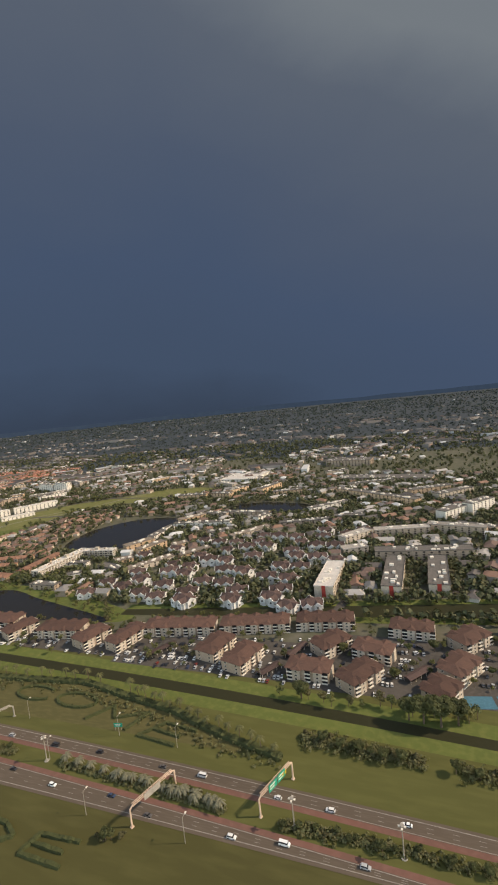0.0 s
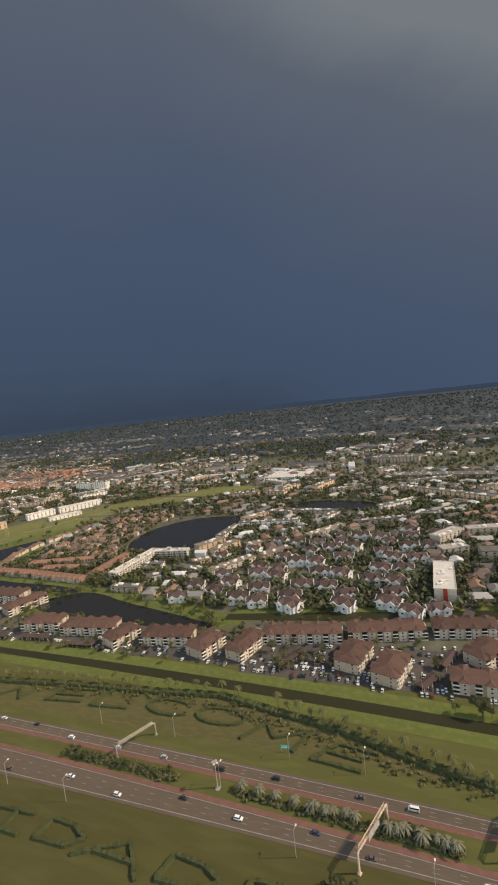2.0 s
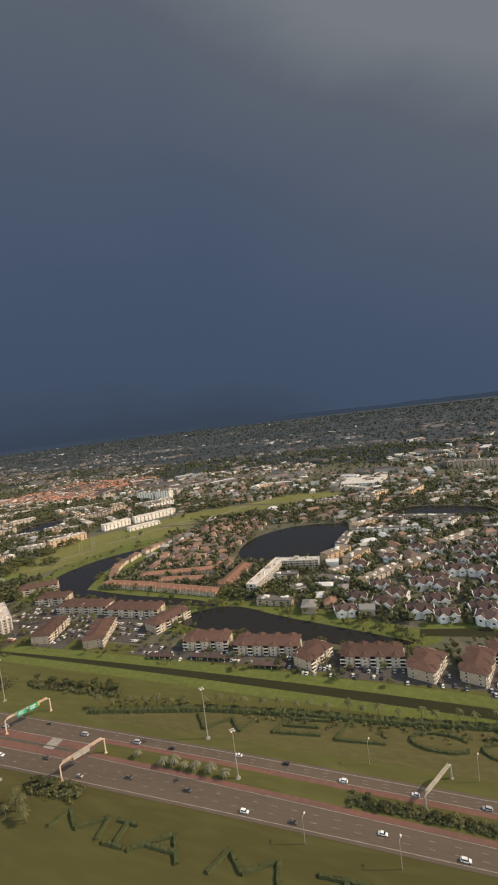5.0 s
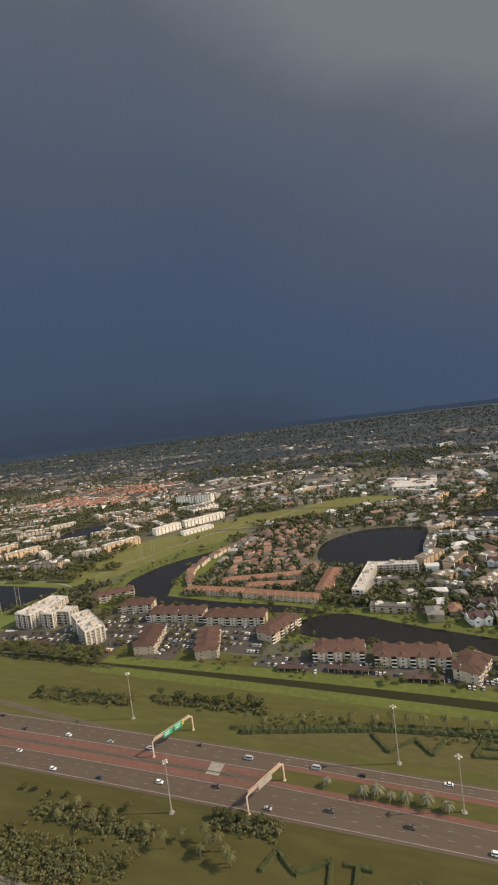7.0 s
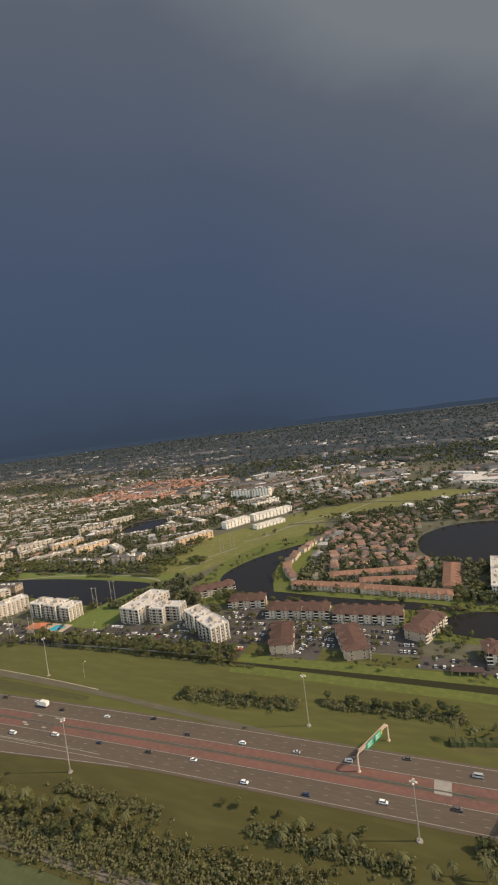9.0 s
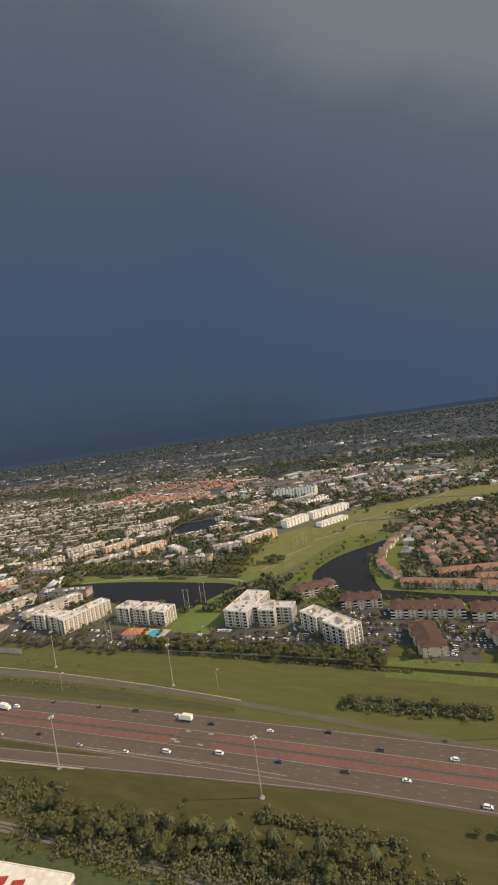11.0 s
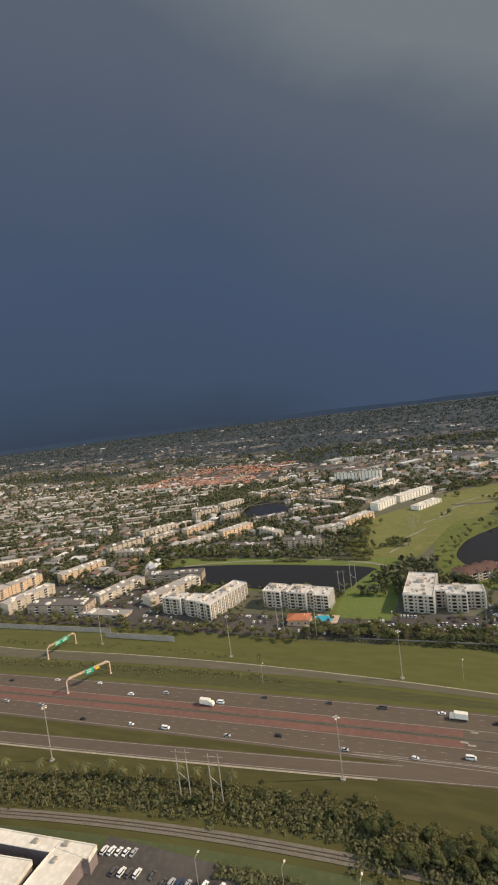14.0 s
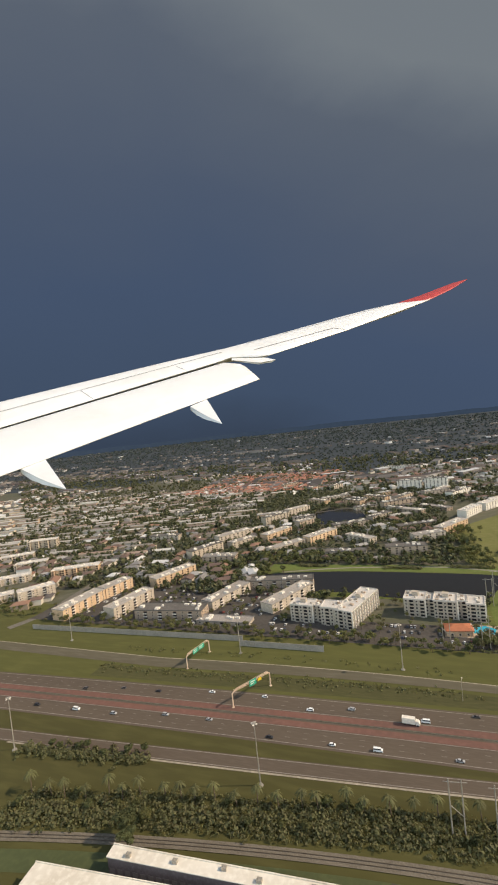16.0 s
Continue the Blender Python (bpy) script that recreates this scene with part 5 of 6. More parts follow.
# clumps on the far verge
for x0, x1, y, n in ((-579, -506, 194, 18), (-489, -417, 202, 16), (-54, 0, 194, 13), (14, 60, 189, 8), (-470, -445, 205, 5)):
    grove(n, x0, x1, lambda x: y + (0.04 if x0 < -400 else -0.06) * (x - x0), 3, (0, 3), 0.45, 0.75, "low dark trees on the far verge")
# along the canal and under the white flats
loose_grove(210, -760, -560, lambda x: 238, 7, 0.6, 1.1)
loose_grove(130, -1110, -760, lambda x: 229, 6, 0.45, 0.95)
loose_grove(70, -1400, -1130, lambda x: 236, 7, 0.45, 0.95)
loose_grove(110, -1420, -1140, lambda x: 290, 45, 0.4, 0.8)
loose_grove(16, -75, 30, lambda x: 223, 3, 0.6, 1.1)
grove(12, -112, -88, lambda x: 152, 2, (0, 3), 0.35, 0.55, "median shrub trees")
grove(20, -52, 40, lambda x: 148, 2, (0, 3), 0.3, 0.5, "median shrub trees")
grove(20, -262, -200, lambda x: median_near(x) + 4, 1.5, (0, 3), 0.3, 0.48, "median shrub trees")
grove(6, -125, -112, lambda x: 127, 3, (0, 3), 0.4, 0.6, "trees on the near verge")
grove(9, -415, -388, lambda x: 131, 2, (0, 3), 0.4, 0.6, "trees by the sign gantry")
# between and behind the apartments
for x, y in ((-655, 300), (-648, 330), (-610, 300), (-575, 300), (-545, 330), (-520, 326), (-500, 330), (-455, 335), (-420, 285), (-415, 318), (-405, 262), (-345, 282), (-322, 255), (-285, 275), (-250, 278), (-225, 272), (-215, 285), (-185, 262), (-150, 265), (-95, 268), (-82, 262), (-70, 258), (-45, 272), (-12, 250), (-5, 278), (10, 285), (40, 262), (48, 300), (-345, 345), (-330, 352), (-315, 340), (-360, 350), (-300, 336), (-380, 352), (-395, 348), (-410, 352)):
    tree(rng.choice((0, 1, 2, 4)), x + rng.uniform(-2, 2), y + rng.uniform(-2, 2), rng.uniform(0.55, 1.0), rng.uniform(0, 360), "garden trees")
for k in range(1300):
    x, y = rng.uniform(-1130, 90), rng.uniform(238, 345)
    if y > canal_far(x) + 4 and clear_of(x, y, 2.2) and not in_lake(x, y) and not inside(x, y, LAKE_LAWN):
        loose_tree(x, y, rng.uniform(0.35, 0.8), rng.randrange(3))
# shores and the gardens round the lakes
for loop in lake_loops:
    for k in range(len(loop)):
        for q in range(2):
            x, y = loop[k][0] + rng.gauss(0, 7), loop[k][1] + rng.gauss(0, 7)
            if not in_lake(x, y) and clear_of(x, y, 2) and rng.random() < 0.55 and y > 262 and not inside(x, y, LAKE_LAWN):
                loose_tree(x, y, rng.uniform(0.4, 0.85), rng.randrange(3))
for x, y, n, spread in ((-575, 558, 26, 11), (-750, 430, 40, 9), (-753, 475, 40, 9), (-752, 520, 36, 10), (-705, 437, 22, 10), (-740, 400, 30, 12), (-812, 548, 40, 18), (-600, 752, 34, 16), (-640, 720, 18, 12), (-620, 345, 20, 9), (-860, 395, 40, 16), (-930, 410, 40, 18), (-790, 398, 30, 12), (-560, 640, 30, 16), (-985, 370, 60, 22), (-950, 405, 70, 22), (-900, 402, 50, 18), (-930, 365, 40, 14), (-395, 362, 36, 12), (-350, 365, 34, 12), (-310, 350, 20, 10), (-600, 330, 20, 10), (-150, 600, 30, 18), (-60, 620, 40, 20), (20, 640, 30, 16)):
    for k in range(n):
        tx, ty = x + rng.gauss(0, spread), y + rng.gauss(0, spread * 0.7)
        if clear_of(tx, ty, 1.0) and not in_lake(tx, ty) and not inside(tx, ty, LAKE_LAWN):
            loose_tree(tx, ty, rng.uniform(0.6, 1.1), rng.choice((0, 0, 1)))
tagged(joined.obj("garden_trees", [M_BARK, *M_LEAF]), "dark green and olive trees among the apartments", "trees", kind="stuff")
# palms in rows
for k in range(26):
    x = -421 + 9.2 * k + rng.uniform(-2, 2)
    palm(k % 2, x, hedge_line(x) + 5.0 + rng.uniform(-1, 1), rng.uniform(0.85, 1.05), rng.uniform(0, 360))
for k in range(16):
    x = -165 + 6.6 * k
    palm(k % 2, x, 210.5 - 0.29 * (x + 165) + rng.uniform(-1, 1), rng.uniform(0.85, 1.05), rng.uniform(0, 360))
for k in range(24):
    x = -955 + 8.5 * k + rng.uniform(-2, 2)
    palm(k % 2, x, 66 + 0.21 * (x + 955) * (1 - 0.0008 * (x + 955)) + rng.uniform(0, 3), rng.uniform(0.92, 1.15), rng.uniform(0, 360))
for k in range(11):
    palm(k % 2, -643 + 9 * k + rng.uniform(-1.5, 1.5), 97 + 0.065 * 9 * k + rng.uniform(-0.8, 0.8), rng.uniform(0.9, 1.1), rng.uniform(0, 360))
for k in range(14):
    palm(k % 2, rng.uniform(-490, -395), rng.uniform(112, 120), rng.uniform(0.8, 1.0), rng.uniform(0, 360))
for x, y in ((-135, 152.5), (-128, 152), (-120, 153), (-104, 150), (-98, 151), (-92, 149), (-86, 150), (-80, 148.5), (-356, 156), (-350, 157), (-344, 156), (-338, 157), (-330, 156.5), (-322, 155.5), (-372, 158), *((-166 + 8.2 * k, 155.5 - 0.075 * 8.2 * k) for k in range(11))):
    palm(2, x, y, rng.uniform(0.85, 1.15), rng.uniform(0, 360))


def hedge(strokes, width=1.9, height=1.25, label="clipped dark green hedge shaped as a letter", loose=2):
    """A low hedge of one or more runs that follow lines of corners, with loose leaves on their skin."""
    x0, y0 = strokes[0][0]
    root = empty("hedge", at(x0, y0, 0, 0.05), label, "hedge", "hedges on the verge")
    r = random.Random(int(abs(x0 * 10)))
    for points in strokes:
        group = max(1, round((len(points) - 1) / 6))
        for number, ((xa, ya), (xb, yb)) in enumerate(zip(points, points[1:])):
            if number % group == 0:
                s = Shape()
            d = math.hypot(xb - xa, yb - ya)
            n = max(2, int(d / 1.2))
            nx, ny = -(yb - ya) / d * width / 2, (xb - xa) / d * width / 2
            v = []
            for k in range(n + 1):
                u = k / n
                x, y = xa + (xb - xa) * u - x0, ya + (yb - ya) * u - y0
                j, h = r.uniform(0.8, 1.2), height * r.uniform(0.75, 1.15)
                v += [(x - nx * j, y - ny * j, 0), (x - nx * j * .8, y - ny * j * .8, h), (x + nx * j * .8, y + ny * j * .8, h), (x + nx * j, y + ny * j, 0)]
                s.leaves((x, y, height * 0.7), (width * .55, width * .55, height * .55), loose, 0.34, r)
            s.add(v, [(4 * k + q, 4 * k + 4 + q, 4 * k + 5 + q, 4 * k + 1 + q) for k in range(n) for q in range(3)] + [(0, 1, 2, 3), (4 * n + 3, 4 * n + 2, 4 * n + 1, 4 * n)])
            if number % group == group - 1 or number == len(points) - 2:
                part("hedge_run", s, [M_HEDGE], root)
    return root


def ring(x, y, rx, ry, a0=0, a1=360, n=18):
    return [(x + rx * math.cos(radians(a0 + (a1 - a0) * k / n)), y + ry * math.sin(radians(a0 + (a1 - a0) * k / n))) for k in range(n + 1)]


# clipped hedges that spell the words WELCOME and MIAMI DADE on the verges
for strokes in ([[(-356, 195), (-347, 184), (-335, 195), (-327, 186), (-320, 199)]],
                [[(-281, 203), (-303, 200.5), (-309, 189), (-284, 191.5)], [(-306, 195), (-286, 197)]],
                [[(-270, 205), (-276, 190), (-252, 192)]],
                [ring(-226, 198, 14, 6, 45, 325)],
                [ring(-194, 197, 14, 6)],
                [[(-178, 184), (-167, 197), (-161, 188), (-143, 196), (-150, 181)]],
                [[(-110, 188), (-129, 190.5), (-140, 179), (-117, 176.5)], [(-134, 185), (-117, 182.5)]],
                [[(-389, 114), (-385, 123.5), (-376, 116), (-364, 124), (-363, 114)]],
                [[(-354, 124), (-354, 113.5)], [(-359, 124), (-349, 124)], [(-359, 113.5), (-349, 113.5)]],
                [[(-347, 113), (-331, 124), (-324, 113)], [(-341, 117), (-327, 117)]],
                [[(-311, 113), (-306, 123.5), (-298, 116), (-286, 124), (-283, 114)]],
                [[(-270, 122.5), (-251, 123)], [(-260, 122.7), (-261, 114)], [(-271, 114), (-251, 113.5)]],
                [[(-241, 123.5), (-229, 123), (-221, 119), (-227, 114.5), (-243, 114), (-241, 123.5)]],
                [[(-222, 112.5), (-201, 122.5), (-191, 110)], [(-214, 116), (-196, 115.5)]],
                [[(-181, 122.5), (-168, 121.5), (-160, 117.5), (-166, 113.5), (-184, 112.5), (-181, 122.5)]],
                [[(-130, 122), (-149, 121), (-152, 112), (-131, 111.5)], [(-150, 117), (-134, 116.5)]]):
    hedge(strokes)
hedge([[(-424, 184), (-352, 199.5), (-300, 205), (-250, 208), (-200, 213), (-165, 206), (-130, 200), (-95, 188), (-62, 180)]], 4.5, 2.2, "long dark hedge along the far verge", 6)

# scrub under the tree belts and over the far verge
scrub = Shape()
for k in range(2600):
    x = rng.uniform(-960, -440)
    if x < -700:
        y = rail_mid(x) + rng.uniform(5, 24)
    elif x < -560:
        y = 92 + 0.06 * (x + 640) + rng.gauss(0, 5.5)
    else:
        y = 101 + rng.gauss(0, 3.6)
    if near_edge(x) - 8 < y or abs(y - ramp_mid(x)) < 6:
        continue
    if x > -560 and rng.random() < 0.6:
        continue
    scrub.leaves((x, y, 0.6), (1.9, 1.7, 1.1), 20, 0.36, rng, 0, 0.2)


def bank(n, x0, x1, line, spread, size, leaf=0.42):
    for _ in range(n):
        x = rng.uniform(x0, x1)
        scrub.leaves((x, line(x) + rng.gauss(0, spread), size * 0.6), (size, size * .8, size * .75), 15, leaf, rng, 0, 0.25)


bank(620, -580, -504, lambda x: 194 + 0.05 * (x + 542), 2.4, 2.1)
bank(460, -490, -416, lambda x: 202 + 0.03 * (x + 453), 2.0, 1.8)
bank(360, -55, 2, lambda x: 194 - 0.06 * (x + 55), 2.2, 2.0)
bank(240, 16, 62, lambda x: 190 - 0.06 * (x - 8), 2.2, 2.0)
bank(520, -264, -198, lambda x: median_near(x) + 4, 1.1, 1.6)
bank(420, -168, -78, lambda x: 154 - 0.06 * (x + 168), 1.0, 1.3)
bank(260, -416, -386, lambda x: 131 + 0.1 * (x + 400), 2.0, 1.8)
bank(700, -590, -455, lambda x: 93 + 0.04 * (x + 515), 5.0, 2.1)
bank(200, -602, -541, lambda x: 113, 1.6, 1.7)
bank(260, -502, -438, lambda x: 116, 2.0, 1.8)
bank(900, -705, -555, lambda x: 89 + 0.03 * (x + 640), 5.0, 2.6)
bank(900, -960, -700, lambda x: rail_mid(x) + 10 + 0.02 * (x + 960), 3.5, 2.3)
bank(300, -986, -914, lambda x: 94 + 0.12 * (x + 945), 2.2, 2.0)
for x0, x1, y in ((-915, -882, 386), (-830, -792, 383), (-765, -728, 388)):
    bank(90, x0, x1, lambda x: y, 1.4, 2.2)
bank(260, -752, -690, lambda x: 66.5, 1.3, 1.5)
bank(320, -54, 42, lambda x: 148, 1.3, 1.5)
for k in range(420):
    x = rng.uniform(-420, -60)
    y = (207 + 0.03 * (x + 300) if x > -400 else 200) - (0.26 * max(0, x + 200) if x > -200 else 0) + rng.gauss(0, 3)
    scrub.leaves((x, y - 4, 0.9), (1.6, 1.2, 1.0), 7, 0.5, rng, 0, 0.2)
for k in range(380):
    x = rng.uniform(-1000, -760)
    y = rng.choice((access(x) + 9, slip_low(x) - 4, slip_low(x) - 6, slip_low(x) - 8)) + rng.gauss(0, 2)
    scrub.leaves((x, y, 0.4), (1.6, 1.2, 0.7), 5, 0.45, rng, 0, 0.2)
for k in range(420):
    x = rng.uniform(-760, -545)
    scrub.leaves((x, canal_near(x) - 1.5 + rng.gauss(0, 0.8), 0.5), (1.4, 1.0, 0.9), 6, 0.5, rng, 0, 0.2)
tagged(scrub.obj("scrub", [M_SCRUB]), "tangled olive scrub along the verges", "bushes", kind="stuff")

# the town's trees, thinning with distance
crowns, woods = Shape(), Shape()
n_far = 0
while n_far < 15000:
    y = 300 + 1300 * rng.random() ** 1.2
    x = rng.uniform(-850 - 1.15 * y, 110 + 0.30 * y)
    if y < 950 and (in_lake(x, y) or not clear_of(x, y, 0.6) or (wet(x, y) and rng.random() < 0.985)):
        continue
    if y > 900 and rng.random() < 0.35:
        n_far += 1
        continue
    if y < 345 and (x > -640 and not (-300 < x < 60 and y > 318)):
        continue
    if noise.noise((x * 0.006, y * 0.006, 5.0)) < -0.18 and rng.random() < 0.55:
        continue
    r = rng.uniform(2.0, 4.2) * (1 + max(0, y - 900) / 2600)
    h = r * rng.uniform(0.75, 1.1) + 1.6
    crowns.leaves((x, y, h), (r, r, h * 0.75), 18 if y < 800 else 11, r * (0.40 if y < 800 else 0.52), rng, 0, 0.35)
    n_far += 1
n_far = 0
while n_far < 9000:
    x, y = rng.uniform(-1500, 210), rng.uniform(318, 840)
    if in_lake(x, y) or not clear_of(x, y, 0.0) or (wet(x, y) and rng.random() < 0.992) or (y < 345 and x < -300) or (x < -760 and y > 420 and rng.random() < 0.35):
        continue
    r = rng.uniform(1.8, 3.6)
    h = r * rng.uniform(0.8, 1.2) + 1.4
    crowns.leaves((x, y, h), (r, r, h * 0.7), 16, r * 0.40, rng, 0, 0.35)
    n_far += 1
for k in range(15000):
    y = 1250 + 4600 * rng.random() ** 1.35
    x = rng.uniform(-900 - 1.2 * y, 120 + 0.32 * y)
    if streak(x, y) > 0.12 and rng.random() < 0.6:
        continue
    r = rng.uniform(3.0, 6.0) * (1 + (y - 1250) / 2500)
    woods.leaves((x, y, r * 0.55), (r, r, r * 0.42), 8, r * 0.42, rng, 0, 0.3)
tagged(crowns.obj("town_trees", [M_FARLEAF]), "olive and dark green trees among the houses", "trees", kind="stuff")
tagged(woods.obj("far_woods", [M_WOODLEAF]), "distant tree cover with blue haze and shade in its colour", "woods", kind="stuff")

# ---- road furniture ----


def gantry(xa, ya, xb, yb, signs, label, mat=None, height=8.0):
    """A sign gantry from foot a to foot b; signs: (place along the beam, width, height, face)."""
    d, ang = math.hypot(xb - xa, yb - ya), math.degrees(math.atan2(yb - ya, xb - xa))
    root = empty("sign_gantry", at(xa, ya, ang), label, "sign gantry", "sign gantries over the highway")
    mat = mat or M_BEIGE_STEEL
    for x in (0.0, d):
        s = Shape()
        s.tube((x, 0, 0), (x, 0, height), 0.42, 0.34, 8)
        lean = 1.6 if x == 0 else -1.6
        s.tube((x, 0, height - 0.3), (x + lean, 0, height + 0.9), 0.34, 0.30, 8)
        s.box(x - .7, x + .7, -.7, .7, 0, 0.35)
        part("post", s, [mat], root)
    for z in (0.55, 1.35):
        for y in (-0.45, 0.45):
            s = Shape()
            s.tube((1.3, y, height + z), (d - 1.3, y, height + z), 0.13, None, 6)
            part("chord", s, [mat], root)
    s = Shape()
    n = int(d / 1.6)
    for k in range(n):
        x0, x1 = 1.4 + k * (d - 2.8) / n, 1.4 + (k + 1) * (d - 2.8) / n
        for y in (-.45, .45):
            s.tube((x0, y, height + (0.55 if k % 2 else 1.35)), (x1, y, height + (1.35 if k % 2 else 0.55)), 0.07, None, 4)
        s.tube((x0, -.45, height + 1.35), (x1, .45, height + 1.35), 0.06, None, 4)
    part("bracing", s, [mat], root)
    for u, w, h, face in signs:
        s = Shape()
        s.box(d * u - w / 2, d * u + w / 2, -0.95, -0.85, height - h * 0.35, height + h * 0.65)
        p = part("sign_panel", s, [face], root, {M_SIGN: "green guide sign", M_YELLOW: "yellow sign panel", M_SIGNBACK: "grey back of a sign"}[face])
        if face is M_SIGN:
            b = Shape()
            for k in range(2):
                b.box(d * u - w * 0.36, d * u + w * (0.30 - 0.12 * k), -0.98, -0.955, height + h * (0.28 - 0.36 * k), height + h * (0.42 - 0.36 * k))
            part("sign_bars", b, [M_TRIM], p, "white bars of writing")
    return root


GREENS = [(0.36, 5.4, 3.2, M_SIGN), (0.62, 5.2, 3.4, M_SIGN), (0.70, 3.0, 1.6, M_YELLOW)]
BACKS = [(0.38, 4.6, 2.8, M_SIGNBACK), (0.55, 4.2, 2.8, M_SIGNBACK)]
gantry(-62.5, 149.5, -54, 170.5, GREENS, "beige gantry with green and yellow guide signs")
gantry(-113, 133, -104.5, 155, BACKS, "pale gantry seen from behind its signs", M_BEIGE_STEEL)
gantry(-402, 136, -392, 157, BACKS, "pale gantry seen from behind its signs", M_BEIGE_STEEL)
gantry(-463, 157, -452, 180, GREENS, "beige gantry with green and yellow guide signs")
gantry(-936, 177, -931, 200, [(0.36, 5.2, 3.0, M_SIGN), (0.62, 5.6, 3.0, M_SIGN)], "beige gantry with two green guide signs")
gantry(-889, 145, -875, 169, [(0.52, 5.0, 3.4, M_SIGN), (0.70, 2.6, 1.6, M_YELLOW)], "beige gantry with a green and a yellow sign")
gantry(-233.5, 158.5, -223, 177.5, [], "grey steel truss gantry without signs", M_STEEL, 6.5)


small_sign = empty("road_sign", at(-153, 180.5, 12), "small green roadside guide sign on two posts", "road sign")
for k in (-1.6, 1.6):
    s = Shape()
    s.tube((k, 0, 0), (k, 0, 4.0), 0.09)
    part("post", s, [M_STEEL], small_sign)
s = Shape()
s.box(-2.4, 2.4, -0.16, -0.1, 2.0, 4.2)
panel_ob = part("sign_panel", s, [M_SIGN], small_sign, "green sign face")
s = Shape()
for k in range(2):
    s.box(-1.7, 1.5 - 0.5 * k, -0.19, -0.165, 3.3 - 0.8 * k, 3.65 - 0.8 * k)
part("sign_bars", s, [M_TRIM], panel_ob, "white bars of writing")


def mast(x, y, height=29.0):
    root = empty("light_mast", at(x, y), "tall thin steel light mast on a concrete foot", "light mast", "high light masts")
    s = Shape()
    s.tube((0, 0, 0.4), (0, 0, height), 0.30, 0.13, 8)
    part("pole", s, [M_STEEL], root)
    s = Shape()
    s.tube((0, 0, 0), (0, 0, 0.45), 1.3, 1.2, 10)
    part("foot", s, [M_CONCRETE], root)
    head = Shape()
    head.tube((0, 0, height - 0.4), (0, 0, height + 0.2), 0.8, 0.8, 8)
    h = part("head_ring", head, [M_STEEL], root)
    for k in range(4):
        s, a = Shape(), k * math.pi / 2
        s.box(math.cos(a) * 1.1 - .35, math.cos(a) * 1.1 + .35, math.sin(a) * 1.1 - .35, math.sin(a) * 1.1 + .35, height - .5, height - .2)
        part("lamp", s, [M_TRIM], h)


for x, y in ((-342, 178), (-316, 157), (-177, 154), (-692, 193), (-493.5, 182), (-436, 129), (-603, 122.5), (-714, 116), (-801, 200), (-908, 202), (-1053, 198), (-990, 88), (-48, 148), (-7, 146), (-855.5, 97)):
    mast(x, y, 28 if y > 170 or x < -600 else 24 if x < -250 else 13)


def street_light(x, y, height=11.0):
    root = empty("street_light", at(x, y), "slim steel street light with a curved arm", "street light", "street lights")
    s = Shape()
    s.tube((0, 0, 0), (0, 0, height), 0.14, 0.09)
    s.tube((0, 0, height), (0.4, 1.6, height + 0.5), 0.09, 0.07)
    part("pole", s, [M_STEEL], root)
    s = Shape()
    s.box(0.1, 0.7, 1.5, 2.4, height + 0.4, height + 0.6)
    part("lamp", s, [M_TRIM], root)


for x, y in ((-278, 133), (-242, 132), (-258, 178), (-176, 155), (-136, 133), (-88, 132), (-212, 178), (-115, 176), (-150, 177), (-660, 195), (-770, 175), (-755, 60), (-725, 64), (-700, 66), (-530, 300), (-400, 258), (-310, 246), (-150, 240), (-90, 236), (-640, 262), (-700, 250), (-760, 240)):
    street_light(x, y)


def power_frame(x, y, height=22.0, tone=None):
    root = empty("power_pole", at(x, y, 8), "tall wooden twin-pole power line frame", "power pole", "power line frames")
    for k in (-2.2, 2.2):
        s = Shape()
        s.tube((k, 0, 0), (k, 0, height), 0.28, 0.2)
        part("pole", s, [M_STEEL], root)
    s = Shape()
    s.tube((-4.2, 0, height - 1.2), (4.2, 0, height - 1.2), 0.12)
    part("crossarm", s, [M_STEEL], root)
    s = Shape()
    s.tube((-2.2, 0, height * 0.55), (2.2, 0, height * 0.36), 0.14)
    part("brace", s, [M_STEEL], root)


for x, y in ((-777, 92), (-762, 92.5), (-775, 232), (-752, 233), (-735, 318), (-742, 300), (-690, 480), (-684, 500)):
    power_frame(x, y, 22 if y < 400 else 18)

# noise wall, one precast panel after another
wall_root = empty("noise_wall", at(-852, 216, 1), "long grey precast concrete noise wall", "wall", kind="structure")
panel = Shape()
panel.box(-3.0, 3.0, -0.12, 0.12, 0, 4.2)
panel.box(2.86, 3.2, -0.2, 0.2, 0, 4.5)
PANEL = panel.mesh("panel", [M_CONCRETE])
for k in range(42):
    part("panel", PANEL, None, wall_root).location = (-3.0 - 6.1 * k, -3.2 if k < 10 else 3.4 - 0.14 * (k - 10), 0)
edge_root = empty("canal_wall", at(-570, 238, 0), "low pale concrete wall along the canal", "wall", kind="structure")
low = Shape()
low.box(-3, 3, -.15, .15, 0, 1.0)
LOW = low.mesh("panel", [M_CONCRETE])
for k in range(26):
    part("panel", LOW, None, edge_root).location = (-6.05 * k - 3, canal_far(-573 - 6.05 * k) - 234, 0)

# ---- cars ----


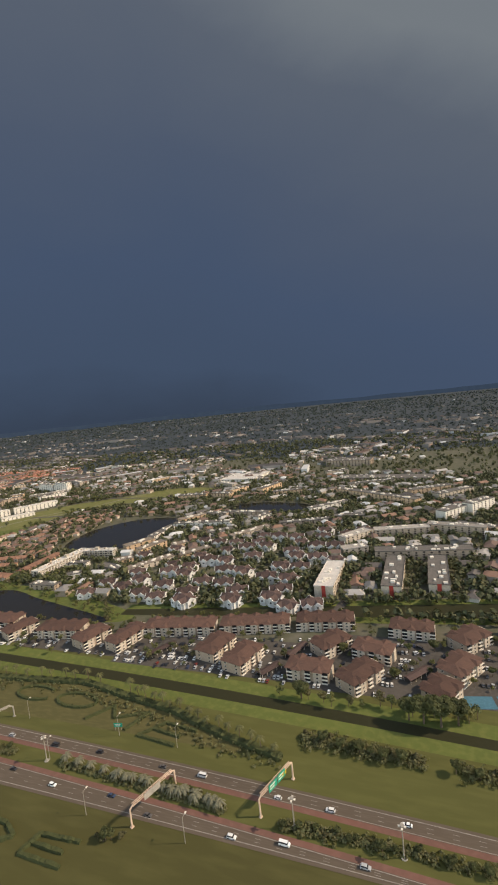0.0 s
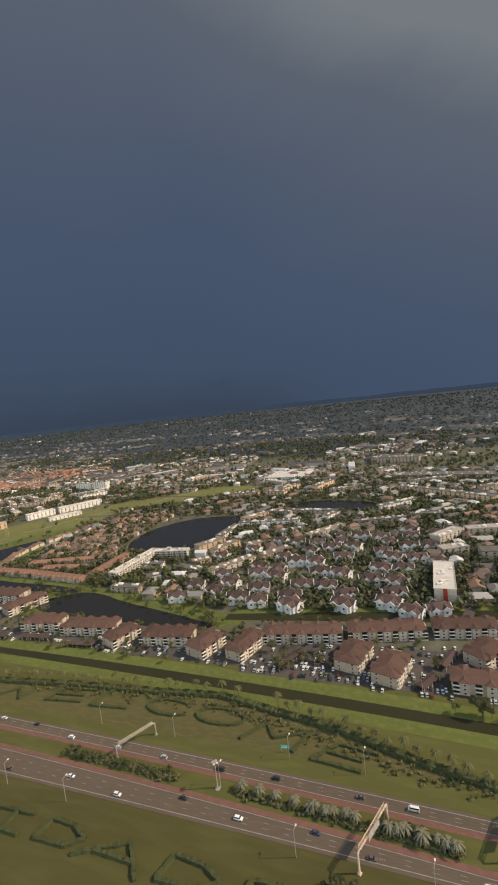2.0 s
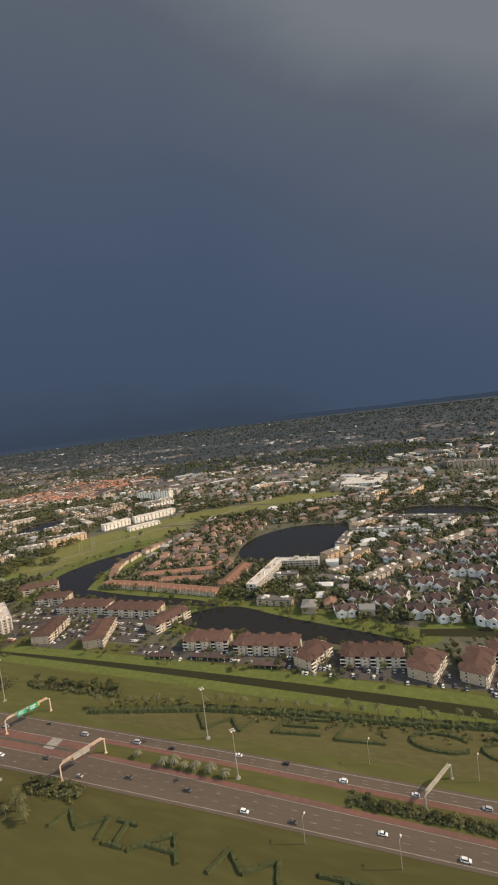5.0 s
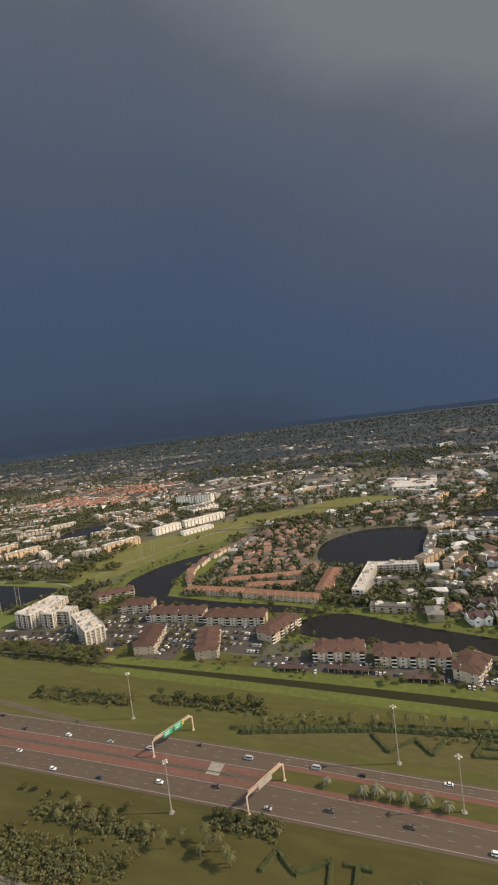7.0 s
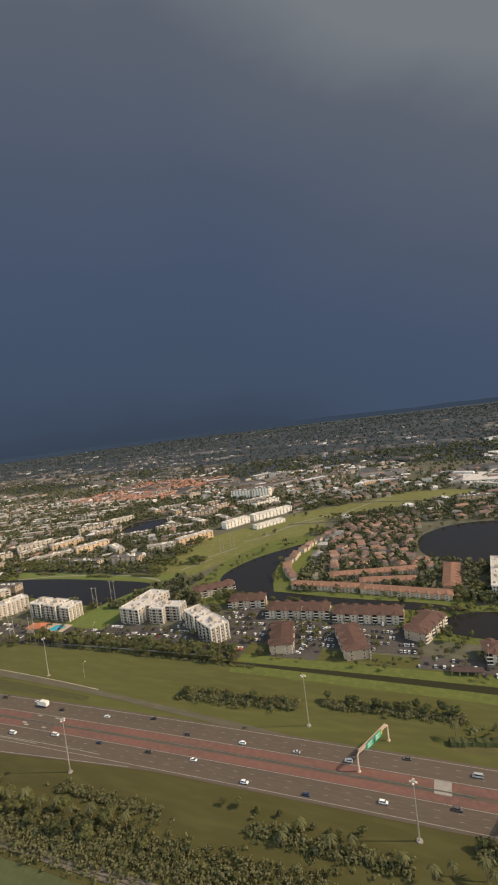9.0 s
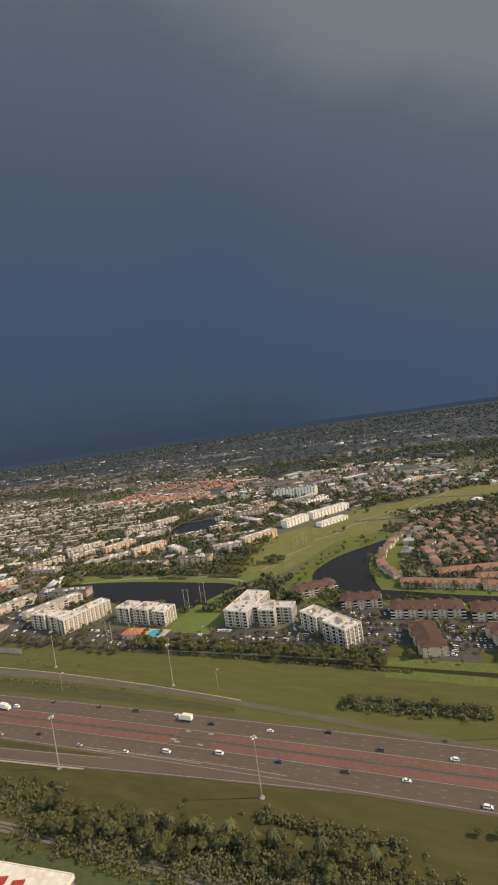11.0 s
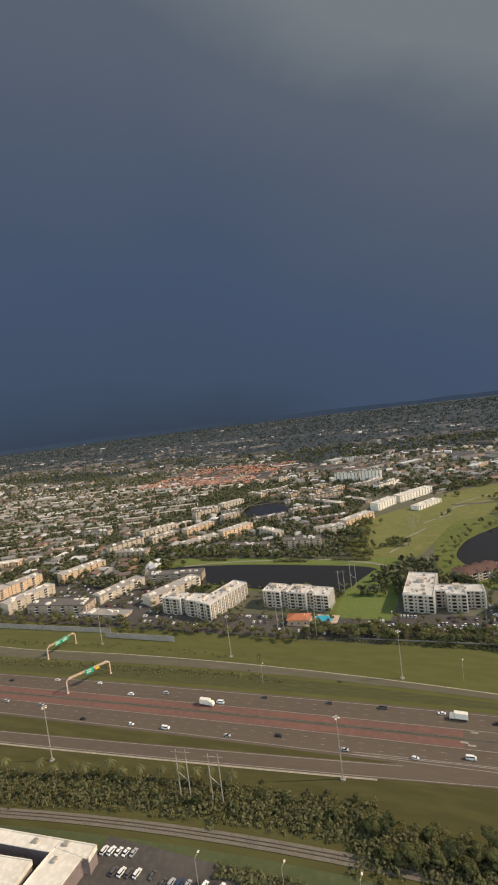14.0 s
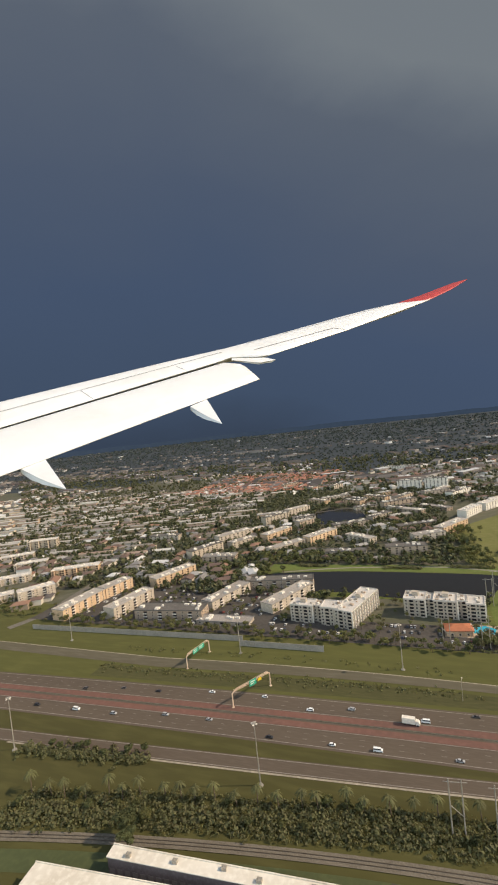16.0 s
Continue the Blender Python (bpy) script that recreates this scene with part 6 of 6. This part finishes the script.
def car_kind(length, width, height, hood, cabin0, cabin1, boxy=0.0):
    """Body, glasshouse and wheel meshes; the car points along x."""
    length, width, height, hood, cabin0, cabin1 = (q * 0.78 for q in (length, width, height, hood, cabin0, cabin1))
    l, w = length / 2, width / 2
    low, waist = 0.22, height * (0.56 + 0.1 * boxy)
    b = Shape()
    prof = [(-l, low), (l, low), (l, waist * 0.78), (l - 0.15, waist * 0.9), (l - hood, waist), (-l + 0.25, waist), (-l, waist * 0.85)]
    n = len(prof)
    b.add([(x, -w, z) for x, z in prof] + [(x, w, z) for x, z in prof], [tuple(range(n)), tuple(range(2 * n - 1, n - 1, -1))] + [((k + 1) % n, k, n + k, n + (k + 1) % n) for k in range(n)])
    t0, t1 = cabin0 + 0.35 * (1 - boxy), cabin1 - 0.6 * (1 - boxy)
    b.add([(t0, -w * .8, height), (t1, -w * .8, height), (t1, w * .8, height), (t0, w * .8, height), (t0, -w * .82, height - .08), (t1, -w * .82, height - .08), (t1, w * .82, height - .08), (t0, w * .82, height - .08)],
          [(0, 1, 2, 3), (4, 5, 1, 0), (5, 6, 2, 1), (6, 7, 3, 2), (7, 4, 0, 3)])
    g = Shape()
    g.add([(cabin0, -w * .95, waist), (cabin1, -w * .95, waist), (cabin1, w * .95, waist), (cabin0, w * .95, waist), (t0, -w * .8, height - .05), (t1, -w * .8, height - .05), (t1, w * .8, height - .05), (t0, w * .8, height - .05)],
          [(0, 1, 5, 4), (1, 2, 6, 5), (2, 3, 7, 6), (3, 0, 4, 7), (4, 5, 6, 7)])
    o = Shape()
    o.tube((0, -0.09, 0), (0, 0.09, 0), 0.26, None, 10)
    return b.mesh("body", [M_PAINT]), g.mesh("glasshouse", [M_GLASS]), o.mesh("wheel", [M_TYRE]), l, w


CARS = {"sedan": car_kind(4.7, 1.8, 1.45, 1.3, -1.6, 1.15), "suv": car_kind(4.8, 1.9, 1.75, 1.15, -2.1, 1.2, 0.4), "van": car_kind(5.6, 2.0, 2.2, 0.8, -2.7, 1.9, 0.8), "hatchback": car_kind(4.1, 1.75, 1.5, 1.0, -1.8, 1.0, 0.3)}


def car(kind, x, y, angle, wheels=True, label="", group="cars on the highway", z=0.2):
    body, glass, wheel, l, w = CARS[kind]
    root = empty("car", at(x, y, angle, z), label or {"sedan": "small four-door sedan on the asphalt", "suv": "tall sport utility car on the asphalt", "van": "boxy passenger van on the asphalt", "hatchback": "compact hatchback on the asphalt"}[kind], "car", group)
    part("body", body, None, root)
    part("glasshouse", glass, None, root)
    if wheels:
        for sx in (-0.62, 0.62):
            for sy in (-1, 1):
                part("wheel", wheel, None, root).location = (sx * l, sy * (w - 0.06), 0.26)


KINDS = ("sedan", "suv", "sedan", "hatchback", "van", "suv")


def slope_at(line, x):
    return math.degrees(math.atan2(line(x + 5) - line(x - 5), 10))


for k in range(70):
    x = -1010 + 14.6 * k + rng.uniform(-5, 5)
    up = k % 2
    if x > -400:
        lo_l, hi_l = (far_lo, far_hi) if up else (near_lo, near_hi)
    else:
        lo_l, hi_l = (shifted(mid, 6.1), far_hi) if up else (near_lo, shifted(mid, -6.3))
    line = between(lo_l, hi_l, (rng.randrange(3) + 0.5) / 3)
    car(rng.choice(KINDS), x, line(x), slope_at(line, x) + (180 if up else 0))


def lorry(x, y, angle):
    root = empty("box_truck", at(x, y, angle, 0.2), "white box truck driving on the highway", "truck", "cars on the highway")
    s = Shape()
    s.box(-4.2, 2.0, -1.2, 1.2, 0.9, 3.6)
    part("cargo_box", s, [M_TRIM], root, "plain white cargo box")
    s = Shape()
    s.add([(2.2, -1.1, .5), (4.2, -1.1, .5), (4.2, -1.1, 1.5), (3.6, -1.1, 2.6), (2.2, -1.1, 2.7), (2.2, 1.1, .5), (4.2, 1.1, .5), (4.2, 1.1, 1.5), (3.6, 1.1, 2.6), (2.2, 1.1, 2.7)],
          [(0, 1, 2, 3, 4), (9, 8, 7, 6, 5), (1, 6, 7, 2), (2, 7, 8, 3), (3, 8, 9, 4), (4, 9, 5, 0), (0, 5, 6, 1)])
    part("cab", s, [M_TRIM], root)
    s = Shape()
    s.box(-4.2, 4.0, -0.5, 0.5, 0.5, 0.9)
    part("chassis", s, [M_TYRE], root)
    for sx in (-3.0, 3.2):
        for sy in (-1.05, 1.05):
            s = Shape()
            s.tube((sx, sy - .15, 0.45), (sx, sy + .15, 0.45), 0.45, None, 10)
            part("wheel", s, [M_TYRE], root)


lorry(-795, 150.5, -2)
lorry(-665, 163, 178)

# rows of parked cars
ROWS = [(-545, 296, 100, 4, 18, 92), (-440, 249, 130, 6, 20, 92), (-330, 247, 60, 6, 9, 92), (-430, 243, 40, 4, 6, 90), (-545, 284, 60, 8, 10, 8), (-500, 282, 40, 80, 7, 170), (-520, 252, 24, 80, 5, 170), (-190, 243, 80, 8, 13, 95), (-180, 236, 110, 3, 14, 92), (-120, 276, 70, 10, 11, 95), (-70, 262, 30, 55, 6, 150), (-48, 232, 50, 5, 8, 92), (-15, 255, 40, 60, 7, 150), (-290, 238, 80, 5, 12, 92)]
ROWS += [(-700, 254, 70, 4, 14, 95), (-700, 248, 60, 6, 11, 95), (-745, 238, 40, 8, 7, 95), (-800, 236, 50, 4, 7, 95), (-880, 238, 50, 3, 8, 92), (-600, 296, 40, 20, 7, 110), (-690, 231, 60, 3, 7, 95), (-640, 270, 24, 40, 5, 130)]
for x, y, length, ang, n, turn in ROWS:
    c, s = math.cos(radians(ang)), math.sin(radians(ang))
    for k in range(n):
        u = length * k / n
        if rng.random() < 0.8 and y + s * u > canal_far(x + c * u) + 10 and clear_of(x + c * u, y + s * u, 1.0):
            car(rng.choice(KINDS), x + c * u, y + s * u, turn + rng.uniform(-4, 4) + rng.choice((0, 180)), False, "", "parked cars", 0.15)


def carport(x, y, length, angle):
    """A long open shelter for cars: posts and a low pitched roof."""
    root = empty("carport", at(x, y, angle), "long brown-roofed open carport in the car park", "carport", "carports")
    take_box(x, y, length, 6, angle)
    r = Shape()
    r.hip(-length / 2, length / 2, -2.8, 2.8, 2.5, 0.9, 0.0, 0.2)
    part("roof", r, [M_HOUSEROOF], root)
    p = Shape()
    p.tube((0, 0, 0), (0, 0, 2.55), 0.12)
    post = p.mesh("post", [M_TRIM])
    for k in range(max(2, int(length / 4)) + 1):
        for side in (-2.5, 2.5):
            part("post", post, None, root).location = (-length / 2 + 0.3 + k * (length - 0.6) / max(2, int(length / 4)), side, 0)


for row in ((0, 255, 18, 49), (-87, 245, 16, 57), (-75, 269, 19, 66), (-170, 254, 24, 59), (-413, 246, 18, 7), (-376, 250, 26, 2), (-330, 247, 22, 4)):
    carport(*row)
mass = Shape()


def parked(x, y, angle, tall):
    """A small car as one closed piece: sides and lid in paint, sloping ends of the cabin in glass."""
    c, s = math.cos(angle), math.sin(angle)
    h = 1.75 if tall else 1.42
    prof = [(-2.25, .3), (2.25, .3), (2.25, .75), (1.1, .95), (.45, h), (-1.3, h), (-1.9, .95), (-2.25, .9)]
    n = len(prof)
    v = [(x + c * a * .82 - s * w, y + s * a * .82 + c * w, z * .82 + .14) for w in (-.74, .74) for a, z in prof]
    o = len(mass.v)
    mass.add(v, [tuple(range(n)), tuple(range(2 * n - 1, n - 1, -1))] + [((k + 1) % n, k, n + k, n + (k + 1) % n) for k in range(n)])
    for k in (3, 5):
        mass.m[len(mass.m) - n + k] = 1


for x0, x1, y0, y1 in LOTS[:10] + [(-330, -60, 232, 262), (-640, -440, 262, 300)]:
    y = y0 + 3.0
    while y < y1 - 2:
        x, run = x0 + 3.0, 0
        while x < x1 - 3:
            run = run - 1 if run else rng.choice((0, 0, 4, 6, 9))
            if run and rng.random() < (0.58 if x > -560 else 0.40) and y > canal_far(x) + 10 and clear_of(x, y, 1.5) and not in_lake(x, y):
                parked(x, y + rng.uniform(-.4, .4), 1.57 + rng.uniform(-.1, .1), rng.random() < 0.4)
            x += 2.5 if run else rng.uniform(3, 8)
        y += 8.5
tagged(mass.obj("parked_cars", [M_PARKED, M_GLASS]), "white, grey and dark cars parked between the apartments", "cars", kind="stuff")
for x, y, n in ((-797, 63, 5), (-788, 57, 7), (-768, 58, 8), (-764, 50, 8), (-745, 46, 9), (-740, 62, 9), (-738, 54, 10), (-728, 48, 9)):
    for k in range(n):
        if rng.random() < 0.85:
            car(rng.choice(KINDS), x + 3.0 * k, y + 0.5 * k, 80 + rng.uniform(-4, 4), True, "", "parked cars", 0.15)

# ---- near sheds, pool and courts ----


def shed(x, y, length, depth, angle, height, label, doors=True):
    """A long flat-roofed shed; x, y is its middle."""
    root = empty("storage_shed", at(x, y, angle), label, "shed", "white-roofed sheds by the railway")
    l, d = length / 2, depth / 2
    s = Shape()
    s.box(-l, l, -d, d, 0, height, 0, False)
    part("wall", s, [M_BRICKISH], root, "dull purple brown walls")
    s = Shape()
    s.box(-l - .3, l + .3, -d - .3, d + .3, height, height + 0.3)
    s.box(-l - .3, l + .3, d, d + .35, height + .3, height + 0.7)
    s.box(l - .05, l + .32, -d - .3, d + .3, height - 1.2, height + 0.7)
    part("roof", s, [M_SHEDROOF], root, "bright white flat roof with a low edge")
    if doors:
        q = Shape()
        q.box(-1.0, 1.0, -0.06, 0.1, 0, 2.6)
        me = q.mesh("roller_door", [M_SHADE])
        for k in range(int(length / 3.1)):
            part("roller_door", me, None, root).location = (-l + 1.6 + 3.1 * k, -d, 0)
    for k in range(max(2, int(length / 16))):
        q = Shape()
        q.box(-.9, .9, -.7, .7, 0, 1.1)
        q.tube((-.4, 0, 1.1), (-.4, 0, 1.3), 0.35)
        part("air_unit", q, [M_STEEL], root).location = (-l + 8 + 16 * k + (k * 37 % 5), (k % 3 - 1) * d * 0.4, height + .3)


M_ORANGE = material("orange_red_plastic", (0.34, 0.075, 0.03), 0.6)
M_BRICKISH = material("purple_brown_wall", (0.20, 0.155, 0.145), 0.9, (0.16, 0.125, 0.115), 0.2, 8.0)
M_SHEDROOF = material("bright_shed_roof", (0.72, 0.66, 0.56), 0.7, (0.60, 0.53, 0.43), 0.09, 7.0, (0.78, 0.72, 0.62))
shed(-846, 52.2, 100, 4.6, 4.7, 6.5, "long white-roofed storage shed by the railway")
shed(-806, 30, 48, 13, 88, 6.4, "white-roofed storage shed with a pink brown edge", False)
shed(-868, 36, 104, 13, 6, 6.2, "weathered white-roofed storage shed")
shed(-880, 14, 118, 14, 6, 6.2, "weathered white-roofed storage shed")
shed(-672, 50, 34, 30, 6, 7.0, "cream-roofed shed beside the car park", False)
for x, y in ((-683.5, 57.5), (-675.5, 58.2)):
    s = Shape()
    s.box(-2.6, 2.6, -1.5, 1.5, 0, 0.03)
    s.box(-2.3, 2.3, -1.75, 1.75, 0, 0.02)
    mark = tagged(s.obj("roof_emblem", M_REDPANEL), "faded red rounded emblem painted on the roof", "roof emblem", "roof emblems")
    mark.matrix_world = at(x, y, 20, 7.31)

play = empty("play_frame", at(-563, 248.5, 25), "small orange-red play frame on the lawn", "play frame")
for px, py in ((-1.4, -1.2), (1.4, -1.2), (-1.4, 1.2), (1.4, 1.2)):
    s = Shape()
    s.tube((px, py, 0), (px, py, 3.0), 0.12)
    part("post", s, [M_STEEL], play)
s = Shape()
s.hip(-2.2, 2.2, -1.9, 1.9, 3.0, 1.4, 0.6, 0.12)
part("roof", s, [M_ORANGE], play, "orange-red canopy")
s = Shape()
s.add([(1.4, -.5, 1.7), (1.4, .5, 1.7), (4.6, .5, .2), (4.6, -.5, .2), (1.4, -.5, 1.55), (1.4, .5, 1.55), (4.6, .5, .05), (4.6, -.5, .05)], [(0, 3, 2, 1), (4, 5, 6, 7), (0, 4, 7, 3), (1, 2, 6, 5), (2, 3, 7, 6), (0, 1, 5, 4)])
part("slide", s, [M_ORANGE], play, "orange-red slide")
play.scale = (0.6, 0.6, 0.6)
pool = Shape()
pool.box(-776, -739, 246, 266, 0.1, 0.3)
tagged(pool.obj("pool_deck", material("peach_paving", (0.46, 0.36, 0.26), 0.9, (0.37, 0.28, 0.20), 0.3, 8.0, coords="World")), "pale peach paved deck round the pool", "pavement", kind="structure")
pw = Shape()
pw.add([(-758, 253, .34), (-745, 253, .34), (-743, 261, .34), (-749, 265, .34), (-756, 263, .34)], [(0, 1, 2, 3, 4)])
tagged(pw.obj("swimming_pool", M_POOL), "bright turquoise swimming pool by the flats", "pool", kind="structure")
club = empty("pool_house", at(-767, 252, 8), "small peach pool house with an orange roof", "building")
s = Shape()
s.box(-8, 8, -5, 5, 0, 4.2, 0, False)
part("wall", s, [M_PEACH], club)
s = Shape()
s.hip(-9, 9, -6, 6, 4.2, 2.4)
part("roof", s, [material("orange_roof_tiles", (0.42, 0.150, 0.075), 0.85, (0.34, 0.12, 0.06), 0.5, 8.0, bump=0.3)], club, "orange tiled hip roof")
face_parts(club, WINDOW, "window", [(-5, -5, .9, 0), (0, -5, .9, 0), (5, -5, .9, 0)])
for x, y in ((30, 238), (47, 241)):
    s = Shape()
    s.box(-7.5, 7.5, -5, 5, 0, 0.06)
    c = tagged(s.obj("tennis_court", M_COURT), "blue green tennis court by the canal", "tennis court", kind="structure")
    c.matrix_world = at(x, y, 10, 0.15)

# distant land far behind everything; rain haze put into its blue colour and glow
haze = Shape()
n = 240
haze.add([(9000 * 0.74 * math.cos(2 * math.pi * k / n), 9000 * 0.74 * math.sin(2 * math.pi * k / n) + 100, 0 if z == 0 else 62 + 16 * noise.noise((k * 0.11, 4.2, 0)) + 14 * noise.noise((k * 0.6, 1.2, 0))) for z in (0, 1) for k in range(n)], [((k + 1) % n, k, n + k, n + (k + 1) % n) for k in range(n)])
M_DISTANCE = material("distant_land_glow", (0.014, 0.019, 0.026), 1.0, (0.010, 0.014, 0.020), 0.004, 6.0, (0.018, 0.024, 0.032), spec=0.0, coords="World")
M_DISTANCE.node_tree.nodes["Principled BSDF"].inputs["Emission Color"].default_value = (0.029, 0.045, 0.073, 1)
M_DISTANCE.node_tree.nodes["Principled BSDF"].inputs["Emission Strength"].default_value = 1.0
tagged(haze.obj("backdrop", M_DISTANCE), "distant land with rain haze as a dim blue glow", "backdrop", kind="structure")

# ---- from the plan's units to metres ----
PLAN = 0.728
for me in bpy.data.meshes:
    me.transform(Matrix.Scale(PLAN, 4))
for ob in scene.objects:
    if ob is not cam and ob is not sun:
        ob.location = ob.location * PLAN

# ---- the aeroplane's wing, placed and shaped to fit the camera's last view, in metres ----
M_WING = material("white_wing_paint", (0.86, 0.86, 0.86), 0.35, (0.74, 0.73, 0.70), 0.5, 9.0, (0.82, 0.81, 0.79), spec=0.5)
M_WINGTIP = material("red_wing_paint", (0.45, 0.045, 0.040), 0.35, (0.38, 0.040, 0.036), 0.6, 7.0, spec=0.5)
M_WINGGAP = material("seam_and_gap_shade", (0.06, 0.058, 0.055), 0.7)
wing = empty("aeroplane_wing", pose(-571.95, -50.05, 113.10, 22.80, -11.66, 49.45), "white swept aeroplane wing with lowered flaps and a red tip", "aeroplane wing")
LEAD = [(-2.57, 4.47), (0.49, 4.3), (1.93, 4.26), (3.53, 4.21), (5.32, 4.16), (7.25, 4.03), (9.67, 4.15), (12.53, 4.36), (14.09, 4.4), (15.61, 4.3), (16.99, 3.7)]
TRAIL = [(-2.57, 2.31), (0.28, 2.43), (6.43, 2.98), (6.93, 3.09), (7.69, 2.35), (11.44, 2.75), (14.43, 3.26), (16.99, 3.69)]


def along(line, u):
    for (ua, va), (ub, vb) in zip(line, line[1:]):
        if u <= ub:
            return va + (vb - va) * max(0.0, u - ua) / (ub - ua)
    return line[-1][1]


def crown_of(lead, trail, u, v, rise):
    a, b = along(lead, u), along(trail, u)
    q = min(max((a - v) / max(a - b, 1e-6), 0.0), 1.0)
    return rise * min(1.0, a - b) * math.sin(math.pi * q ** 0.7)


def airfoil(lead, trail, u0, u1, n, rise, depth):
    """A closed aerofoil skin between a leading and a trailing line."""
    cuts = [0.0, 0.03, 0.10, 0.22, 0.4, 0.6, 0.8, 1.0]
    s, m, rings = Shape(), len(cuts), []
    for k in range(n + 1):
        u = u0 + (u1 - u0) * k / n
        a, b = along(lead, u), along(trail, u)
        top = [(u, a + (b - a) * q, crown_of(lead, trail, u, a + (b - a) * q, rise)) for q in cuts]
        low = [(u, a + (b - a) * q, -depth * min(1.0, a - b) * math.sin(math.pi * q ** 0.6) ** 0.8 if q < 0.999 else -0.02) for q in reversed(cuts[1:])]
        rings += top + low
    w = 2 * m - 1
    s.add(rings, [(k * w + j, k * w + (j + 1) % w, (k + 1) * w + (j + 1) % w, (k + 1) * w + j) for k in range(n) for j in range(w)] + [tuple(range(w - 1, -1, -1)), tuple(range(n * w, n * w + w))])
    return s


def smooth_shade(ob):
    for f in ob.data.polygons:
        f.use_smooth = len(f.vertices) == 4
    return ob


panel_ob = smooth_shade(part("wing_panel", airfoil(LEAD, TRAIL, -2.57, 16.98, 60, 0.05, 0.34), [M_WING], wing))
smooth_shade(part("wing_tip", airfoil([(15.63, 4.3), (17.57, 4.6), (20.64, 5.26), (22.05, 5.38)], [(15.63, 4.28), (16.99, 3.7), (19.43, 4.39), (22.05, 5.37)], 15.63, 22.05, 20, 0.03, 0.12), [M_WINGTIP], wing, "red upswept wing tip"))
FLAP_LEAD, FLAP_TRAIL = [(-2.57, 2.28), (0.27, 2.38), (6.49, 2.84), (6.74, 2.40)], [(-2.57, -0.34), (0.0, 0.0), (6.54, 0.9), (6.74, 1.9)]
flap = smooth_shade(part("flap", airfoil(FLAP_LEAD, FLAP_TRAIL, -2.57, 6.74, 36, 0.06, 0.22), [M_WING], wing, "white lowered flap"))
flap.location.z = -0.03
# dark box set into the slot; its colour stands in for the shade there
s = Shape()
s.add([(u, along(LEAD, u) * 0.2 + along(TRAIL, u) * 0.8, -0.09) for u in (-2.5, 2.0, 6.4)] + [(u, along(FLAP_LEAD, u) - 0.4, -0.09) for u in (-2.5, 2.0, 6.4)] + [(u, along(LEAD, u) * 0.2 + along(TRAIL, u) * 0.8, -0.16) for u in (-2.5, 2.0, 6.4)] + [(u, along(FLAP_LEAD, u) - 0.4, -0.16) for u in (-2.5, 2.0, 6.4)],
      [(0, 1, 4, 3), (1, 2, 5, 4), (6, 9, 10, 7), (7, 10, 11, 8), (0, 6, 7, 1), (1, 7, 8, 2), (3, 4, 10, 9), (4, 5, 11, 10), (0, 3, 9, 6), (2, 8, 11, 5)])
part("gap_shade_fill", s, [M_WINGGAP], wing, "dark fill for the shade between wing and flap")


def seam(line, width, name, words):
    s = Shape()
    for (ua, va), (ub, vb) in zip(line, line[1:]):
        d = math.hypot(ub - ua, vb - va)
        px, py = -(vb - va) / d * width / 2, (ub - ua) / d * width / 2
        n = max(2, int(d / 0.25))
        pts = [(ua + (ub - ua) * k / n, va + (vb - va) * k / n) for k in range(n + 1)]
        s.add([(u + e * px, v + e * py, crown_of(LEAD, TRAIL, u + e * px, v + e * py, 0.05) + 0.006) for e in (-1, 1) for u, v in pts], [(k, k + 1, n + 2 + k, n + 1 + k) for k in range(n)])
    return part(name, s, [M_WINGGAP], panel_ob, words)


seam([(-2.46, 3.29), (0.39, 3.37), (6.9, 3.59)], 0.02, "panel_seam", "thin dark panel seam")
for u in (-0.6, 2.4, 5.2):
    seam([(u, 3.38), (u + 0.1, along(TRAIL, u) + 0.04)], 0.012, "spoiler_seam", "thin dark seam between spoiler panels")
seam([(7.75, 3.05), (11.18, 3.18), (11.40, 2.78)], 0.03, "aileron_seam", "thin dark seam round the aileron")
seam([(8.0, 3.9), (14.8, 4.15)], 0.015, "slat_seam", "thin grey slat seam")
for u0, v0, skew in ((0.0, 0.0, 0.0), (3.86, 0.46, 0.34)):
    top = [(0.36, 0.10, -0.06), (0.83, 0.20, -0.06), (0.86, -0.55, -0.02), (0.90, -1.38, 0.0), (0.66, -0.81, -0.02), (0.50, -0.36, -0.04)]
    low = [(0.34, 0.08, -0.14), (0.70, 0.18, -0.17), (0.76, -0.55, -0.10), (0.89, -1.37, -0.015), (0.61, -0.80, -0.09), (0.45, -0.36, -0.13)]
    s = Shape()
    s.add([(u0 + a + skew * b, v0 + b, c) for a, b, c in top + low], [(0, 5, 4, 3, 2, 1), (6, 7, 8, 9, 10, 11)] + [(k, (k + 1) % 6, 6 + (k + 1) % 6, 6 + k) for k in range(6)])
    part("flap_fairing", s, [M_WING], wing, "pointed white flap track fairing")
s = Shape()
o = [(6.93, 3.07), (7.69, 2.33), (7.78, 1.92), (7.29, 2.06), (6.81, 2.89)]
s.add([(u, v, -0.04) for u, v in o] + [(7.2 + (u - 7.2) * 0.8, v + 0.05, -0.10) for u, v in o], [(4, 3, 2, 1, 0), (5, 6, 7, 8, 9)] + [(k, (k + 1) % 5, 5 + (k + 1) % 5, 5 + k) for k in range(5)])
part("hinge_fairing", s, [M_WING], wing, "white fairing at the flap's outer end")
